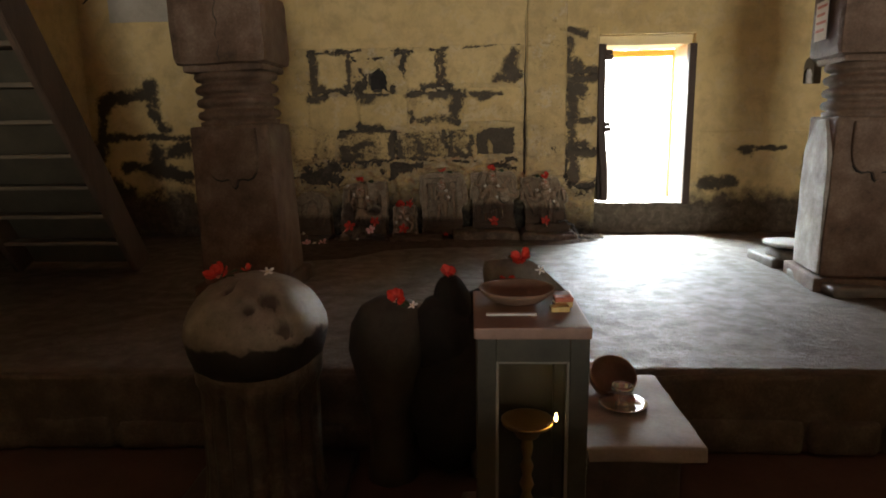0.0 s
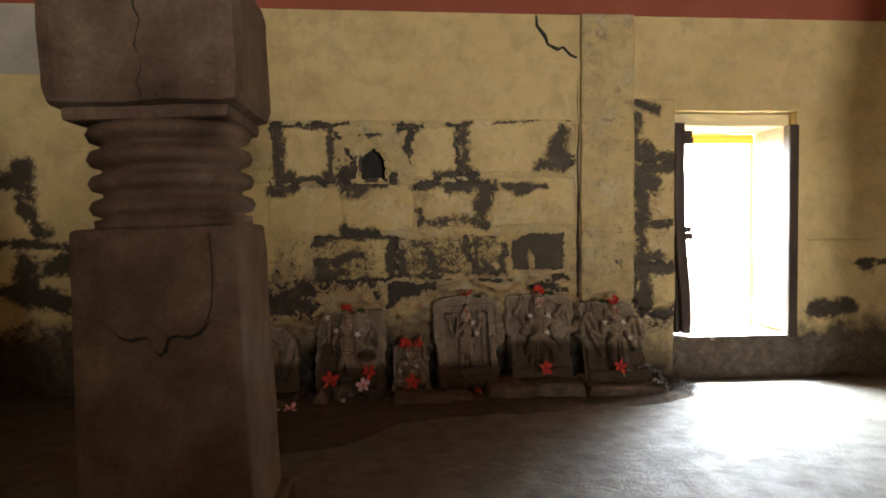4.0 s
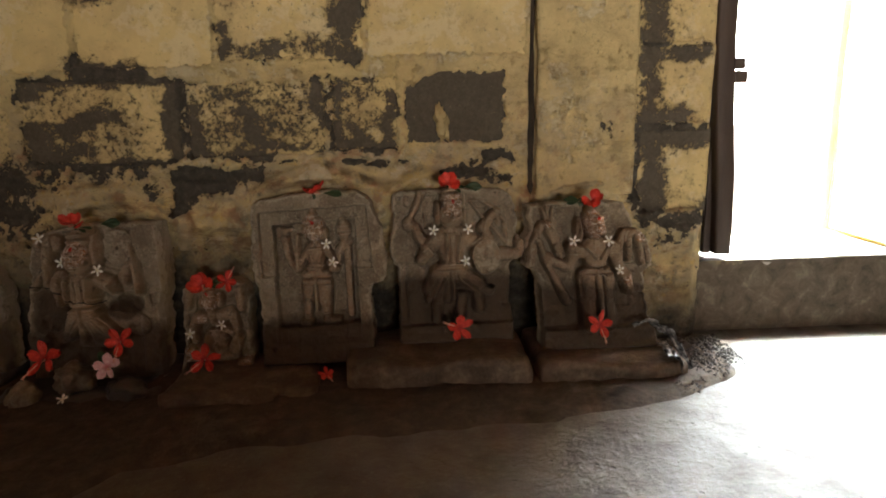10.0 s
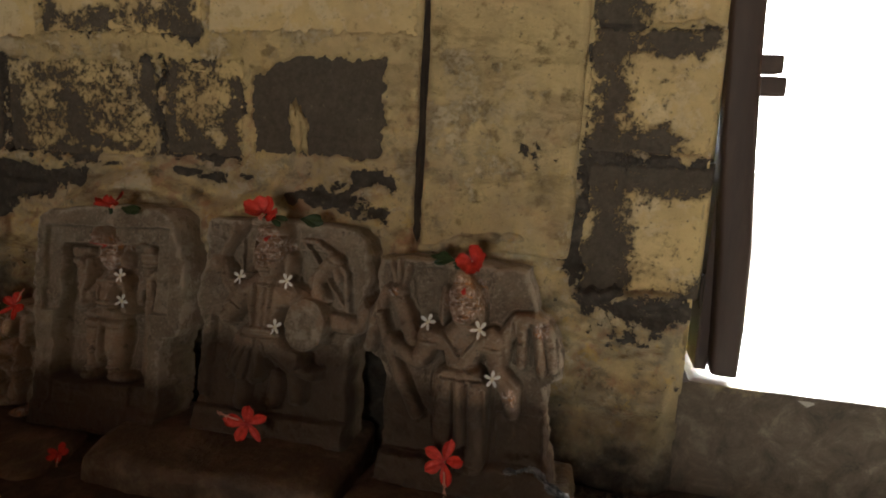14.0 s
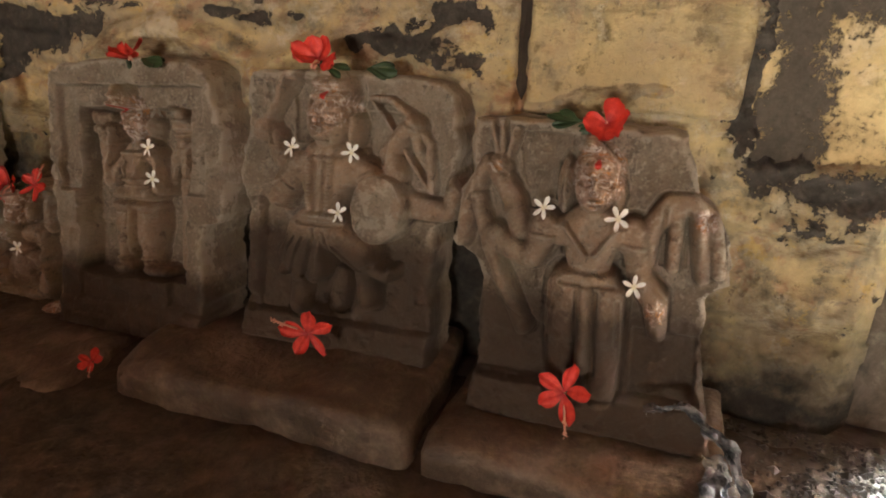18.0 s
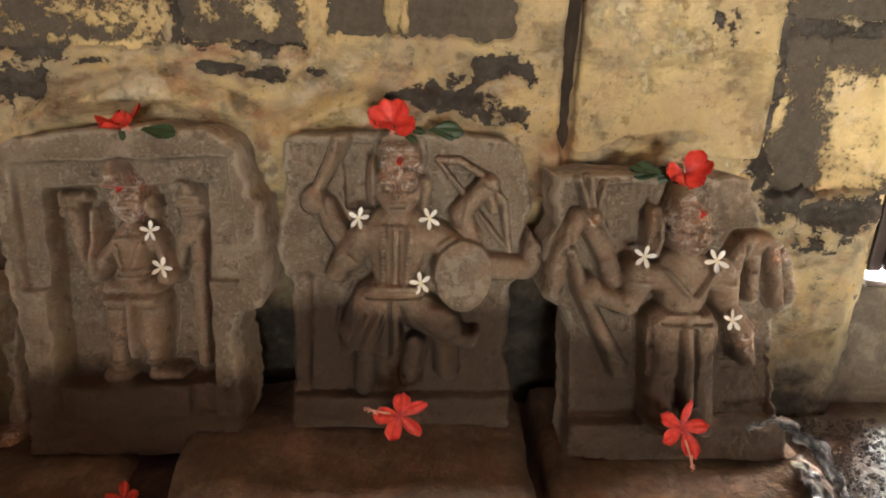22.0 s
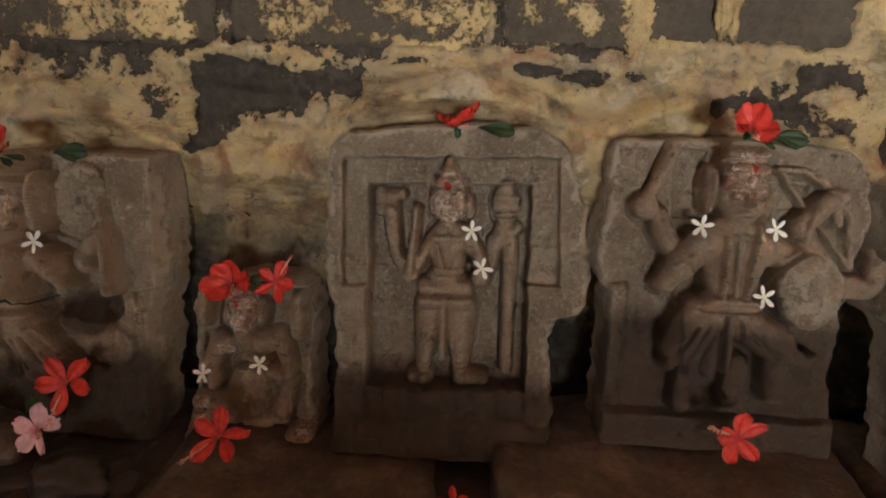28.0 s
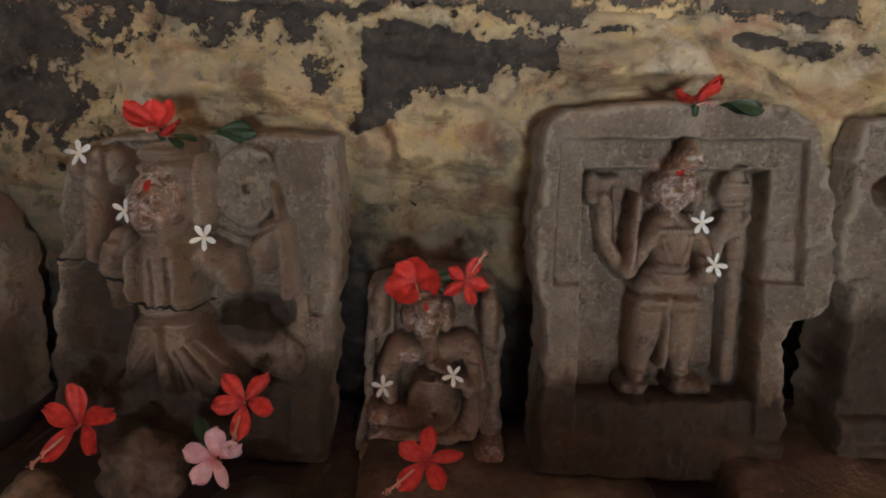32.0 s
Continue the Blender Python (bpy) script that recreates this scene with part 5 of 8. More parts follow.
# small figure in a stepped, door-like frame
slab_c = Relief(-0.038, 0.472, 6.294,
    left=[(0, -0.224), (0.114, -0.224), (0.231, -0.224), (0.306, -0.23), (0.328, -0.246), (0.378, -0.257), (0.502, -0.258), (0.568, -0.253), (0.617, -0.251)],
    right=[(0.014, 0.229), (0.129, 0.216), (0.212, 0.206), (0.272, 0.208), (0.312, 0.222), (0.322, 0.261), (0.343, 0.275), (0.403, 0.275), (0.472, 0.267), (0.528, 0.254), (0.584, 0.238), (0.644, 0.22)],
    top=[(0, 0.617), (0.028, 0.637), (0.094, 0.656), (0.282, 0.671), (0.518, 0.683), (0.706, 0.689), (0.847, 0.684), (0.953, 0.667), (1, 0.644)],
    plates=[(0.01, ((-0.222, 0.072), (0.225, 0.087), (0.23, 0.01), (-0.224, -0.003))), (0.008, ((0.21, 0.435), (0.256, 0.448), (0.277, 0.339), (0.259, 0.321), (0.215, 0.366)))],
    sunk=[(0.022, ((-0.226, 0.605), (0.198, 0.628), (0.214, 0.377), (0.153, 0.374), (0.162, 0.157), (-0.162, 0.145), (-0.169, 0.351), (-0.218, 0.348))), (0.06, ((-0.176, 0.556), (0.149, 0.573), (0.153, 0.374), (0.162, 0.157), (-0.162, 0.145))), (0.012, ((-0.162, 0.144), (-0.125, 0.146), (-0.122, 0.076), (-0.16, 0.074))), (0.012, ((0.106, 0.154), (0.158, 0.156), (0.162, 0.097), (0.109, 0.095)))],
    shapes=[(-0.012, 0.537, 0.034, 0.047, 0.062), (-0.013, 0.608, -0.011, 0.548, 0.01, 0.033, 0.058), (0.029, 0.522, 0.011, 0.024, 0.046), (-0.045, 0.523, 0.01, 0.022, 0.044), (-0.012, 0.488, -0.011, 0.466, 0.019, 0.024, 0.042), (-0.034, 0.451, 0.023, 0.453, 0.021, 0.021, 0.052), (-0.009, 0.45, -0.006, 0.381, 0.042, 0.031, 0.056), (-0.014, 0.36, -0.006, 0.36, 0.042, 0.042, 0.05), (-0.052, 0.355, 0.034, 0.359, 0.018, 0.018, 0.056), (-0.057, 0.327, 0.04, 0.331, 0.012, 0.012, 0.058), (-0.039, 0.308, -0.044, 0.245, 0.03, 0.024, 0.054), (-0.045, 0.245, -0.049, 0.186, 0.023, 0.014, 0.05)] +
        [(0.023, 0.311, 0.025, 0.248, 0.031, 0.027, 0.054), (0.025, 0.248, 0.03, 0.189, 0.025, 0.016, 0.05), (-0.042, 0.167, -0.066, 0.162, 0.019, 0.016, 0.05), (0.029, 0.17, 0.076, 0.169, 0.017, 0.014, 0.05), (-0.012, 0.332, -0.009, 0.212, 0.01, 0.009, 0.058), (-0.041, 0.45, -0.063, 0.414, 0.016, 0.015, 0.046), (-0.063, 0.411, -0.081, 0.384, 0.015, 0.016, 0.046), (-0.084, 0.382, 0.018, 0.019, 0.052), (-0.083, 0.39, -0.077, 0.512, 0.012, 0.009, 0.056), (-0.154, 0.539, -0.153, 0.506, 0.014, 0.014, 0.03), (-0.136, 0.533, -0.112, 0.539, 0.015, 0.012, 0.03), (-0.132, 0.526, -0.131, 0.504, 0.017, 0.017, 0.03)] +
        [(-0.132, 0.504, -0.119, 0.422, 0.018, 0.015, 0.032), (-0.119, 0.422, -0.098, 0.39, 0.015, 0.016, 0.034), (0.029, 0.456, 0.053, 0.425, 0.018, 0.017, 0.05), (0.054, 0.421, 0.062, 0.384, 0.017, 0.019, 0.052), (0.061, 0.379, 0.021, 0.019, 0.056), (0.103, 0.532, 0.029, 0.039, 0.03), (0.102, 0.559, 0.018, 0.017, 0.034), (0.105, 0.494, 0.092, 0.46, 0.018, 0.015, 0.03), (0.128, 0.484, 0.087, 0.449, 0.013, 0.016, 0.03), (0.084, 0.454, 0.079, 0.398, 0.016, 0.013, 0.026), (0.116, 0.456, 0.124, 0.189, 0.016, 0.014, 0.03)],
    details=[(-0.022, 0.542, -0.033, 0.54, 0.008, -0.0104), (-0.023, 0.541, -0.031, 0.54, 0.004, 0.0072), (-0.019, 0.553, -0.036, 0.55, 0.004, 0.0078), (-0.004, 0.543, 0.006, 0.542, 0.008, -0.0104), (-0.004, 0.542, 0.005, 0.542, 0.004, 0.0072), (-0.008, 0.554, 0.008, 0.553, 0.004, 0.0078), (-0.014, 0.549, -0.013, 0.528, 0.005, 0.0117), (-0.016, 0.527, -0.009, 0.527, 0.005, 0.0091), (-0.021, 0.514, -0.003, 0.514, 0.004, 0.0078), (-0.022, 0.509, -0.002, 0.51, 0.002, -0.0078), (-0.019, 0.505, -0.005, 0.506, 0.003, 0.0065), (-0.04, 0.571, 0.017, 0.574, 0.005, 0.0080)] +
        [(-0.032, 0.588, 0.007, 0.591, 0.004, 0.0060), (-0.054, 0.343, 0.037, 0.347, 0.004, -0.0080), (-0.034, 0.443, -0.015, 0.394, 0.005, 0.0070), (0.019, 0.445, 0.004, 0.394, 0.006, 0.0070), (-0.033, 0.382, 0.022, 0.384, 0.004, -0.0070), (-0.056, 0.313, -0.028, 0.314, 0.004, -0.0060), (0.007, 0.316, 0.039, 0.317, 0.004, -0.0060), (-0.065, 0.193, -0.034, 0.194, 0.004, 0.0070), (0.013, 0.198, 0.047, 0.2, 0.004, 0.0070), (-0.058, 0.176, -0.033, 0.177, 0.003, -0.0060), (-0.171, 0.513, -0.135, 0.518, 0.004, -0.0060), (0.079, 0.542, 0.124, 0.545, 0.005, 0.0070)] +
        [(0.08, 0.515, 0.126, 0.52, 0.006, -0.0080), (0.081, 0.498, 0.127, 0.503, 0.004, 0.0070), (-0.09, 0.468, -0.068, 0.469, 0.003, -0.0050)] +
        beads(-0.035, 0.457, 0.018, 0.46, 8, 0.0060) +
        beads(-0.032, 0.393, 0.018, 0.395, 7, 0.0055),
    seed=37, oil_shade=0.17, face=(-0.017, 0.543), ash=0.75)
slab_c.build("carved_stele", "grey-brown carved stele of a small figure in a stepped frame", thick=0.16)

# warrior with round shield and bow
slab_d = Relief(0.516, 0.525, 6.331,
    left=[(0.002, -0.24), (0.108, -0.233), (0.231, -0.234), (0.31, -0.236), (0.328, -0.255), (0.358, -0.268), (0.423, -0.263), (0.494, -0.252), (0.581, -0.256), (0.616, -0.241)],
    right=[(0, 0.228), (0.081, 0.228), (0.169, 0.215), (0.311, 0.214), (0.327, 0.236), (0.334, 0.273), (0.359, 0.282), (0.396, 0.274), (0.414, 0.253), (0.486, 0.254), (0.545, 0.246), (0.592, 0.226), (0.621, 0.206)],
    top=[(0, 0.608), (0.104, 0.618), (0.312, 0.622), (0.519, 0.624), (0.727, 0.623), (0.909, 0.623), (1, 0.613)],
    plates=[(0.022, ((-0.237, 0.073), (0.228, 0.078), (0.228, -0.009), (-0.24, -0.005))), (0.014, ((-0.236, 0.328), (-0.203, 0.328), (-0.201, 0.102), (-0.234, 0.102)))],
    sunk=[(0.01, ((-0.196, 0.328), (-0.104, 0.328), (-0.105, 0.076), (-0.199, 0.077))), (0.014, ((-0.136, 0.6), (-0.071, 0.6), (-0.071, 0.466), (-0.127, 0.466))), (0.012, ((0.048, 0.543), (0.128, 0.544), (0.108, 0.437), (0.049, 0.455)))],
    shapes=[(-0.018, 0.516, 0.044, 0.053, 0.078), (-0.017, 0.579, 0.042, 0.048, 0.068), (-0.017, 0.615, 0.027, 0.027, 0.058), (-0.07, 0.527, 0.014, 0.048, 0.042), (0.033, 0.504, 0.013, 0.035, 0.042), (-0.019, 0.466, -0.019, 0.445, 0.025, 0.032, 0.044), (-0.065, 0.417, 0.028, 0.417, 0.035, 0.035, 0.06), (-0.019, 0.417, -0.021, 0.323, 0.067, 0.042, 0.066), (-0.055, 0.314, 0.017, 0.314, 0.023, 0.023, 0.064), (-0.084, 0.419, -0.115, 0.379, 0.032, 0.031, 0.06), (-0.122, 0.37, -0.141, 0.339, 0.025, 0.022, 0.05), (-0.127, 0.405, -0.149, 0.44, 0.021, 0.023, 0.036)] +
        [(-0.149, 0.44, -0.161, 0.474, 0.023, 0.019, 0.038), (-0.187, 0.486, 0.025, 0.026, 0.044), (-0.178, 0.514, -0.133, 0.611, 0.011, 0.017, 0.034), (0.048, 0.42, 0.089, 0.404, 0.03, 0.028, 0.052), (0.13, 0.418, 0.108, 0.464, 0.023, 0.022, 0.038), (0.108, 0.464, 0.154, 0.52, 0.021, 0.019, 0.042), (0.163, 0.525, 0.02, 0.02, 0.046), (0.061, 0.572, 0.104, 0.571, 0.007, 0.008, 0.024), (0.104, 0.571, 0.153, 0.543, 0.008, 0.009, 0.026), (0.153, 0.54, 0.196, 0.488, 0.009, 0.009, 0.024), (0.196, 0.488, 0.209, 0.392, 0.009, 0.008, 0.024), (0.061, 0.57, 0.206, 0.392, 0.006, 0.006, 0.022)] +
        [(0.161, 0.523, 0.175, 0.476, 0.014, 0.01, 0.032), (0.168, 0.357, 0.242, 0.353, 0.026, 0.023, 0.032), (0.257, 0.385, 0.019, 0.045, 0.036), (-0.053, 0.287, 0.012, 0.287, 0.035, 0.035, 0.058), (-0.065, 0.275, -0.096, 0.222, 0.047, 0.04, 0.058), (-0.09, 0.228, -0.12, 0.18, 0.03, 0.014, 0.05), (-0.065, 0.216, -0.079, 0.179, 0.028, 0.021, 0.046), (-0.038, 0.24, -0.044, 0.179, 0.023, 0.019, 0.044), (-0.079, 0.179, -0.085, 0.1, 0.023, 0.02, 0.034), (-0.023, 0.287, -0.02, 0.191, 0.013, 0.015, 0.062), (0.01, 0.278, 0.076, 0.239, 0.039, 0.035, 0.064), (0.081, 0.237, 0.032, 0.033, 0.062)] +
        [(0.081, 0.227, 0.087, 0.136, 0.028, 0.022, 0.044), (0.095, 0.221, 0.131, 0.205, 0.02, 0.017, 0.052), (0.131, 0.205, 0.145, 0.222, 0.015, 0.009, 0.05), (0.021, 0.191, 0.01, 0.118, 0.021, 0.021, 0.03)],
    details=[(-0.029, 0.518, -0.043, 0.517, 0.01, -0.0120), (-0.03, 0.518, -0.041, 0.517, 0.005, 0.0083), (-0.025, 0.531, -0.047, 0.529, 0.005, 0.0090), (-0.006, 0.518, 0.008, 0.517, 0.01, -0.0120), (-0.005, 0.518, 0.005, 0.517, 0.005, 0.0083), (-0.01, 0.531, 0.011, 0.529, 0.005, 0.0090), (-0.018, 0.526, -0.018, 0.501, 0.006, 0.0135), (-0.023, 0.5, -0.013, 0.5, 0.006, 0.0105), (-0.029, 0.485, -0.006, 0.486, 0.005, 0.0090), (-0.031, 0.48, -0.004, 0.48, 0.003, -0.0090), (-0.027, 0.476, -0.009, 0.476, 0.005, 0.0075), (-0.056, 0.565, 0.022, 0.565, 0.007, 0.0100)] +
        [(-0.053, 0.578, 0.021, 0.579, 0.005, -0.0090), (-0.051, 0.594, 0.017, 0.595, 0.007, 0.0090), (-0.044, 0.61, 0.01, 0.611, 0.005, -0.0080), (-0.035, 0.628, 0.001, 0.629, 0.006, 0.0080), (-0.032, 0.44, -0.032, 0.335, 0.008, -0.0090), (-0.007, 0.441, -0.009, 0.335, 0.008, -0.0090), (-0.076, 0.299, 0.028, 0.302, 0.006, -0.0090), (-0.06, 0.321, 0.02, 0.321, 0.006, 0.0090), (-0.032, 0.287, -0.029, 0.179, 0.005, -0.0100), (-0.006, 0.283, 0.009, 0.227, 0.005, -0.0090), (-0.06, 0.264, -0.09, 0.192, 0.005, -0.0090), (-0.041, 0.261, -0.065, 0.179, 0.005, -0.0090)] +
        [(-0.079, 0.266, -0.111, 0.206, 0.005, -0.0080), (0.017, 0.257, 0.074, 0.215, 0.005, -0.0080), (-0.102, 0.399, -0.134, 0.376, 0.005, 0.0060), (-0.113, 0.391, -0.096, 0.37, 0.005, -0.0070), (0.066, 0.406, 0.092, 0.422, 0.005, 0.0060), (-0.169, 0.509, -0.158, 0.461, 0.005, -0.0060), (0.142, 0.534, 0.175, 0.514, 0.005, -0.0070), (0.083, 0.215, 0.103, 0.227, 0.005, -0.0060)] +
        beads(-0.046, 0.44, -0.044, 0.325, 15, 0.0075) +
        beads(0.009, 0.441, 0, 0.325, 15, 0.0075) +
        beads(-0.074, 0.564, -0.074, 0.486, 7, 0.0091) +
        beads(0.034, 0.528, 0.034, 0.476, 5, 0.0092) +
        beads(-0.044, 0.44, 0.009, 0.441, 8, 0.0057),
    discs=[(0.113, 0.347, 0.061, 0.075, 0.088)], seed=23, oil_shade=0.27, face=(-0.015, 0.55), ash=0.62)
slab_d.build("carved_stele", "grey-brown carved stele of a warrior with a round shield and bow")

# standing guardian with raised arms
slab_e = Relief(1.103, 0.493, 6.275,
    left=[(0, -0.254), (0.105, -0.242), (0.275, -0.252), (0.323, -0.27), (0.337, -0.303), (0.399, -0.307), (0.452, -0.304), (0.487, -0.286), (0.556, -0.295), (0.595, -0.295)],
    right=[(0, 0.23), (0.089, 0.213), (0.127, 0.191), (0.225, 0.177), (0.308, 0.181), (0.329, 0.216), (0.406, 0.206), (0.456, 0.176), (0.48, 0.139), (0.536, 0.124), (0.591, 0.108)],
    top=[(0, 0.595), (0.274, 0.598), (0.62, 0.597), (1, 0.59)],
    plates=[(0.026, ((-0.251, 0.085), (0.217, 0.089), (0.233, -0.025), (-0.259, -0.02)))],
    sunk=[(0.01, ((-0.203, 0.574), (-0.104, 0.575), (-0.097, 0.429), (-0.168, 0.429))), (0.012, ((-0.245, 0.287), (-0.099, 0.19), (-0.094, 0.091), (-0.239, 0.092))), (0.01, ((0.056, 0.226), (0.171, 0.225), (0.179, 0.095), (0.063, 0.096)))],
    shapes=[(-0.042, 0.492, 0.038, 0.052, 0.084), (-0.06, 0.567, -0.05, 0.526, 0.011, 0.039, 0.066), (-0.041, 0.513, 0.034, 0.034, 0.078), (-0.099, 0.483, 0.016, 0.052, 0.046), (-0.002, 0.475, 0.012, 0.034, 0.046), (-0.042, 0.449, -0.041, 0.426, 0.025, 0.032, 0.042), (-0.095, 0.398, 0.016, 0.403, 0.028, 0.028, 0.056), (-0.041, 0.4, -0.039, 0.342, 0.058, 0.039, 0.062), (-0.074, 0.321, 0.001, 0.321, 0.019, 0.019, 0.058), (-0.128, 0.398, 0.031, 0.037, 0.06), (-0.136, 0.371, -0.148, 0.342, 0.027, 0.023, 0.054), (-0.153, 0.34, -0.221, 0.367, 0.021, 0.021, 0.052)] +
        [(-0.226, 0.374, 0.022, 0.024, 0.054), (-0.264, 0.443, -0.232, 0.353, 0.014, 0.015, 0.044), (-0.232, 0.353, -0.151, 0.198, 0.015, 0.018, 0.042), (-0.176, 0.388, -0.199, 0.451, 0.02, 0.021, 0.04), (-0.199, 0.451, -0.225, 0.491, 0.021, 0.021, 0.04), (-0.228, 0.507, 0.023, 0.021, 0.046), (-0.228, 0.514, -0.251, 0.583, 0.008, 0.007, 0.028), (-0.222, 0.519, -0.231, 0.587, 0.008, 0.007, 0.026), (-0.215, 0.519, -0.201, 0.576, 0.008, 0.007, 0.026), (-0.251, 0.511, -0.272, 0.457, 0.015, 0.016, 0.036), (-0.275, 0.457, -0.295, 0.359, 0.016, 0.02, 0.03), (0.032, 0.403, 0.028, 0.035, 0.058)] +
        [(0.04, 0.383, 0.052, 0.336, 0.024, 0.022, 0.056), (0.057, 0.328, 0.083, 0.295, 0.022, 0.025, 0.058), (0.085, 0.295, 0.096, 0.235, 0.024, 0.018, 0.056), (0.057, 0.412, 0.089, 0.463, 0.021, 0.02, 0.038), (0.089, 0.465, 0.142, 0.468, 0.02, 0.019, 0.04), (0.066, 0.424, 0.065, 0.36, 0.015, 0.012, 0.034), (0.104, 0.453, 0.107, 0.354, 0.014, 0.012, 0.034), (0.138, 0.458, 0.16, 0.344, 0.016, 0.013, 0.036), (0.167, 0.447, 0.187, 0.354, 0.014, 0.014, 0.026), (-0.067, 0.295, -0.069, 0.224, 0.044, 0.038, 0.06), (0, 0.295, 0.005, 0.218, 0.035, 0.033, 0.058), (-0.069, 0.224, -0.063, 0.104, 0.038, 0.033, 0.05)] +
        [(0.005, 0.218, 0.011, 0.103, 0.032, 0.029, 0.048), (-0.038, 0.319, -0.027, 0.152, 0.014, 0.017, 0.066)],
    details=[(-0.05, 0.496, -0.063, 0.494, 0.009, -0.0120), (-0.051, 0.495, -0.061, 0.494, 0.004, 0.0083), (-0.047, 0.508, -0.066, 0.506, 0.005, 0.0090), (-0.03, 0.496, -0.017, 0.494, 0.009, -0.0120), (-0.029, 0.495, -0.019, 0.494, 0.004, 0.0083), (-0.034, 0.509, -0.015, 0.507, 0.005, 0.0090), (-0.04, 0.503, -0.039, 0.479, 0.006, 0.0135), (-0.044, 0.478, -0.035, 0.478, 0.006, 0.0105), (-0.049, 0.463, -0.028, 0.463, 0.004, 0.0090), (-0.05, 0.458, -0.026, 0.458, 0.003, -0.0090), (-0.046, 0.454, -0.03, 0.454, 0.004, 0.0075), (-0.076, 0.528, -0.01, 0.531, 0.006, 0.0100)] +
        [(-0.075, 0.544, -0.02, 0.547, 0.005, -0.0080), (-0.071, 0.558, -0.03, 0.56, 0.005, 0.0080), (-0.067, 0.571, -0.042, 0.571, 0.003, -0.0060), (-0.087, 0.414, -0.045, 0.368, 0.006, 0.0100), (0.003, 0.414, -0.029, 0.368, 0.006, 0.0100), (-0.083, 0.335, 0.005, 0.335, 0.006, -0.0090), (-0.084, 0.309, 0.011, 0.309, 0.005, -0.0090), (-0.102, 0.283, -0.098, 0.2, 0.005, -0.0080), (-0.053, 0.295, -0.041, 0.14, 0.005, -0.0110), (-0.018, 0.295, -0.006, 0.14, 0.005, -0.0110), (0.022, 0.283, 0.029, 0.2, 0.005, -0.0080), (-0.15, 0.388, -0.106, 0.386, 0.005, 0.0070)] +
        [(0.019, 0.389, 0.056, 0.386, 0.005, 0.0070), (0.079, 0.318, 0.104, 0.295, 0.004, -0.0060), (0.082, 0.458, 0.089, 0.354, 0.005, -0.0100), (0.122, 0.458, 0.131, 0.354, 0.005, -0.0100), (-0.242, 0.519, -0.211, 0.491, 0.005, -0.0070), (-0.101, 0.526, -0.106, 0.435, 0.005, -0.0070)] +
        beads(-0.087, 0.414, -0.045, 0.368, 8, 0.0063) +
        beads(0.003, 0.414, -0.029, 0.368, 8, 0.0064) +
        beads(-0.101, 0.526, -0.1, 0.44, 7, 0.0091),
    seed=11, oil_shade=0.26, dabs=[(0.088, 0.277, 0.03), (0.152, 0.447, 0.03), (-0.228, 0.507, 0.02)], face=(-0.04, 0.509), ash=1.0)
slab_e.build("carved_stele", "grey-brown carved stele of a four-armed standing figure on a plinth")

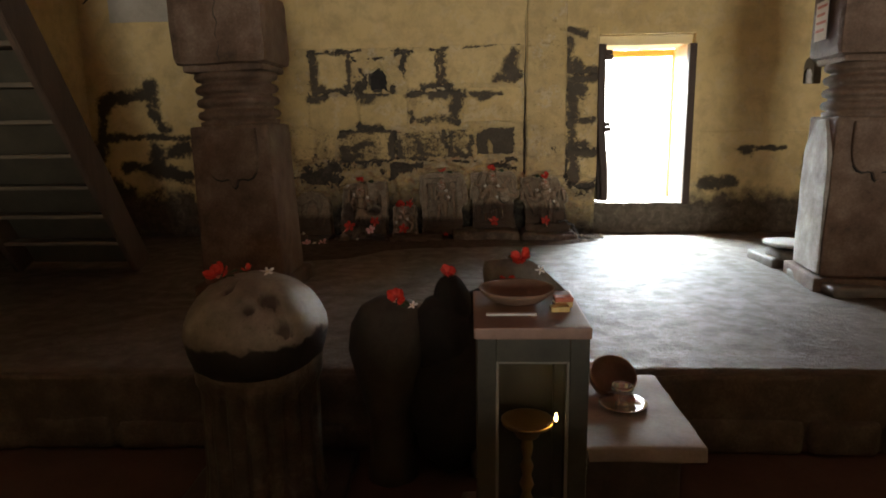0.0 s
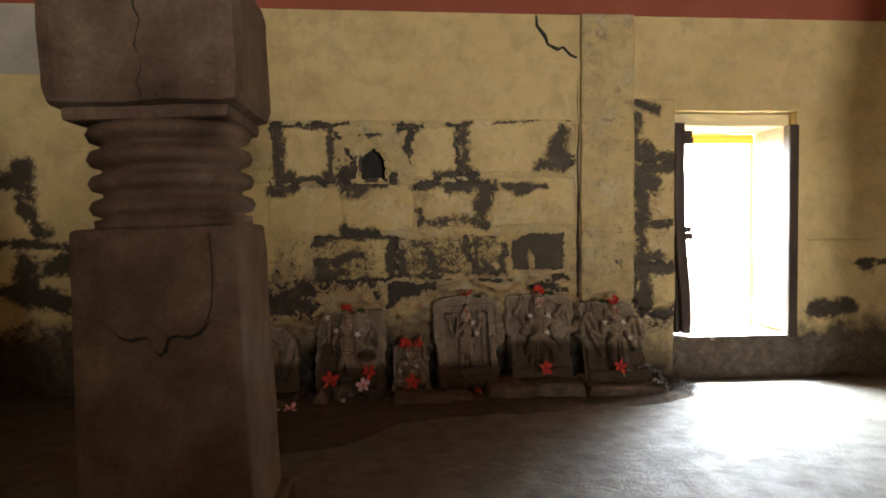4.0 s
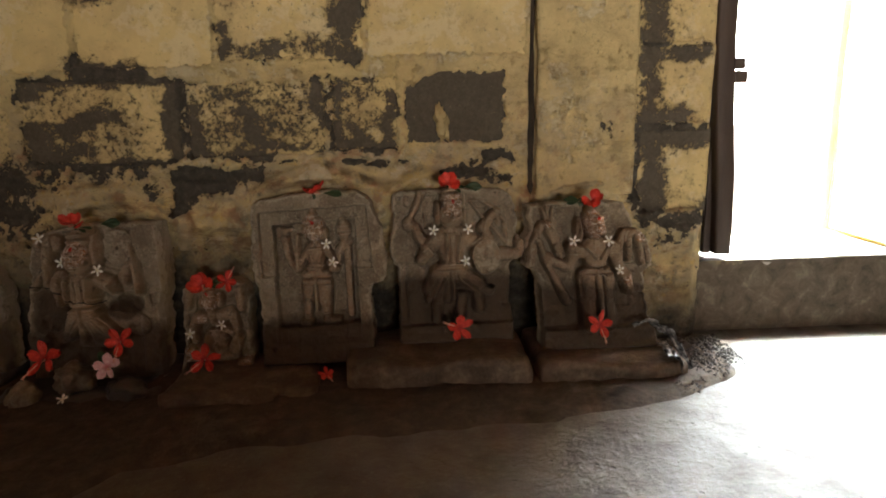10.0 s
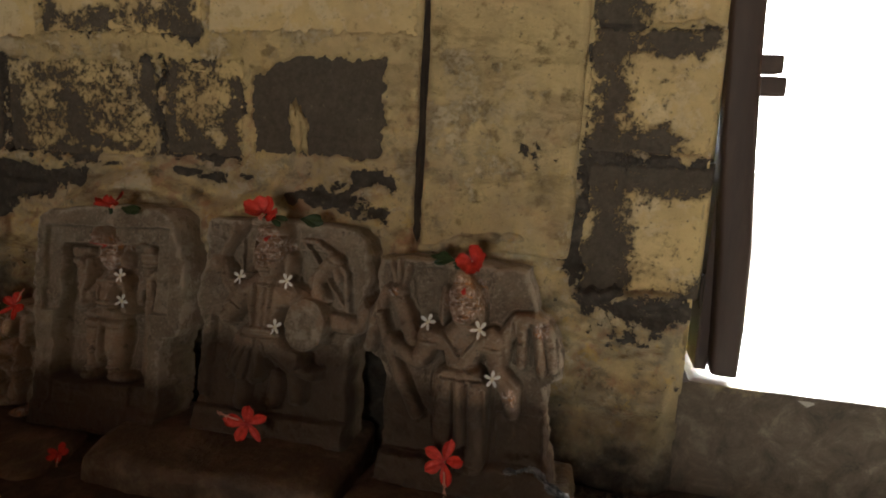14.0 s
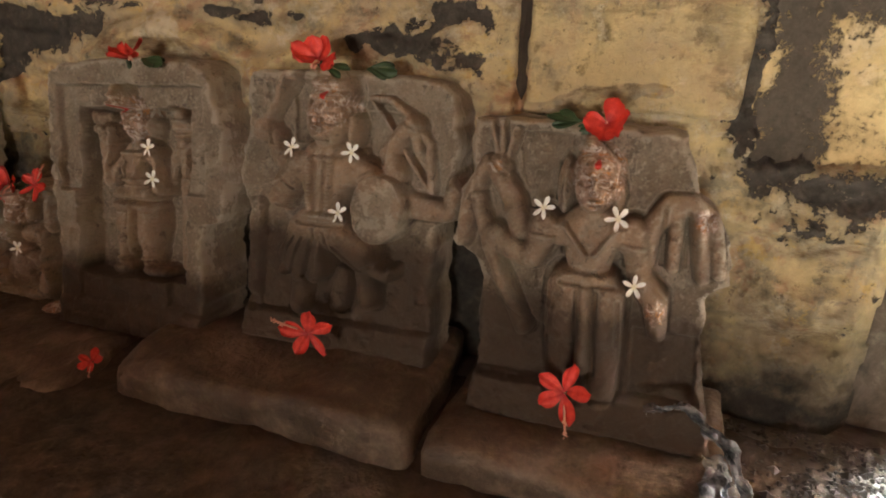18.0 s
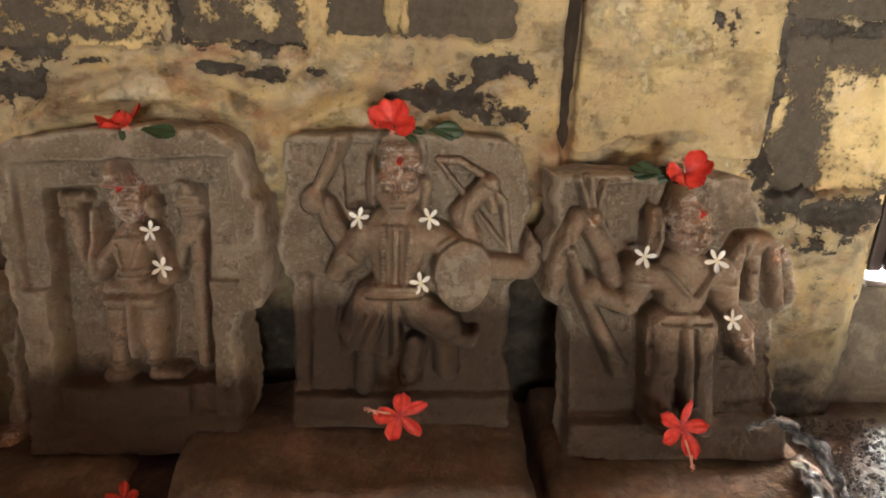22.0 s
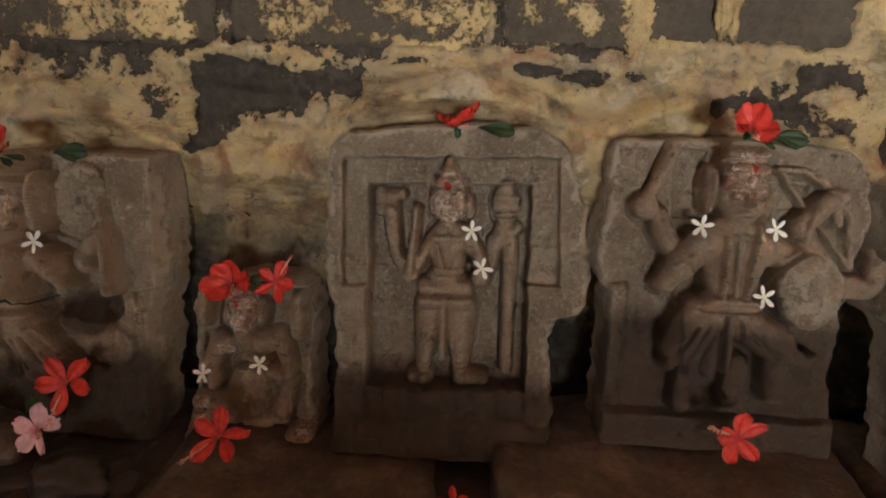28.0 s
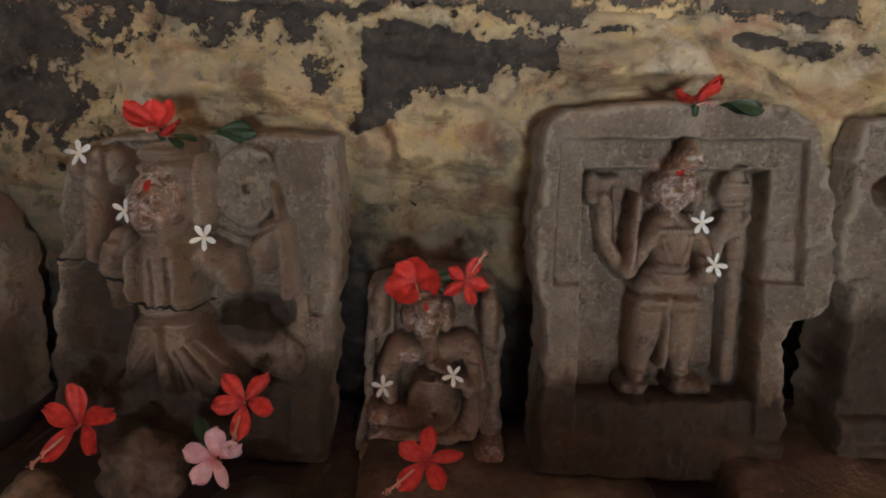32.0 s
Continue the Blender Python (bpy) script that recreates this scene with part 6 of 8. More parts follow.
# squat elephant-headed figure, a small slab
slab_b = Relief(-0.456, 0.411, 6.382,
    left=[(0, -0.153), (0.048, -0.146), (0.112, -0.14), (0.204, -0.136), (0.293, -0.143), (0.354, -0.14)],
    right=[(0.019, 0.152), (0.071, 0.139), (0.174, 0.13), (0.242, 0.127), (0.309, 0.126), (0.367, 0.108)],
    top=[(0, 0.346), (0.13, 0.364), (0.478, 0.38), (0.826, 0.376), (1, 0.364)],
    plates=[(0.02, ((-0.151, 0.039), (0.148, 0.058), (0.153, 0.016), (-0.155, -0.003)))],
    sunk=[(0.016, ((-0.086, 0.352), (0.071, 0.361), (0.077, 0.262), (0.096, 0.063), (-0.113, 0.05), (-0.122, 0.249), (-0.082, 0.263)))],
    shapes=[(-0.023, 0.307, 0.029, 0.049, 0.062), (-0.023, 0.337, 0.025, 0.022, 0.066), (-0.056, 0.3, 0.014, 0.028, 0.04), (0.014, 0.307, 0.015, 0.03, 0.04), (-0.019, 0.275, -0.006, 0.223, 0.017, 0.014, 0.066), (-0.006, 0.223, 0.031, 0.206, 0.013, 0.01, 0.062), (-0.062, 0.241, -0.03, 0.239, 0.026, 0.023, 0.05), (0.018, 0.242, 0.056, 0.255, 0.026, 0.023, 0.046), (0.001, 0.141, 0.05, 0.056, 0.064), (-0.073, 0.238, -0.091, 0.199, 0.023, 0.02, 0.05), (-0.093, 0.199, -0.084, 0.149, 0.019, 0.018, 0.05), (0.063, 0.247, 0.081, 0.195, 0.02, 0.017, 0.046)] +
        [(0.081, 0.193, 0.064, 0.169, 0.016, 0.014, 0.052), (0.032, 0.192, 0.065, 0.181, 0.014, 0.015, 0.058), (-0.102, 0.109, -0.033, 0.102, 0.024, 0.026, 0.05), (-0.108, 0.078, -0.032, 0.078, 0.017, 0.02, 0.052), (0.084, 0.159, 0.063, 0.085, 0.022, 0.024, 0.046), (0.039, 0.078, -0.004, 0.073, 0.02, 0.017, 0.05), (-0.109, 0.34, -0.11, 0.285, 0.015, 0.016, 0.036), (-0.116, 0.314, 0.017, 0.022, 0.034), (0.095, 0.341, 0.098, 0.271, 0.018, 0.016, 0.038), (0.097, 0.314, 0.021, 0.024, 0.036), (-0.122, 0.037, -0.052, 0.041, 0.015, 0.015, 0.034), (0.095, 0.051, 0.133, 0.053, 0.014, 0.014, 0.034)],
    details=[(-0.039, 0.315, -0.033, 0.315, 0.006, -0.0100), (-0.01, 0.317, -0.003, 0.317, 0.006, -0.0100), (-0.043, 0.338, -0.003, 0.341, 0.005, 0.0080), (-0.039, 0.351, -0.008, 0.353, 0.004, -0.0060), (-0.024, 0.263, -0.011, 0.264, 0.003, -0.0060), (-0.019, 0.247, -0.004, 0.249, 0.003, -0.0060), (-0.013, 0.231, 0.001, 0.234, 0.003, -0.0060), (-0.032, 0.188, 0.032, 0.192, 0.005, 0.0090), (0.001, 0.13, 0.002, 0.129, 0.006, -0.0090), (-0.088, 0.216, -0.063, 0.206, 0.004, 0.0070), (0.06, 0.225, 0.084, 0.221, 0.004, 0.0070), (-0.101, 0.089, -0.032, 0.089, 0.004, -0.0080)] +
        [(-0.123, 0.054, 0.137, 0.07, 0.004, -0.0080)] +
        beads(-0.045, 0.218, 0.022, 0.187, 8, 0.0053),
    seed=41, face=(-0.024, 0.316), dabs=[(-0.104, 0.108, 0.03), (-0.1, 0.075, 0.03), (-0.079, 0.04, 0.045), (0.119, 0.052, 0.035), (-0.051, 0.229, 0.03)])
slab_b.build("carved_stele", "small dark carved stele of a seated elephant-headed figure", thick=0.12, nu=170, nv=200)

# dancing figure, its slab cracked across
slab_a = Relief(-0.905, 0.441, 6.318,
    left=[(0, -0.24), (0.042, -0.25), (0.172, -0.261), (0.278, -0.255), (0.362, -0.248), (0.444, -0.241), (0.535, -0.226), (0.582, -0.193)],
    right=[(0.029, 0.251), (0.16, 0.25), (0.289, 0.255), (0.347, 0.265), (0.434, 0.26), (0.524, 0.252), (0.613, 0.242)],
    top=[(0, 0.575), (0.114, 0.592), (0.342, 0.602), (0.685, 0.613), (1, 0.615)],
    plates=[(0.012, ((0.147, 0.611), (0.244, 0.615), (0.265, 0.347), (0.247, 0.288), (0.251, 0.029), (0.185, 0.025), (0.18, 0.284), (0.165, 0.448), (0.15, 0.518)))],
    sunk=[(0.014, ((-0.139, 0.58), (-0.072, 0.584), (-0.081, 0.504), (-0.093, 0.412), (-0.132, 0.41))), (0.012, ((0.21, 0.328), (0.26, 0.339), (0.257, 0.289), (0.216, 0.286))), (0.016, ((-0.108, 0.287), (-0.08, 0.284), (-0.08, 0.183), (-0.108, 0.16)))],
    shapes=[(-0.027, 0.479, 0.049, 0.063, 0.101), (-0.021, 0.548, 0.045, 0.033, 0.086), (-0.014, 0.582, 0.035, 0.029, 0.075), (0.03, 0.507, 0.018, 0.061, 0.060), (-0.074, 0.464, 0.012, 0.033, 0.055), (-0.025, 0.42, -0.025, 0.4, 0.03, 0.036, 0.055), (-0.061, 0.38, 0.022, 0.385, 0.03, 0.03, 0.075), (-0.022, 0.385, -0.021, 0.311, 0.056, 0.046, 0.081), (-0.021, 0.311, -0.018, 0.279, 0.044, 0.042, 0.075), (-0.057, 0.398, -0.053, 0.322, 0.015, 0.013, 0.094), (0.02, 0.398, 0.023, 0.327, 0.017, 0.013, 0.094), (-0.104, 0.41, -0.113, 0.369, 0.026, 0.024, 0.068)] +
        [(-0.115, 0.359, -0.107, 0.304, 0.018, 0.015, 0.055), (0.042, 0.394, 0.078, 0.37, 0.026, 0.024, 0.073), (0.082, 0.376, 0.092, 0.347, 0.02, 0.016, 0.062), (0.082, 0.378, 0.026, 0.026, 0.065), (-0.152, 0.511, -0.156, 0.446, 0.019, 0.017, 0.047), (-0.156, 0.446, -0.153, 0.382, 0.017, 0.017, 0.047), (-0.163, 0.433, -0.216, 0.366, 0.011, 0.012, 0.034), (-0.14, 0.538, 0.035, 0.033, 0.044), (-0.177, 0.536, 0.016, 0.019, 0.052), (0.137, 0.404, 0.155, 0.446, 0.024, 0.019, 0.060), (0.139, 0.395, 0.022, 0.026, 0.060), (0.172, 0.452, 0.185, 0.337, 0.012, 0.013, 0.052)] +
        [(0.149, 0.519, 0.165, 0.451, 0.008, 0.01, 0.034), (-0.038, 0.262, 0.01, 0.265, 0.034, 0.034, 0.078), (-0.046, 0.251, -0.07, 0.193, 0.034, 0.026, 0.073), (-0.066, 0.188, -0.094, 0.166, 0.018, 0.012, 0.062), (0.002, 0.249, 0.074, 0.181, 0.04, 0.03, 0.075), (0.017, 0.24, 0.046, 0.166, 0.034, 0.028, 0.070), (-0.018, 0.238, -0.007, 0.167, 0.026, 0.026, 0.073), (-0.016, 0.279, -0.012, 0.222, 0.009, 0.009, 0.091), (0.068, 0.201, 0.106, 0.174, 0.022, 0.014, 0.060), (-0.027, 0.153, 0.054, 0.148, 0.018, 0.016, 0.052), (0.093, 0.244, 0.174, 0.208, 0.05, 0.04, 0.016)],
    details=[(-0.043, 0.48, -0.058, 0.477, 0.011, -0.0120), (-0.044, 0.479, -0.056, 0.477, 0.005, 0.0083), (-0.039, 0.494, -0.062, 0.49, 0.006, 0.0090), (-0.018, 0.481, -0.002, 0.48, 0.011, -0.0120), (-0.017, 0.481, -0.005, 0.48, 0.005, 0.0083), (-0.022, 0.495, 0.001, 0.494, 0.006, 0.0090), (-0.03, 0.489, -0.03, 0.461, 0.007, 0.0135), (-0.036, 0.46, -0.025, 0.461, 0.007, 0.0105), (-0.043, 0.443, -0.017, 0.444, 0.005, 0.0090), (-0.044, 0.437, -0.015, 0.439, 0.003, -0.0090), (-0.04, 0.432, -0.02, 0.434, 0.005, 0.0075), (-0.068, 0.535, 0.02, 0.542, 0.007, 0.0100)] +
        [(-0.064, 0.549, 0.018, 0.556, 0.005, -0.0090), (-0.058, 0.563, 0.017, 0.571, 0.006, 0.0090), (-0.046, 0.583, 0.012, 0.59, 0.004, -0.0070), (-0.03, 0.389, -0.023, 0.314, 0.005, -0.0080), (-0.005, 0.391, 0.001, 0.316, 0.005, -0.0080), (-0.067, 0.291, 0.023, 0.294, 0.006, -0.0100), (-0.067, 0.276, 0.032, 0.282, 0.006, 0.0100), (-0.038, 0.236, -0.066, 0.188, 0.004, -0.0090), (-0.028, 0.227, -0.043, 0.174, 0.004, -0.0090), (0.007, 0.234, 0.038, 0.173, 0.004, -0.0090), (0.022, 0.24, 0.069, 0.191, 0.004, -0.0090), (0.037, 0.246, 0.092, 0.198, 0.004, -0.0090)] +
        [(-0.006, 0.228, 0.008, 0.166, 0.004, -0.0090), (0.122, 0.3, 0.152, 0.299, 0.042, -0.0340), (0.072, 0.288, 0.112, 0.295, 0.022, -0.0240), (0.165, 0.453, 0.109, 0.423, 0.005, -0.0070), (0.109, 0.423, 0.041, 0.444, 0.005, -0.0060), (0.099, 0.514, 0.101, 0.51, 0.007, -0.0120), (-0.143, 0.531, -0.128, 0.546, 0.016, -0.0060), (-0.179, 0.228, -0.144, 0.225, 0.03, -0.0140)] +
        beads(-0.057, 0.398, -0.053, 0.322, 9, 0.0109) +
        beads(0.02, 0.398, 0.023, 0.327, 9, 0.0109) +
        beads(0.031, 0.556, 0.041, 0.463, 7, 0.0107),
    discs=[(0.099, 0.516, 0.059, 0.074, 0.016)], seed=53, oil_shade=0.20, dark_spots=[(0.11, 0.275, 0.055, 0.045), (-0.17, 0.25, 0.06, 0.09)], face=(-0.028, 0.494), ash=0.7)
slab_a.build("carved_stele", "grey-brown cracked stele of a dancing figure with a lotus")
crack_on_slab = []
for k in range(61):
    u = -0.222 + 0.266 * k / 60
    v = float(np.interp(u, (-0.222, -0.149, -0.079, -0.019, 0.044), (0.368, 0.366, 0.326, 0.309, 0.303))) + 0.004 * math.sin(k * 0.55) + 0.002 * math.sin(k * 1.9)
    h = float(slab_a.height(u, v)) + 0.0005
    crack_on_slab.append(Vector((slab_a.xc + u, slab_a.yb + v * math.sin(LEAN) - h * math.cos(LEAN), slab_a.zb + v * math.cos(LEAN) + h * math.sin(LEAN))))
structure(finish("slab_crack", tube(crack_on_slab, [0.0022 + 0.0012 * math.sin(k * 0.8) for k in range(61)], 6), SOOT), "dark crack across the carved slab", "crack")

# rounded hollow slab at the dark end of the row
slab_z = Relief(-1.49, 0.46, 6.36,
    left=[(0, -0.20), (0.3, -0.21), (0.48, -0.17)], right=[(0, 0.22), (0.3, 0.2), (0.48, 0.15)],
    top=[(0, 0.40), (0.2, 0.47), (0.5, 0.49), (0.8, 0.46), (1, 0.38)],
    shapes=[(0.0, 0.25, 0.06, 0.10, 0.02), (0.1, 0.1, 0.16, 0.36, 0.03, 0.03, 0.02)],
    sunk=[(0.03, ((-0.13, 0.07), (0.10, 0.07), (0.10, 0.33), (0.0, 0.40), (-0.13, 0.33)))], seed=61, oil_shade=0.20)
slab_z.build("carved_stele", "worn dark slab with a rounded hollow, beside the cracked stele", nu=80, nv=90)


# ---- mortar bed round the slabs and in the joints of the blocks ----
def mortar_bed():
    x0, x1, z0, z1, cell = -1.95, 1.64, 0.36, 2.47, 0.0072
    nx, nz = int((x1 - x0) / cell), int((z1 - z0) / cell)
    x, z = np.meshgrid(np.linspace(x0, x1, nx), np.linspace(z0, z1, nz))
    low = np.clip((1.36 - z) / 0.12, 0, 1)
    h = 0.010 + 0.006 * value_noise(x, z, 7, 21) + 0.006 * value_noise(x, z, 30, 5) + 0.004 * value_noise(x, z, 75, 6)
    h += low * (0.004 + 0.018 * value_noise(x, z, 5, 3) + 0.016 * value_noise(x, z, 13, 4) + 0.034 * value_noise(x + 0.08 * value_noise(x, z, 6, 70), z * 5 + 0.3 * value_noise(x, z, 8, 71), 4.5, 7) + 0.014 * value_noise(x, z * 3, 16, 8) + 0.008 * value_noise(x, z, 60, 9))
    # thick arched rims pressed over the slabs
    for xc, zt, hw in ((-0.905, 1.05, 0.27), (-0.03, 1.14, 0.27), (0.5, 1.145, 0.27), (1.09, 1.08, 0.25)):
        d = np.hypot((x - xc) / (hw + 0.05), (z - (zt - 0.14)) / 0.19) + 0.10 * value_noise(x, z, 9, 31)
        h += 0.034 * np.exp(-((d - 0.98) / 0.15) ** 2) * (z > zt - 0.16)
    h += 0.05 * np.clip((0.62 - z) / 0.2, 0, 1) * (x > 1.3)
    bare = 0.05 + 0.25 * np.clip(value_noise(x, z, 6, 40) - 0.12, 0, 1) * 4 * low
    for cx, cz, rx, rz, w in ((-1.42, 1.07, 0.20, 0.07, 0.9), (0.10, 1.245, 0.06, 0.012, 0.8), (0.56, 1.195, 0.09, 0.022, 0.8), (1.24, 1.33, 0.05, 0.035, 0.7),
                              (0.32, 1.24, 0.03, 0.012, 0.7), (-0.95, 1.245, 0.10, 0.02, 0.7), (-0.20, 1.25, 0.08, 0.012, 0.6), (1.33, 1.13, 0.05, 0.12, 0.7), (1.46, 0.90, 0.10, 0.06, 0.50), (-1.1, 1.2, 0.05, 0.03, 0.6)):
        d = np.hypot((x - cx) / rx, (z - cz) / rz) + 0.7 * value_noise(x, z, 26, 43) + 0.5 * value_noise(x, z, 80, 44)
        bare = np.maximum(bare, w * np.clip(1.75 - d, 0, 1))
    # bare wedge of stone between two slabs: a straight top, a slanting foot
    wedge = np.minimum(np.minimum(1.215 - z, x + 0.63), (z - 1.055) - 0.62 * (x + 0.60)) + 0.035 * value_noise(x, z, 20, 12) + 0.03 * value_noise(x, z, 70, 13)
    bare = np.maximum(bare, np.clip(0.5 + wedge / 0.02, 0, 1) * 0.95)
    bare = np.maximum(bare, 0.95 * stain_field(x, z))
    h -= 0.016 * np.clip(bare * 2 - 0.6, 0, 1)
    for xc, zc, ru, rz, step in ((-0.905, 0.86, 0.40, 0.31, 0.010), (-0.03, 0.93, 0.42, 0.30, 0.012), (0.5, 0.94, 0.40, 0.27, 0.010)):
        d = np.hypot((x - xc) / ru, (z - zc) / rz) + 0.12 * value_noise(x, z, 7, 81) + 0.05 * value_noise(x, z, 30, 82)
        h += step * np.clip((1.0 - d) / 0.03, 0, 1) * low
    h = np.maximum(h, 0.004)
    # the mortar laps raggedly over the edges of the blocks and leaves their faces open
    ragged = 0.014 * value_noise(x, z, 16, 51) + 0.018 * value_noise(x, z, 48, 52) + 0.014 * value_noise(x, z, 120, 53)
    inside = np.full_like(x, 9.0)
    for pts in OPEN_FACES:
        inside = np.minimum(inside, -inside_polygon(x, z, pts))
    inside = inside + 0.006 + ragged
    keep = np.clip(inside / 0.008, 0, 1)
    h = h * keep - 0.012 * (1 - keep)
    groove = np.clip(1 - np.abs(x - 0.858 - 0.006 * value_noise(z, z * 0, 9, 60)) / 0.015, 0, 1) * (z > 1.02)
    h -= 0.035 * groove
    edge = np.clip(np.minimum(z1 - z, np.minimum(x - x0, x1 - x)) / 0.05 + 0.4 * value_noise(x, z, 20, 61), 0, 1)
    h = h * edge + 0.003 - 0.02 * (edge <= 0)
    worn = np.clip(0.12 + 0.95 * np.clip((1.62 - z) / 0.36, 0, 1) + 0.5 * value_noise(x, z, 4, 62), 0, 1)
    verts = np.stack([x, WALL_Y - h, z], -1).reshape(-1, 3)
    solid = inside > -0.03
    faces = [(j * nx + i, j * nx + i + 1, (j + 1) * nx + i + 1, (j + 1) * nx + i) for j in range(nz - 1) for i in range(nx - 1) if solid[j, i]]
    me = bpy.data.meshes.new("wall_mortar")
    me.from_pydata(verts.tolist(), [], faces)
    # where the low gaps between slabs take painted shade and soot
    dark_foot = np.clip((1.34 - x) / 0.12 + 0.3 * value_noise(x, z, 8, 63), 0, 1)
    for key, values in (("bare", bare), ("worn", worn), ("dark_foot", dark_foot)):
        me.attributes.new(key, "FLOAT", "POINT").data.foreach_set("value", values.ravel())
    me.materials.append(BED)
    me.shade_smooth()
    return new("wall_mortar", me)


structure(mortar_bed(), "lumpy yellow-washed mortar between blocks and round carved slabs", "plaster")

# ---- plinth stones in front of the slabs ----
def plinth(x0, x1, y0, y1, z1, seed, label, mat=None, z0=None):
    ob = finish("plinth_stone", rough_box(x0, x1, y0, y1, FLOOR_Z - 0.02 if z0 is None else z0, z1, 0.03, 0.026, 0.03, seed), mat or PEDSTONE, smooth=True)
    return tagged(ob, label, "stone block", "plinth stones")


plinth(0.80, 1.375, 6.10, 6.54, 0.50, 3.1, "dark rough plinth stone, its end wet and shiny")
plinth(0.06, 0.775, 6.11, 6.54, 0.525, 5.3, "brown rough plinth stone under the warrior stele")
plinth(-0.60, -0.04, 6.04, 6.54, 0.462, 7.7, "long brown plinth stone, worn at the top")
plinth(-1.22, -0.62, 6.14, 6.54, 0.445, 9.2, "dark oiled plinth stone under the cracked stele", DARKSTONE)
plinth(-1.85, -1.26, 6.05, 6.54, 0.465, 12.2, "dark oiled plinth stone by the hollow slab", DARKSTONE)


def earth_bank():
    """Dark packed earth and mortar that runs out from the plinths to the floor in a curved edge."""
    nx, ny = 170, 40
    bm = bmesh.new()
    rows = []
    xs, ys = (-2.0, -1.4, -0.9, -0.58, -0.3, 0.13, 0.8, 1.265, 1.6, 1.74), (5.05, 5.05, 5.18, 5.58, 5.70, 5.76, 5.80, 5.92, 6.105, 6.42)
    for i in range(nx + 1):
        x = -2.0 + 3.74 * i / nx
        front = float(np.interp(x, xs, ys)) + 0.03 * noise.noise(Vector((x * 6, 0, 0))) + 0.012 * noise.noise(Vector((x * 22, 4, 0)))
        row = []
        for j in range(ny + 1):
            f = j / ny
            y = front + (6.45 - front) * f
            lump = 0.016 * noise.noise(Vector((x * 7, y * 7, 1))) + 0.008 * noise.noise(Vector((x * 24, y * 24, 5)))
            row.append(bm.verts.new((x, y, FLOOR_Z - 0.012 + (0.03 * min(1, f * 8) + min(1, f * 3) * lump) * max(0.0, min(1.0, (1.66 - x) / 0.14)))))
        rows.append(row)
    for a, b in zip(rows, rows[1:]):
        for j in range(ny):
            bm.faces.new((a[j], b[j], b[j + 1], a[j + 1]))
    return finish("packed_earth", bm, SOIL)


tagged(earth_bank(), "dark packed earth sloping out from the plinth stones", "earth", kind="stuff")
ragged_crack(-0.673, -0.629, 0.907, WALL_Y - 0.022, 0.005, 3)
ragged_crack(-0.543, -0.516, 0.909, WALL_Y - 0.022, 0.004, 4)


# ---- flowers ----
def petal_material(name, a, b, throat):
    m, n, l, bs = material(name, 0.55)
    v = coords(n, l, "Object")
    veins = noise_node(n, l, v, 90, 4, 0.6)
    bs.inputs["Subsurface Weight"].default_value = 0.0
    colour = ramp(n, l, veins, [(0.35, a), (0.65, b)])
    sep = n.new("ShaderNodeSeparateXYZ")
    l.new(n.new("ShaderNodeTexCoord").outputs["Generated"], sep.inputs[0])
    colour = mix(n, l, ramp(n, l, sep.outputs[0], [(0.05, grey(0.8)), (0.35, grey(0.0))]), colour, throat)
    l.new(colour, bs.inputs["Base Color"])
    bump(n, l, bs, veins, 0.3, 0.002)
    return m


RED_PETAL = petal_material("red_petal", (0.55, 0.022, 0.014), (0.72, 0.06, 0.035), (0.30, 0.005, 0.01))
PINK_PETAL = petal_material("pink_petal", (0.80, 0.42, 0.46), (0.90, 0.62, 0.64), (0.62, 0.12, 0.13))
WHITE_PETAL = petal_material("white_petal", (0.78, 0.78, 0.72), (0.88, 0.87, 0.82), (0.80, 0.72, 0.45))
LEAF_GREEN = simple("dark_leaf", [(0.3, (0.015, 0.035, 0.012)), (0.7, (0.04, 0.075, 0.025))], 40, 0.5, 0.3, 0.002)
PISTIL = simple("pistil", [(0.3, (0.72, 0.30, 0.22)), (0.7, (0.82, 0.48, 0.36))], 60, 0.6)


def petal(length, width, curl, twist, ruffle, seed, base_width=0.25):
    """One petal along +x, thick enough to have two faces."""
    bm = bmesh.new()
    nu, nv = 9, 7
    grid = []
    for i in range(nu):
        s = i / (nu - 1)
        half = width * 0.5 * (base_width + (1 - base_width) * math.sin(min(1.0, s * 1.08) ** 1.1 * math.pi * 0.72)) * (1 if s < 0.85 else math.sqrt(max(0.05, 1 - ((s - 0.85) / 0.17) ** 2)))
        row = []
        for j in range(nv):
            t = j / (nv - 1) * 2 - 1
            z = curl * s * s * length + ruffle * s * math.sin(t * 5 + seed) * length * 0.5 + twist * t * half * s - 0.12 * half * (1 - t * t)
            row.append(bm.verts.new((s * length * (1 - 0.06 * t * t), t * half, z)))
        grid.append(row)
    for a, b in zip(grid, grid[1:]):
        for j in range(nv - 1):
            bm.faces.new((a[j], b[j], b[j + 1], a[j + 1]))
    return bm


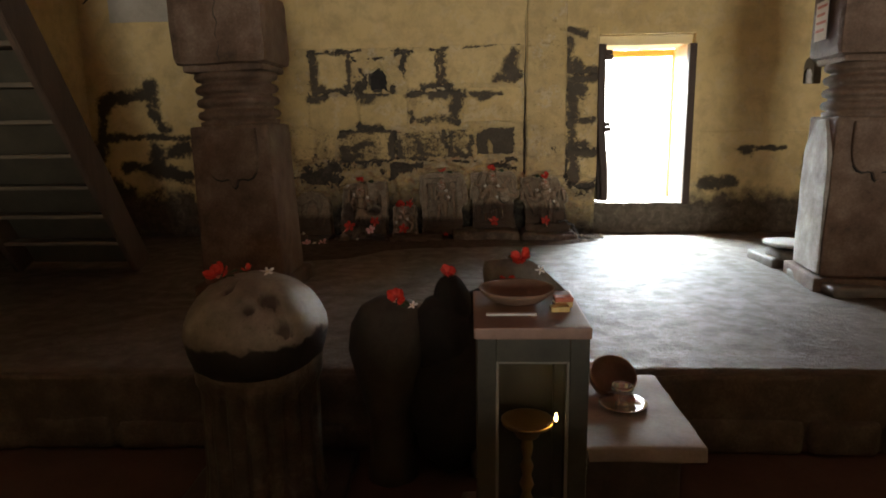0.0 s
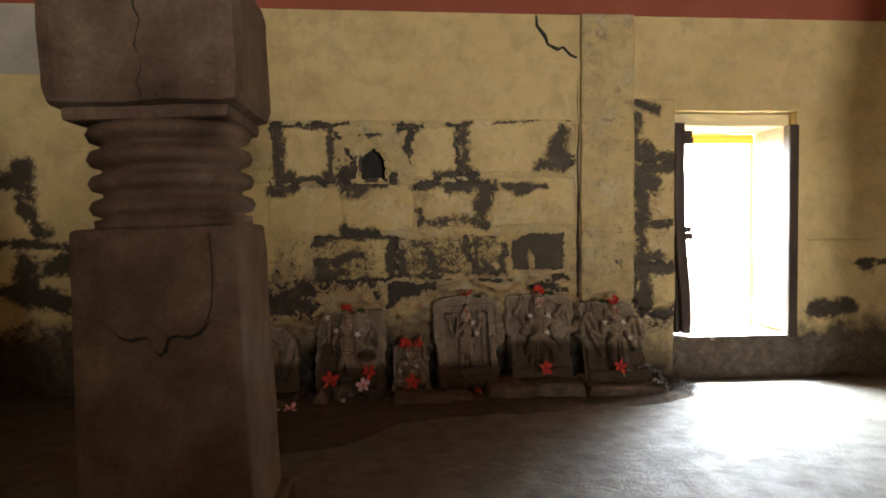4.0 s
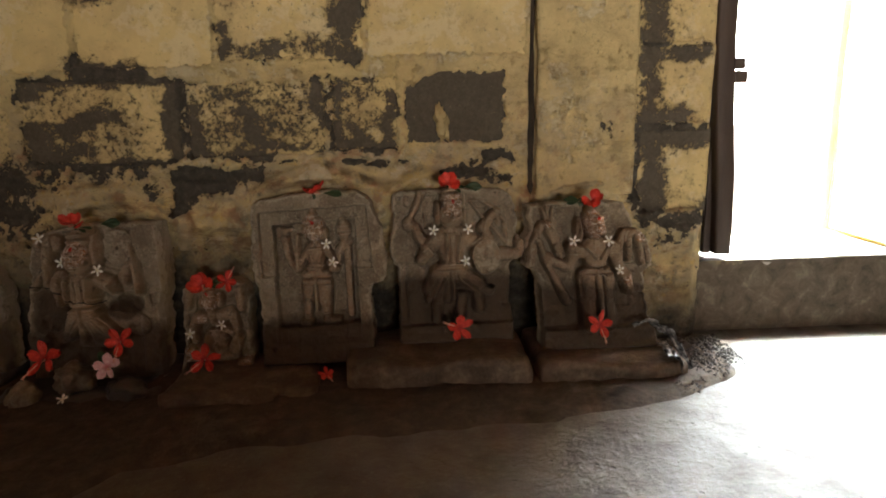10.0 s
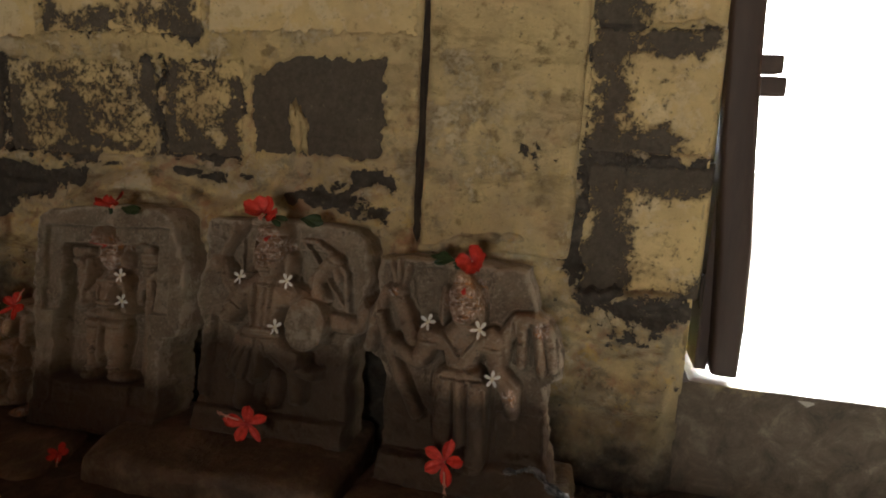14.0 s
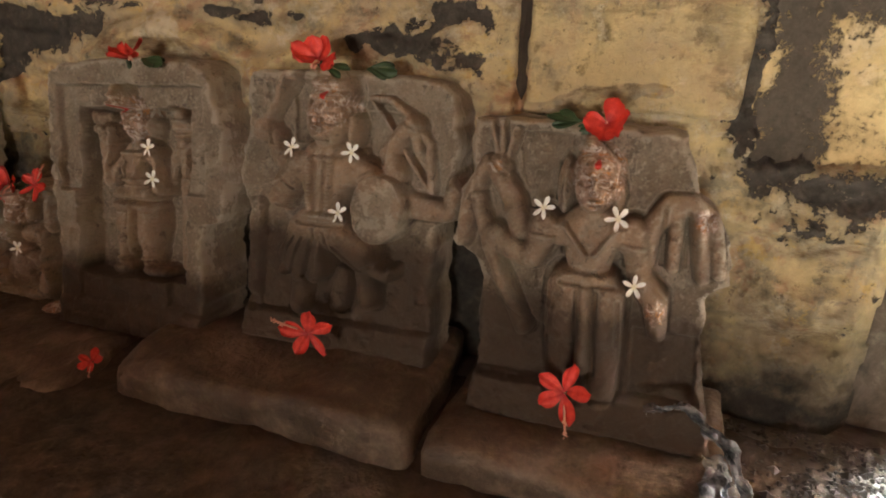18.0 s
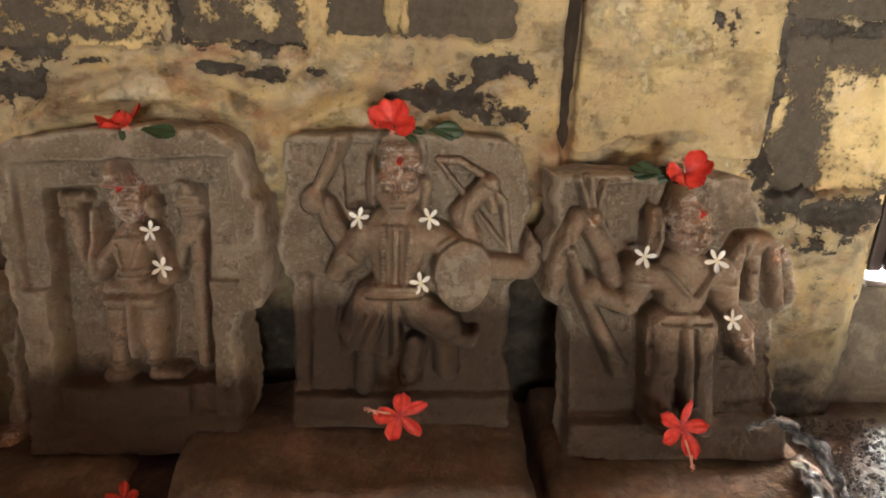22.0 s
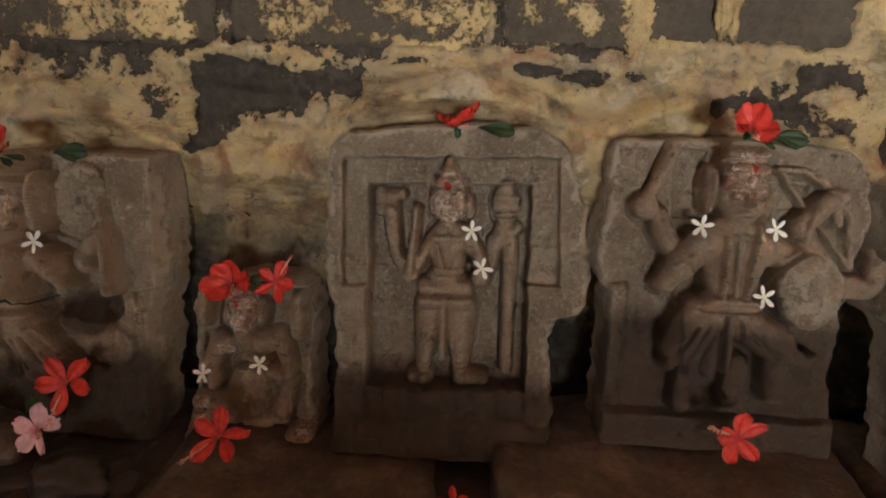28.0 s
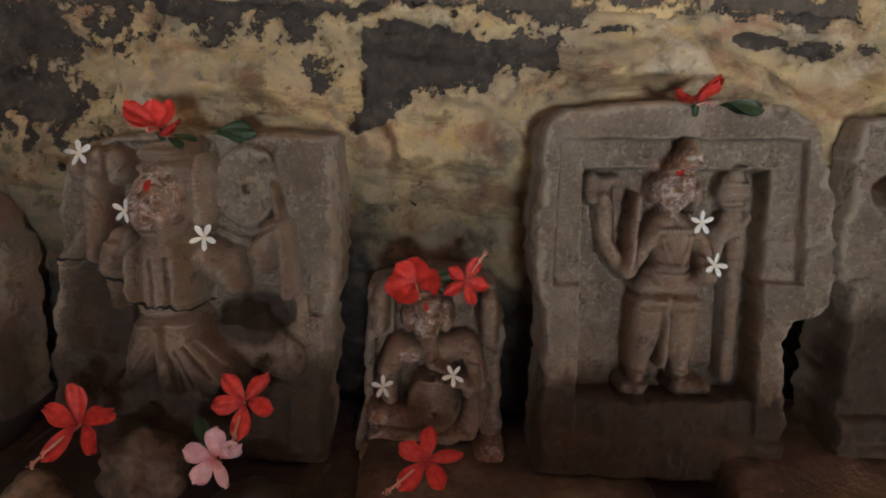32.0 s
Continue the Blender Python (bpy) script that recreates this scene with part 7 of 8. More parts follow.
def hibiscus(mat, size, droop, seed, label, leaves=(), lying=0.0, pistil_way=(0.1, -0.95, 0.45), broad=0.78):
    """Five ruffled petals, a long pistil; leaves are (turn, length) pairs; lying squeezes the petals towards one side."""
    ob = base("hibiscus_flower")
    rng = random.Random(seed)
    for k in range(5):
        bm = petal(size * rng.uniform(0.90, 1.10), size * broad * rng.uniform(0.90, 1.10), droop + rng.uniform(-0.15, 0.25), rng.uniform(-0.45, 0.45), 0.20, seed + k, 0.13)
        p = part("petal", bm, mat, ob, smooth=True)
        turn = 72 * k + rng.uniform(-11, 11)
        p.matrix_basis = pose(0, 0, 0.004 * k, rng.uniform(-14, 14), rng.uniform(-18, 8) - lying * 30, turn * (1 - 0.35 * lying))
    way = Vector(pistil_way)
    bend = [tuple(way * size * 0.23 * k + Vector((0, 0, size * 0.10 * math.sin(k * 0.5)))) for k in range(7)]
    pistil = part("pistil", tube(bend, [0.0026, 0.0024, 0.0022, 0.0022, 0.002, 0.002, 0.0018], 6), PISTIL, ob, "pale pink pistil with dusty tip", smooth=True)
    tip = bmesh.new()
    for k in range(16):
        at = Vector(bend[4]).lerp(Vector(bend[6]), rng.random()) + Vector((rng.uniform(-1, 1), rng.uniform(-1, 1), rng.uniform(-1, 1))) * 0.0042
        bmesh.ops.create_icosphere(tip, subdivisions=1, radius=0.0019, matrix=Matrix.Translation(at))
    part("anther", tip, PISTIL, pistil, smooth=True)
    part("calyx", lathe([(0.004, -0.022), (0.007, -0.012), (0.006, 0.0), (0.003, 0.003)], 8), LEAF_GREEN, ob, "green calyx", smooth=True)
    for turn, long in leaves:
        lf = part("leaf", petal(long, long * 0.45, -0.15, 0.4, 0.12, seed + turn, 0.1), LEAF_GREEN, ob, "dark green leaf", smooth=True)
        lf.matrix_basis = pose(0.3 * size * math.cos(math.radians(turn)), 0.3 * size * math.sin(math.radians(turn)), -0.008, rng.uniform(-25, 25), 4, turn)
    return tagged(ob, label, "flower", "hibiscus offerings")


def pinwheel(seed, label):
    ob = base("white_flower")
    rng = random.Random(seed)
    for k in range(5):
        p = part("petal", petal(0.0222, 0.0085, 0.05, 0.5, 0.04, seed, 0.3), WHITE_PETAL, ob, smooth=True)
        p.matrix_basis = pose(0, 0, 0.0005 * k, 0, rng.uniform(-10, 4), 72 * k + rng.uniform(-8, 8))
    part("tube", tube([(0, 0, -0.012), (0, 0, 0.001)], [0.0015, 0.0026], 6), WHITE_PETAL, ob, smooth=True)
    return tagged(ob, label, "flower", "white flower offerings")


def facing(at, way, spin, size=1.0):
    return Matrix.Translation(at) @ Vector(way).normalized().to_track_quat("Z", "Y").to_matrix().to_4x4() @ pose(0, 0, 0, 0, 0, spin) @ Matrix.Diagonal((size, size, size, 1))


def put(ob, m):
    ob.matrix_world = m
    return ob


OUT = (0, -1, 0.25)
white_label = "small white five-petalled flower laid on the carved stone"
first_white = put(pinwheel(1, white_label), facing(slab_c.place(0.035, 0.474, 0.006), OUT, 20))
for slab, u, v, spin in ((slab_c, 0.060, 0.402, 70), (slab_d, -0.093, 0.456, 10), (slab_d, 0.044, 0.458, 45), (slab_d, 0.029, 0.332, 30), (slab_e, -0.130, 0.440, 5), (slab_e, 0.004, 0.437, 50), (slab_e, 0.046, 0.321, 15),
                         (slab_a, -0.167, 0.556, 30), (slab_a, -0.104, 0.462, 10), (slab_a, 0.051, 0.430, 60), (slab_b, -0.096, 0.176, 25), (slab_b, 0.032, 0.212, 50)):
    copy_thing(first_white, facing(slab.place(u, v, 0.006), (random.uniform(-0.3, 0.3), -1, random.uniform(0.1, 0.5)), spin, random.uniform(0.95, 1.1)))
for at, spin in (((-0.95, 6.12, 0.452), 20), ((-1.62, 6.16, 0.50), 35), ((-1.56, 6.04, 0.455), 80)):
    copy_thing(first_white, facing(at, (0, -0.7, 1), spin, 1.05))

red_label = "red hibiscus flower laid as an offering"
hib_open = put(hibiscus(RED_PETAL, 0.054, 0.05, 3, red_label, broad=0.56), facing((1.055, 6.195, 0.625), (0.0, -1, 0.25), 5))
hib_top = put(hibiscus(RED_PETAL, 0.046, 0.35, 8, "ruffled red hibiscus with dark leaves on a carved slab", ((5, 0.042), (-20, 0.034)), 0.5, (0.1, -0.4, 0.3)), facing(slab_d.place(-0.03, 0.632, 0.012), (-0.1, -0.8, 0.65), 0, 1.12))
put(hibiscus(RED_PETAL, 0.044, 0.2, 14, "half-closed red hibiscus with dark leaves lying flat", ((0, 0.060), (14, 0.048)), 0.3, (-0.4, -0.2, 0.1)), facing(slab_c.place(-0.005, 0.672, -0.004), (-0.1, -0.12, 1.0), 160, 1.05))
hib_pink = put(hibiscus(PINK_PETAL, 0.046, 0.0, 5, "pink five-petalled flower lying on dark stone", ((100, 0.05),), 0.0, (0.1, -0.2, 0.3), 0.58), facing((-0.812, 6.200, 0.535), (0.1, -1, 0.55), 25, 1.2))
# open blossoms low down before the slabs: where the pistil points is the spin
for at, way, spin, size in (((0.508, 6.235, 0.620), (0.2, -1, 0.25), -120, 1.05), ((-0.462, 6.225, 0.540), (-0.1, -1, 0.35), -55, 1.1), ((-1.04, 6.225, 0.570), (-0.3, -1, 0.4), -40, 1.25), ((-0.773, 6.245, 0.620), (0.15, -1, 0.3), -20, 1.05)):
    copy_thing(hib_open, facing(at, way, spin, size))
# blossoms on the upper edges
for kind, at, way, spin, size in ((hib_top, slab_e.place(-0.04, 0.598, 0.006), (0.05, -0.85, 0.5), 185, 0.95), (hib_top, slab_a.place(-0.02, 0.600, 0.0), (-0.2, -0.5, 0.85), 8, 0.98),
                                  (hib_top, slab_b.place(-0.045, 0.368, 0.03), (-0.3, -1, 0.4), 20, 1.12), (hib_open, slab_b.place(0.045, 0.378, 0.025), (0.2, -1, 0.5), 140, 0.85)):
    copy_thing(kind, facing(at, way, spin, size))
for at, spin in (((-1.455, 5.955, 0.437), 20), ((-1.285, 5.975, 0.434), 130)):
    copy_thing(hib_pink, facing(at, (0.1, -0.6, 0.9), spin, 0.95))


def leaf_sprig(at, way, spin, size):
    """A few dark leaves laid beside a blossom."""
    ob = base("leaf_sprig")
    for k, (turn, long) in enumerate(((-6, 0.075), (14, 0.060), (-24, 0.050))):
        lf = part("leaf", petal(long, long * 0.42, -0.10, 0.35, 0.12, k * 3 + spin, 0.1), LEAF_GREEN, ob, smooth=True)
        lf.matrix_basis = pose(0.004 * k, 0, 0.003 * k, 12 - 14 * k, -6 + 5 * k, turn)
    put(ob, facing(at, way, spin, size))
    return tagged(ob, "dark green leaves laid on a carved slab", "leaf", "leaves on the slabs")


leaf_sprig(slab_d.place(0.04, 0.630, 0.010), (0, -0.7, 0.7), 2, 0.95)
leaf_sprig(slab_e.place(-0.085, 0.600, 0.010), (0, -0.8, 0.6), 178, 0.9)
leaf_sprig(slab_c.place(0.035, 0.676, 0.006), (0, -0.35, 0.95), -4, 0.95)
leaf_sprig(slab_a.place(0.04, 0.606, 0.010), (0, -0.7, 0.7), 8, 0.95)
figure_bm = lathe([(0.035, 0.0), (0.04, 0.02), (0.03, 0.06), (0.036, 0.10), (0.02, 0.15), (0.005, 0.17)], 20, wobble=0.1)
niche_stone = tagged(finish("niche_stone", figure_bm, WHITEWASH), "small pale worn stone standing in the niche", "stone")
niche_stone.matrix_world = pose(3.89, WALL_Y + 0.07, 2.015)
copy_thing(first_white, facing((-1.378, 5.965, 0.437), (0.0, -0.6, 0.9), 25, 1.3))
copy_thing(first_white, facing((-1.585, 6.34, 0.478), (0.1, -0.5, 0.9), 70, 1.3))
copy_thing(hib_open, facing((-0.003, 6.14, 0.49), (0.1, -0.6, 0.7), 20, 0.6))


# ---- offerings before the raised floor ----
def dome_material():
    """Grey handled stone, black with oil below a wavy line."""
    m, n, l, b = material("oiled_dome_stone", 0.45)
    v = coords(n, l, "World")
    mid, fine = noise_node(n, l, v, 9, 8, 0.68), noise_node(n, l, v, 70, 6, 0.75)
    colour = ramp(n, l, mid, [(0.3, (0.125, 0.108, 0.082)), (0.5, (0.21, 0.182, 0.14)), (0.7, (0.29, 0.25, 0.20))])
    colour = mix(n, l, ramp(n, l, fine, [(0.56, grey(0.0)), (0.68, grey(0.6))]), colour, (0.07, 0.05, 0.035))
    z = n.new("ShaderNodeSeparateXYZ")
    l.new(v, z.inputs[0])
    # the shade in the pits is deepened in the colour
    pit = n.new("ShaderNodeAttribute")
    pit.attribute_name = "pit"
    colour = mix(n, l, ramp(n, l, pit.outputs["Fac"], [(0.25, grey(0.0)), (0.7, grey(0.85))]), colour, (0.045, 0.032, 0.022))
    line = maths(n, l, "ADD", z.outputs[2], maths(n, l, "MULTIPLY", noise_node(n, l, v, 4.5, 4, 0.6), -0.22))
    colour = mix(n, l, ramp(n, l, line, [(0.685, grey(1.0)), (0.70, grey(0.0))]), colour, (0.022, 0.018, 0.014))
    l.new(colour, b.inputs["Base Color"])
    bump(n, l, b, maths(n, l, "ADD", mid, scaled(n, l, fine, 0.4)), 0.6, 0.012)
    return m


DOMESTONE = dome_material()
DRUMSTONE = simple("dark_drum_stone", [(0.32, (0.035, 0.028, 0.021)), (0.5, (0.075, 0.06, 0.045)), (0.66, (0.15, 0.13, 0.105))], 9.0, 0.42, 1.0, 0.022)


def lingam():
    ob = base("stone_lingam", -0.66, 1.95, 0.0)
    drum = bmesh.new()
    prof = [(0.285, 0.0), (0.275, 0.03), (0.258, 0.08), (0.252, 0.2), (0.25, 0.4), (0.25, 0.56), (0.268, 0.60), (0.272, 0.70)]
    lathe(prof, 144, drum)
    for v in drum.verts:
        r, a = math.hypot(v.co.x, v.co.y), math.atan2(v.co.y, v.co.x)
        k = 1 - 0.10 * abs(math.sin(a * 9)) ** 6 * (1 if 0.05 < v.co.z < 0.58 else 0) + 0.02 * noise.noise(v.co * 6)
        v.co.x, v.co.y = v.co.x * k, v.co.y * k
    part("fluted_drum", drum, DRUMSTONE, ob, "dark brown fluted stone drum", smooth=True)
    dome = lathe([(0.27, 0.66), (0.288, 0.72), (0.298, 0.77), (0.302, 0.80), (0.297, 0.84), (0.275, 0.89), (0.255, 0.92), (0.23, 0.95), (0.19, 0.985), (0.15, 1.005), (0.09, 1.03), (0.05, 1.037), (0.01, 1.04)], 96, wobble=0.04, seed=3)
    bmesh.ops.subdivide_edges(dome, edges=dome.edges[:], cuts=1, use_grid_fill=True)
    pits = dome.verts.layers.float.new("pit")
    for v in dome.verts:
        at = v.co.copy()
        for px, py, pz, pr in ((0.125, -0.175, 0.985, 0.034), (0.05, -0.23, 0.955, 0.020), (-0.06, -0.14, 1.010, 0.020), (0.19, -0.225, 0.87, 0.026), (0.24, -0.10, 0.96, 0.016)):
            d = (at - Vector((px, py, pz))).length / pr * (1 + 0.5 * noise.noise(at * 60))
            v[pits] = max(v[pits], min(1.0, 1.7 - d))
            v.co *= 1 - 0.03 * max(0.0, min(1.0, 1.6 - d))
        v.co += v.co.normalized() * 0.006 * noise.noise(v.co * 14)
    part("dome", dome, DOMESTONE, ob, "pale worn stone dome with pits", smooth=True)
    foot = rough_box(-0.36, 0.36, -0.30, 0.36, 0.0, 0.05, 0.1, 0.02, 0.02, 5)
    part("foot", foot, DARKSTONE, ob, smooth=True)
    return tagged(ob, "dark stone lingam with a pale dome, flowers on top", "lingam")


lingam()
pebble = bmesh.new()
bmesh.ops.create_icosphere(pebble, subdivisions=4, radius=1.0)
for v in pebble.verts:
    k = 1 + 0.3 * noise.noise(v.co * 1.5) + 0.12 * noise.noise(v.co * 4)
    v.co = Vector((-0.448 + 0.075 * k * v.co.x, 2.508 + 0.07 * k * v.co.y, 0.075 + 0.09 * k * v.co.z))
tagged(finish("small_stone", pebble, GREYSTONE), "small grey wet stone on the lower floor", "stone")
copy_thing(hib_top, facing((-0.79, 1.93, 1.035), (-0.5, -0.6, 0.6), 40, 1.15))
copy_thing(hib_top, facing((-0.70, 1.98, 1.045), (0.3, -0.2, 1), 150, 0.5))
copy_thing(first_white, facing((-0.60, 1.95, 1.045), (0.2, -0.4, 1), 20, 1.5))


def turned_figure(name, at, profile, mat, label, wobble, category, squash=1.0):
    bm = lathe(profile, 40, wobble=wobble, seed=at[0] * 5)
    for v in bm.verts:
        v.co.y *= squash
    ob = finish(name, bm, mat)
    ob.matrix_world = pose(*at)
    return tagged(ob, label, category)


turned_figure("rounded_stone", (-0.12, 2.16, 0.0), [(0.12, 0.0), (0.10, 0.15), (0.11, 0.30), (0.155, 0.48), (0.178, 0.64), (0.17, 0.76), (0.13, 0.84), (0.06, 0.875), (0.01, 0.88)], simple("mossy_dark_stone", [(0.3, (0.028, 0.022, 0.017)), (0.7, (0.065, 0.055, 0.042))], 6, 0.9), "dark vase-shaped sacred stone with a flower", 0.13, "stone")
bull = bmesh.new()
for x, y, z, rx, ry, rz in ((0.17, 2.22, 0.42, 0.22, 0.24, 0.42), (0.13, 2.20, 0.66, 0.15, 0.2, 0.22), (0.18, 2.18, 0.86, 0.075, 0.1, 0.11), (0.30, 2.26, 0.84, 0.14, 0.10, 0.07)):
    bmesh.ops.create_icosphere(bull, subdivisions=4, radius=1.0, matrix=Matrix.Translation((x, y, z)) @ Matrix.Diagonal((rx, ry, rz, 1)))
for v in bull.verts:
    v.co += Vector((noise.noise(v.co * 6), noise.noise(v.co * 6 + Vector((9, 0, 0))), noise.noise(v.co * 6 + Vector((0, 9, 0))))) * 0.045
    v.co.z = max(v.co.z, 0.0)
BLACKSTONE = simple("black_oiled_stone", [(0.3, (0.008, 0.007, 0.007)), (0.7, (0.022, 0.018, 0.016))], 9.0, 0.92, 0.9, 0.015)
tagged(finish("stone_figure", bull, BLACKSTONE), "black oiled stone figure hung with red flowers", "statue")
hood = rough_box(-0.21, 0.24, -0.05, 0.05, 0.0, 0.355, 0.04, 0.012, 0.045, 8)
for v in hood.verts:
    if v.co.x > 0:
        v.co.z *= 1 - 0.55 * (v.co.x / 0.22) ** 1.3
move(hood, pose(0.53, 2.30, 0.66, -14, 0, 4))
tagged(finish("grey_stone", hood, GREYSTONE), "grey slanted stone with a dark oiled top and flowers", "stone")
tagged(finish("stone_block", rough_box(0.26, 0.76, 2.10, 2.40, 0.0, 0.70, 0.12, 0.012, 0.03, 4), DARKSTONE, smooth=True), "dark stone block before the raised floor", "stone block")
for at, way, size in (((-0.066, 2.07, 0.895), (-0.2, -0.8, 0.6), 0.95), ((0.155, 2.14, 0.985), (0.2, -0.7, 0.7), 0.95), ((0.498, 2.34, 1.010), (0.0, -0.7, 0.7), 1.15)):
    copy_thing(hib_top, facing(at, way, at[0] * 300, size))
copy_thing(hib_open, facing((0.436, 2.265, 0.902), (-0.1, -1, 0.5), 60, 1.05))
copy_thing(first_white, facing((0.0, 2.075, 0.862), (0, -0.6, 1), 10, 1.2))
copy_thing(first_white, facing((0.587, 2.315, 0.966), (0, -0.8, 0.6), 40, 1.2))


# ---- lamp case ----
GLASS, gln, gll, glb = material("case_glass", 0.03)
glb.inputs["Transmission Weight"].default_value, glb.inputs["IOR"].default_value = 1.0, 1.45
glb.inputs["Base Color"].default_value = (0.92, 0.94, 0.92, 1)
BRASS = simple("oiled_brass", [(0.3, (0.42, 0.25, 0.08)), (0.7, (0.70, 0.47, 0.17))], 12, 0.33, 0.2, 0.002, metallic=1.0)
CASEWOOD = simple("grey_green_case_paint", [(0.3, (0.018, 0.018, 0.012)), (0.7, (0.046, 0.044, 0.03))], 8, 0.6)
BEADWOOD = simple("grey_bead_paint", [(0.3, (0.13, 0.13, 0.11)), (0.7, (0.22, 0.215, 0.19))], 8, 0.6)
CLAY = simple("brown_clay", [(0.3, (0.13, 0.075, 0.048)), (0.7, (0.23, 0.145, 0.105))], 12, 0.75)
STEEL = simple("worn_steel", [(0.3, (0.50, 0.50, 0.50)), (0.7, (0.70, 0.70, 0.70))], 14, 0.25, 0.15, 0.001, metallic=1.0)
PINKTOP = simple("faded_pink_board", [(0.3, (0.17, 0.105, 0.08)), (0.7, (0.27, 0.175, 0.14))], 10, 0.6)


def lamp_case():
    x0, x1, y0, y1, z0, z1 = 0.275, 0.595, 1.06, 1.46, 0.30, 1.05
    ob = base("lamp_case", (x0 + x1) / 2, (y0 + y1) / 2, z0)
    hx, hy, h = (x1 - x0) / 2, (y1 - y0) / 2, z1 - z0
    part("floor_board", box(-hx, hx, -hy, hy, 0, 0.04, 0.004), CASEWOOD, ob)
    part("top_board", box(-hx - 0.008, hx + 0.004, -hy - 0.012, hy + 0.01, h, h + 0.035, 0.006), PINKTOP, ob, "faded pink painted top board")
    for sx in (-1, 1):
        for sy in (-1, 1):
            part("corner_post", box(sx * hx - (0.055 if sx > 0 else 0), sx * hx + (0 if sx > 0 else 0.055), sy * hy - (0.045 if sy > 0 else 0), sy * hy + (0 if sy > 0 else 0.045), 0.04, h, 0.004), CASEWOOD, ob)
        part("side_pane", box(sx * (hx - 0.02) - 0.0015, sx * (hx - 0.02) + 0.0015, -hy + 0.045, hy - 0.045, 0.04, h - 0.06), GLASS, ob, "clear glass pane")
        part("side_rail", box(sx * hx - (0.05 if sx > 0 else 0), sx * hx + (0 if sx > 0 else 0.05), -hy + 0.045, hy - 0.045, h - 0.06, h, 0.003), CASEWOOD, ob)
    for sy in (-1, 1):
        part("head_rail", box(-hx + 0.055, hx - 0.055, sy * hy - (0.04 if sy > 0 else 0), sy * hy + (0 if sy > 0 else 0.04), h - 0.07, h, 0.003), CASEWOOD, ob)
    part("front_pane", box(-hx + 0.055, hx - 0.055, -hy + 0.018, -hy + 0.021, 0.04, h - 0.07), GLASS, ob, "clear glass pane")
    part("back_board", box(-hx + 0.055, hx - 0.055, hy - 0.030, hy - 0.019, 0.04, h - 0.07), CASEWOOD, ob, "dark back board")
    for sx in (-1, 1):
        part("pane_bead", box(sx * (hx - 0.059) - 0.004, sx * (hx - 0.059) + 0.004, -hy + 0.006, -hy + 0.017, 0.04, h - 0.07, 0.002), BEADWOOD, ob, "thin grey glazing bead")
    part("pane_bead", box(-hx + 0.063, hx - 0.063, -hy + 0.006, -hy + 0.017, h - 0.078, h - 0.07, 0.002), BEADWOOD, ob, "thin grey glazing bead")
    part("pull_handle", tube([(hx, -0.08, 0.26), (hx + 0.022, -0.08, 0.27), (hx + 0.026, -0.08, 0.31), (hx + 0.022, -0.08, 0.35), (hx, -0.08, 0.36)], 0.005, 8), STEEL, ob, "bent steel handle", smooth=True)
    for p in ob.children:
        if "pane" in p.name and "panel" not in p.name:
            p.visible_shadow = False
    return tagged(ob, "grey-green wooden lamp case with glass panes", "lamp case")


lamp_case()
tagged(finish("stone_block", rough_box(0.22, 0.66, 1.0, 1.52, 0.0, 0.30, 0.1, 0.012, 0.02, 2), GREYSTONE, smooth=True), "grey stone block under the lamp case", "stone block")


def oil_lamp():
    ob = base("brass_oil_lamp", 0.44, 1.27, 0.34)
    part("stem", lathe([(0.055, 0.0), (0.06, 0.01), (0.03, 0.03), (0.014, 0.06), (0.022, 0.085), (0.013, 0.11), (0.024, 0.14), (0.014, 0.17), (0.022, 0.205), (0.012, 0.23), (0.02, 0.27), (0.014, 0.31), (0.018, 0.325)], 24), BRASS, ob, smooth=True)
    bowl = part("bowl", lathe([(0.016, 0.30), (0.036, 0.31), (0.046, 0.33), (0.058, 0.345), (0.082, 0.355), (0.086, 0.366), (0.078, 0.366), (0.05, 0.345), (0.01, 0.335)], 32), BRASS, ob, "wide brass oil bowl", smooth=True)
    flame_mat, fn, fl, fb = material("flame", 1.0)
    fb.inputs["Emission Color"].default_value, fb.inputs["Emission Strength"].default_value = (1.0, 0.62, 0.22, 1), 22
    part("wick", tube([(0.06, -0.02, 0.355), (0.085, -0.025, 0.372)], 0.003, 6), CLAY, bowl)
    part("flame", lathe([(0.001, 0.0), (0.006, 0.006), (0.007, 0.012), (0.004, 0.024), (0.0005, 0.034)], 12), flame_mat, ob, "small orange flame", smooth=True).matrix_basis = pose(0.088, -0.026, 0.37)
    return tagged(ob, "brass oil lamp burning inside the glass case", "oil lamp")


oil_lamp()
flame_light = bpy.data.lights.new("flame_light", "POINT")
flame_light.energy, flame_light.color, flame_light.shadow_soft_size = 0.4, (1.0, 0.6, 0.25), 0.004
new("flame_light", flame_light).matrix_world = pose(0.528, 1.236, 0.732)


def dish(name, at, profile, mat, label, category, rx=0):
    ob = finish(name, lathe(profile, 36), mat)
    ob.matrix_world = pose(*at, rx)
    return tagged(ob, label, category)


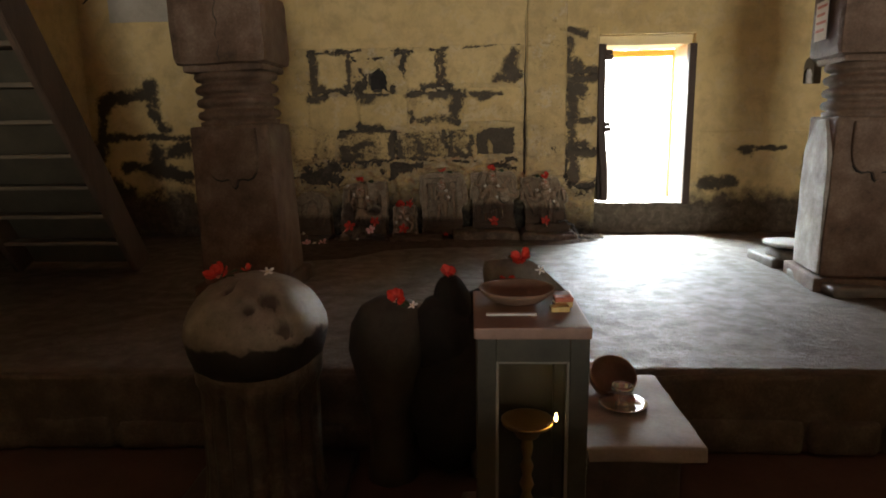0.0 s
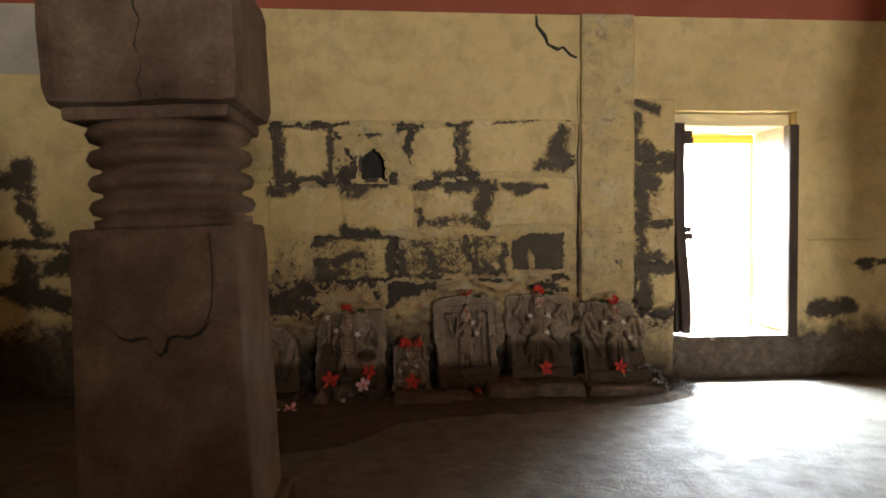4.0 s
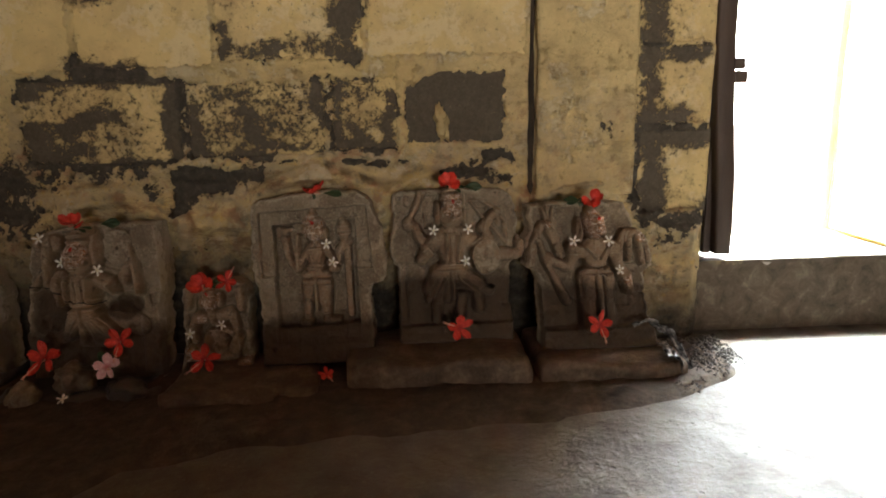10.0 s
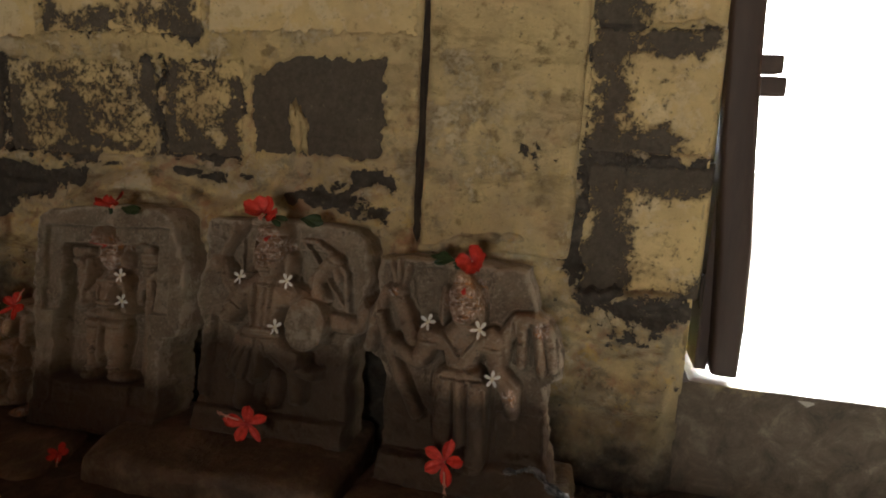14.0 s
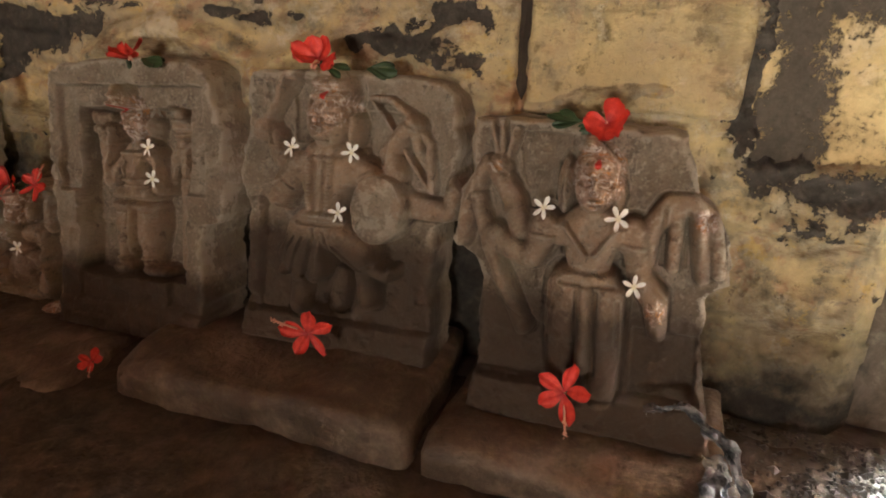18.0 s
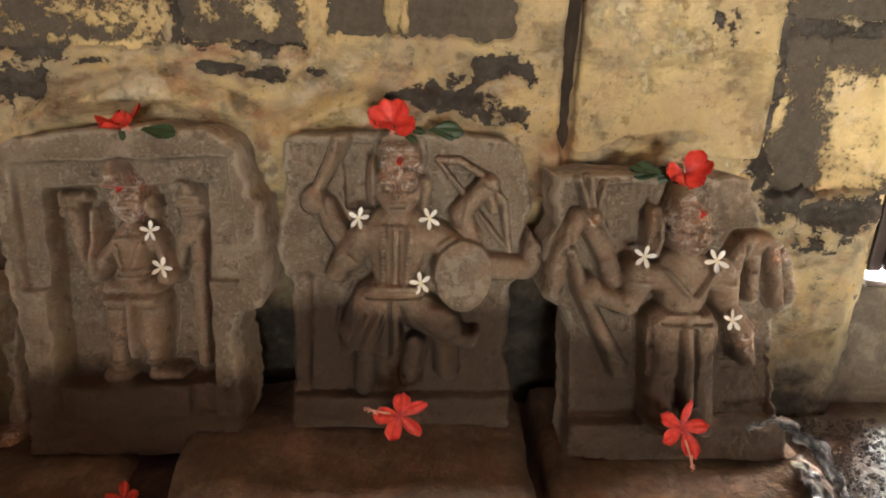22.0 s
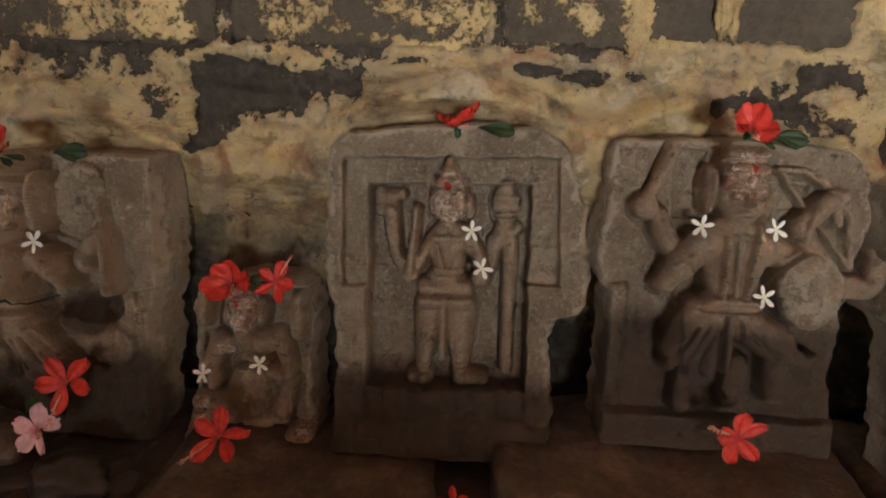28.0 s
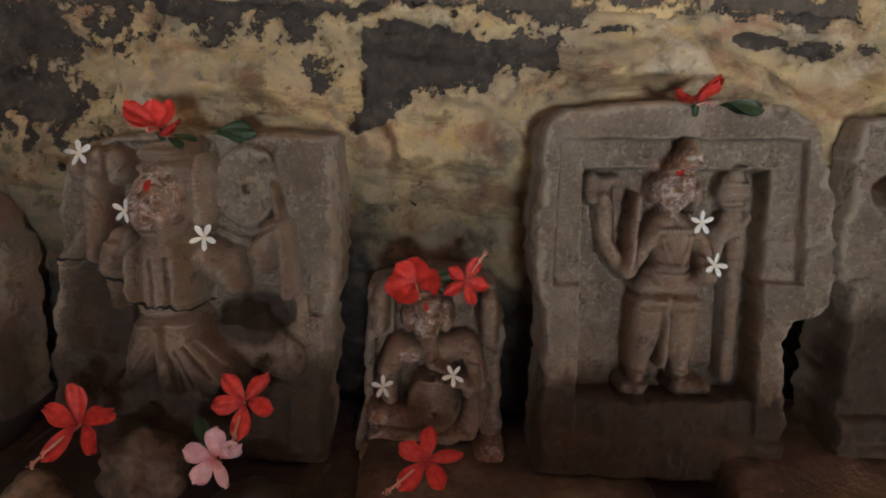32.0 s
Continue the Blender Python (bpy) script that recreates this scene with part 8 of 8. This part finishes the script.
dish("clay_bowl", (0.405, 1.32, 1.085), [(0.047, 0.0), (0.084, 0.012), (0.116, 0.038), (0.121, 0.050), (0.113, 0.048), (0.079, 0.021), (0.01, 0.014)], CLAY, "wide shallow brown clay bowl on the lamp case", "bowl")
tagged(finish("booklet", box(0.305, 0.455, 1.168, 1.186, 1.085, 1.091, 0.001), simple("white_paper", [(0.3, (0.5, 0.5, 0.5)), (0.7, (0.62, 0.62, 0.62))], 20, 0.8)), "folded white paper strip on the lamp case", "paper")
MATCH_Y, MATCH_R = simple("yellow_card", [(0.3, (0.45, 0.33, 0.12)), (0.7, (0.6, 0.48, 0.22))], 60, 0.7), simple("red_card", [(0.3, (0.40, 0.10, 0.06)), (0.7, (0.55, 0.2, 0.12))], 60, 0.7)
for x, y, z, mat, rz, lab in ((0.530, 1.222, 1.085, MATCH_Y, 3, "yellow matchbox on the lamp case"), (0.545, 1.272, 1.085, MATCH_Y, 8, "yellow matchbox under a red one"), (0.547, 1.275, 1.1015, MATCH_R, 4, "red matchbox on top of another")):
    ob = base("matchbox", x, y, z, rz)
    part("sleeve", box(-0.028, 0.028, -0.018, 0.018, 0, 0.015, 0.0012), mat, ob)
    part("tray", box(-0.0285, 0.0285, -0.0165, 0.0165, 0.0025, 0.0125), CLAY, ob)
    tagged(ob, lab, "matchbox", "matchboxes")

# ---- pale slab with the cup, before the step ----
tagged(finish("stone_slab", rough_box(0.62, 1.16, 1.62, 2.38, 0.36, 0.425, 0.08, 0.008, 0.012, 6), MARBLE, smooth=True), "pale worn stone slab on a low base", "stone slab")
tagged(finish("stone_block", rough_box(0.66, 1.10, 1.72, 2.36, 0.0, 0.36, 0.12, 0.012, 0.03, 9), DARKSTONE, smooth=True), "dark stone base under the pale slab", "stone block")
dish("steel_saucer", (0.92, 1.99, 0.43), [(0.045, 0.0), (0.085, 0.004), (0.105, 0.014), (0.104, 0.018), (0.08, 0.009), (0.01, 0.006)], STEEL, "shiny steel saucer on the pale slab", "saucer")
dish("steel_cup", (0.915, 1.99, 0.438), [(0.028, 0.0), (0.03, 0.005), (0.02, 0.015), (0.03, 0.03), (0.044, 0.05), (0.048, 0.075), (0.043, 0.09), (0.036, 0.082), (0.03, 0.05), (0.005, 0.04)], STEEL, "small round steel cup on its saucer", "cup")
dish("coconut_bowl", (0.91, 2.17, 0.488), [(0.026, -0.075), (0.075, -0.052), (0.103, -0.014), (0.107, 0.026), (0.10, 0.026), (0.094, -0.01), (0.066, -0.044), (0.01, -0.062)], CLAY, "brown round bowl tilted on the pale slab", "bowl", 38)

# face stones of the step
step_face = structure(base("step_face", 0, EDGE_Y, 0.0), "rough stone face of the raised floor", "step")
rng_step = random.Random(5)
STEPSTONE = simple("dark_step_cement", [(0.32, (0.038, 0.031, 0.022)), (0.5, (0.078, 0.064, 0.045)), (0.66, (0.15, 0.125, 0.09))], 6.0, 0.6, 0.9, 0.02)
x = -3.95
while x < 6.9:
    w = rng_step.uniform(0.30, 0.62)
    part("stone", rough_box(x, min(6.98, x + w - 0.03), -0.045 - rng_step.uniform(0, 0.03), 0.03, 0.0, 0.17 + rng_step.uniform(-0.02, 0.02), 0.1, 0.014, 0.035, x), STEPSTONE, step_face, smooth=True)
    x += w
cement_coat = rough_box(-3.98, 6.98, -0.03, 0.03, 0.0, 0.405, 0.06, 0.014, 0.02, 2.5)
for v in cement_coat.verts:
    v.co.y += 0.025 * noise.noise(Vector((v.co.x * 1.7, v.co.z * 5, 4.0)))
part("cement_coat", cement_coat, STEPSTONE, step_face, "rough dark cement coat of the step", smooth=True)

# ---- stones and plates by the pale pillar ----
tagged(finish("stone_block", rough_box(2.78, 2.98, 4.75, 5.25, FLOOR_Z - 0.01, 0.50, 0.06, 0.012, 0.02, 3), GREYSTONE, smooth=True), "pale stone lying beside the pillar", "stone block")
tagged(finish("stone_block", rough_box(2.82, 3.12, 4.70, 5.0, 0.495, 0.56, 0.06, 0.012, 0.02, 7), GREYSTONE, smooth=True), "flat pale stone laid on another stone", "stone block")
dish("white_plate", (2.97, 4.9, 0.57), [(0.08, 0.0), (0.14, 0.01), (0.19, 0.03), (0.2, 0.055), (0.19, 0.055), (0.13, 0.02), (0.01, 0.012)], WHITEWASH, "white rounded dish on pale stones by the pillar", "dish")
tagged(finish("stone_block", rough_box(2.78, 3.16, 3.80, 4.5, FLOOR_Z - 0.01, 0.485, 0.1, 0.012, 0.02, 12), GREYSTONE, smooth=True), "pale footing stone against the pillar", "stone block")

notice = base("paper_notice", 2.783, 4.302, 2.20, -97.5)
part("sheet", box(-0.11, 0.11, -0.002, 0.0, 0.0, 0.27), simple("notice_paper", [(0.3, (0.62, 0.52, 0.42)), (0.7, (0.72, 0.62, 0.52))], 30, 0.8), notice)
for k in range(4):
    part("print_line", box(-0.09, 0.09 - 0.03 * (k % 2), -0.003, -0.0021, 0.225 - 0.055 * k, 0.245 - 0.055 * k), MATCH_R, notice, "red printed line")
tagged(notice, "small paper notice with red lines on the pillar", "notice")

# foil and rubble at the end of the plinth
FOIL = simple("crumpled_foil", [(0.40, (0.035, 0.036, 0.04)), (0.66, (0.36, 0.37, 0.38))], 34, 0.28, 0.5, 0.006, metallic=0.55)
foil = bmesh.new()
bmesh.ops.create_grid(foil, x_segments=34, y_segments=34, size=0.5)
for v in foil.verts:
    q = v.co * 5
    s, t = v.co.x, v.co.y
    drop = max(0.0, s + 0.22)
    v.co = Vector((1.368 + 0.12 * min(s, -0.22) + 0.075 * drop + 0.02 * t + 0.014 * noise.noise(q), 6.16 + 0.17 * t * (1 - 0.4 * drop) + 0.012 * noise.noise(q + Vector((9, 0, 0))), 0.52 - 0.17 * drop + 0.014 * noise.noise(q * 1.6 + Vector((0, 7, 0)))))
    v.co.x += 0.007 * noise.noise(q * 3.2)
strip = bmesh.new()
bmesh.ops.create_grid(strip, x_segments=60, y_segments=14, size=0.5)
way = [Vector(p) for p in ((1.20, 6.215, 0.605), (1.26, 6.225, 0.625), (1.335, 6.205, 0.58), (1.385, 6.17, 0.51), (1.405, 6.15, 0.43))]
for v in strip.verts:
    s, t = (v.co.x + 0.5) * 3.999, v.co.y
    k = int(s)
    at = way[k].lerp(way[k + 1], s - k)
    q = Vector((s * 2.2, t * 3.0, 0.0))
    wide = 0.010 if s < 1 else 0.036
    v.co = at + Vector((0.55, -0.5, 0.45)) * (t * wide * (1 + 0.5 * noise.noise(q * 0.9))) + 0.014 * noise.noise_vector(q * 1.3) + 0.006 * noise.noise_vector(q * 4.0)
loose = bpy.data.meshes.new("strip")
strip.to_mesh(loose)
foil.from_mesh(loose)
strip.free()
tagged(finish("foil_wrapper", foil, FOIL), "crumpled silver foil draped over the plinth end", "foil")
rng_r = random.Random(9)
grain_verts, grain_faces = [], []
for k in range(800):
    x = rng_r.uniform(1.30, 1.68)
    y = rng_r.uniform(5.98 + max(0.0, x - 1.36) * 0.75 + 0.03 * math.sin(x * 40), 6.5)
    r = rng_r.uniform(0.003, 0.008) * (1.0 if k % 9 else 1.8)
    top = FLOOR_Z + 0.016 + rng_r.uniform(-0.004, 0.006)
    first = len(grain_verts)
    for dx, dy, dz in ((1, 0, 0), (0.2, 1, 0.1), (-1, 0.2, 0), (0, -1, -0.1), (0.1, 0, 0.8), (0, 0.1, -1)):
        grain_verts.append((x + r * dx * rng_r.uniform(0.7, 1.3), y + r * dy * rng_r.uniform(0.7, 1.3), top + r * dz * rng_r.uniform(0.6, 1.2)))
    grain_faces += [tuple(first + q for q in f) for f in ((0, 1, 4), (1, 2, 4), (2, 3, 4), (3, 0, 4), (1, 0, 5), (2, 1, 5), (3, 2, 5), (0, 3, 5))]
grit_mesh = bpy.data.meshes.new("grit")
grit_mesh.from_pydata(grain_verts, [], grain_faces)
grit_mesh.materials.append(DARKSTONE)
tagged(new("grit", grit_mesh), "damp dark grit in the corner by the door", "grit", kind="stuff")

# small worn stones with offerings before the cracked slab
for x, y, z, rx, ry, rz, seed, lab in ((-0.955, 6.235, 0.475, 0.075, 0.06, 0.065, 1.0, "small oiled brown stone before the cracked stele"), (-1.10, 6.15, 0.455, 0.05, 0.06, 0.05, 4.0, "small brown stone at the foot of the stele"), (-1.53, 6.11, 0.475, 0.062, 0.05, 0.03, 2.6, "flat worn stone on the plinth by the hollow slab"), (-0.74, 6.17, 0.455, 0.07, 0.06, 0.045, 7.0, "low dark stone at the foot of the stele")):
    bm = bmesh.new()
    bmesh.ops.create_icosphere(bm, subdivisions=4, radius=1.0)
    for v in bm.verts:
        k = 1 + 0.34 * noise.noise(v.co * 1.6 + Vector((seed, 0, 0))) + 0.14 * noise.noise(v.co * 4) + 0.05 * noise.noise(v.co * 11)
        v.co = Vector((x + v.co.x * rx * k, y + v.co.y * ry * k, z + v.co.z * rz * k))
    tagged(finish("offering_stone", bm, PEDSTONE if seed < 5 else DARKSTONE), lab, "stone", "offering stones")
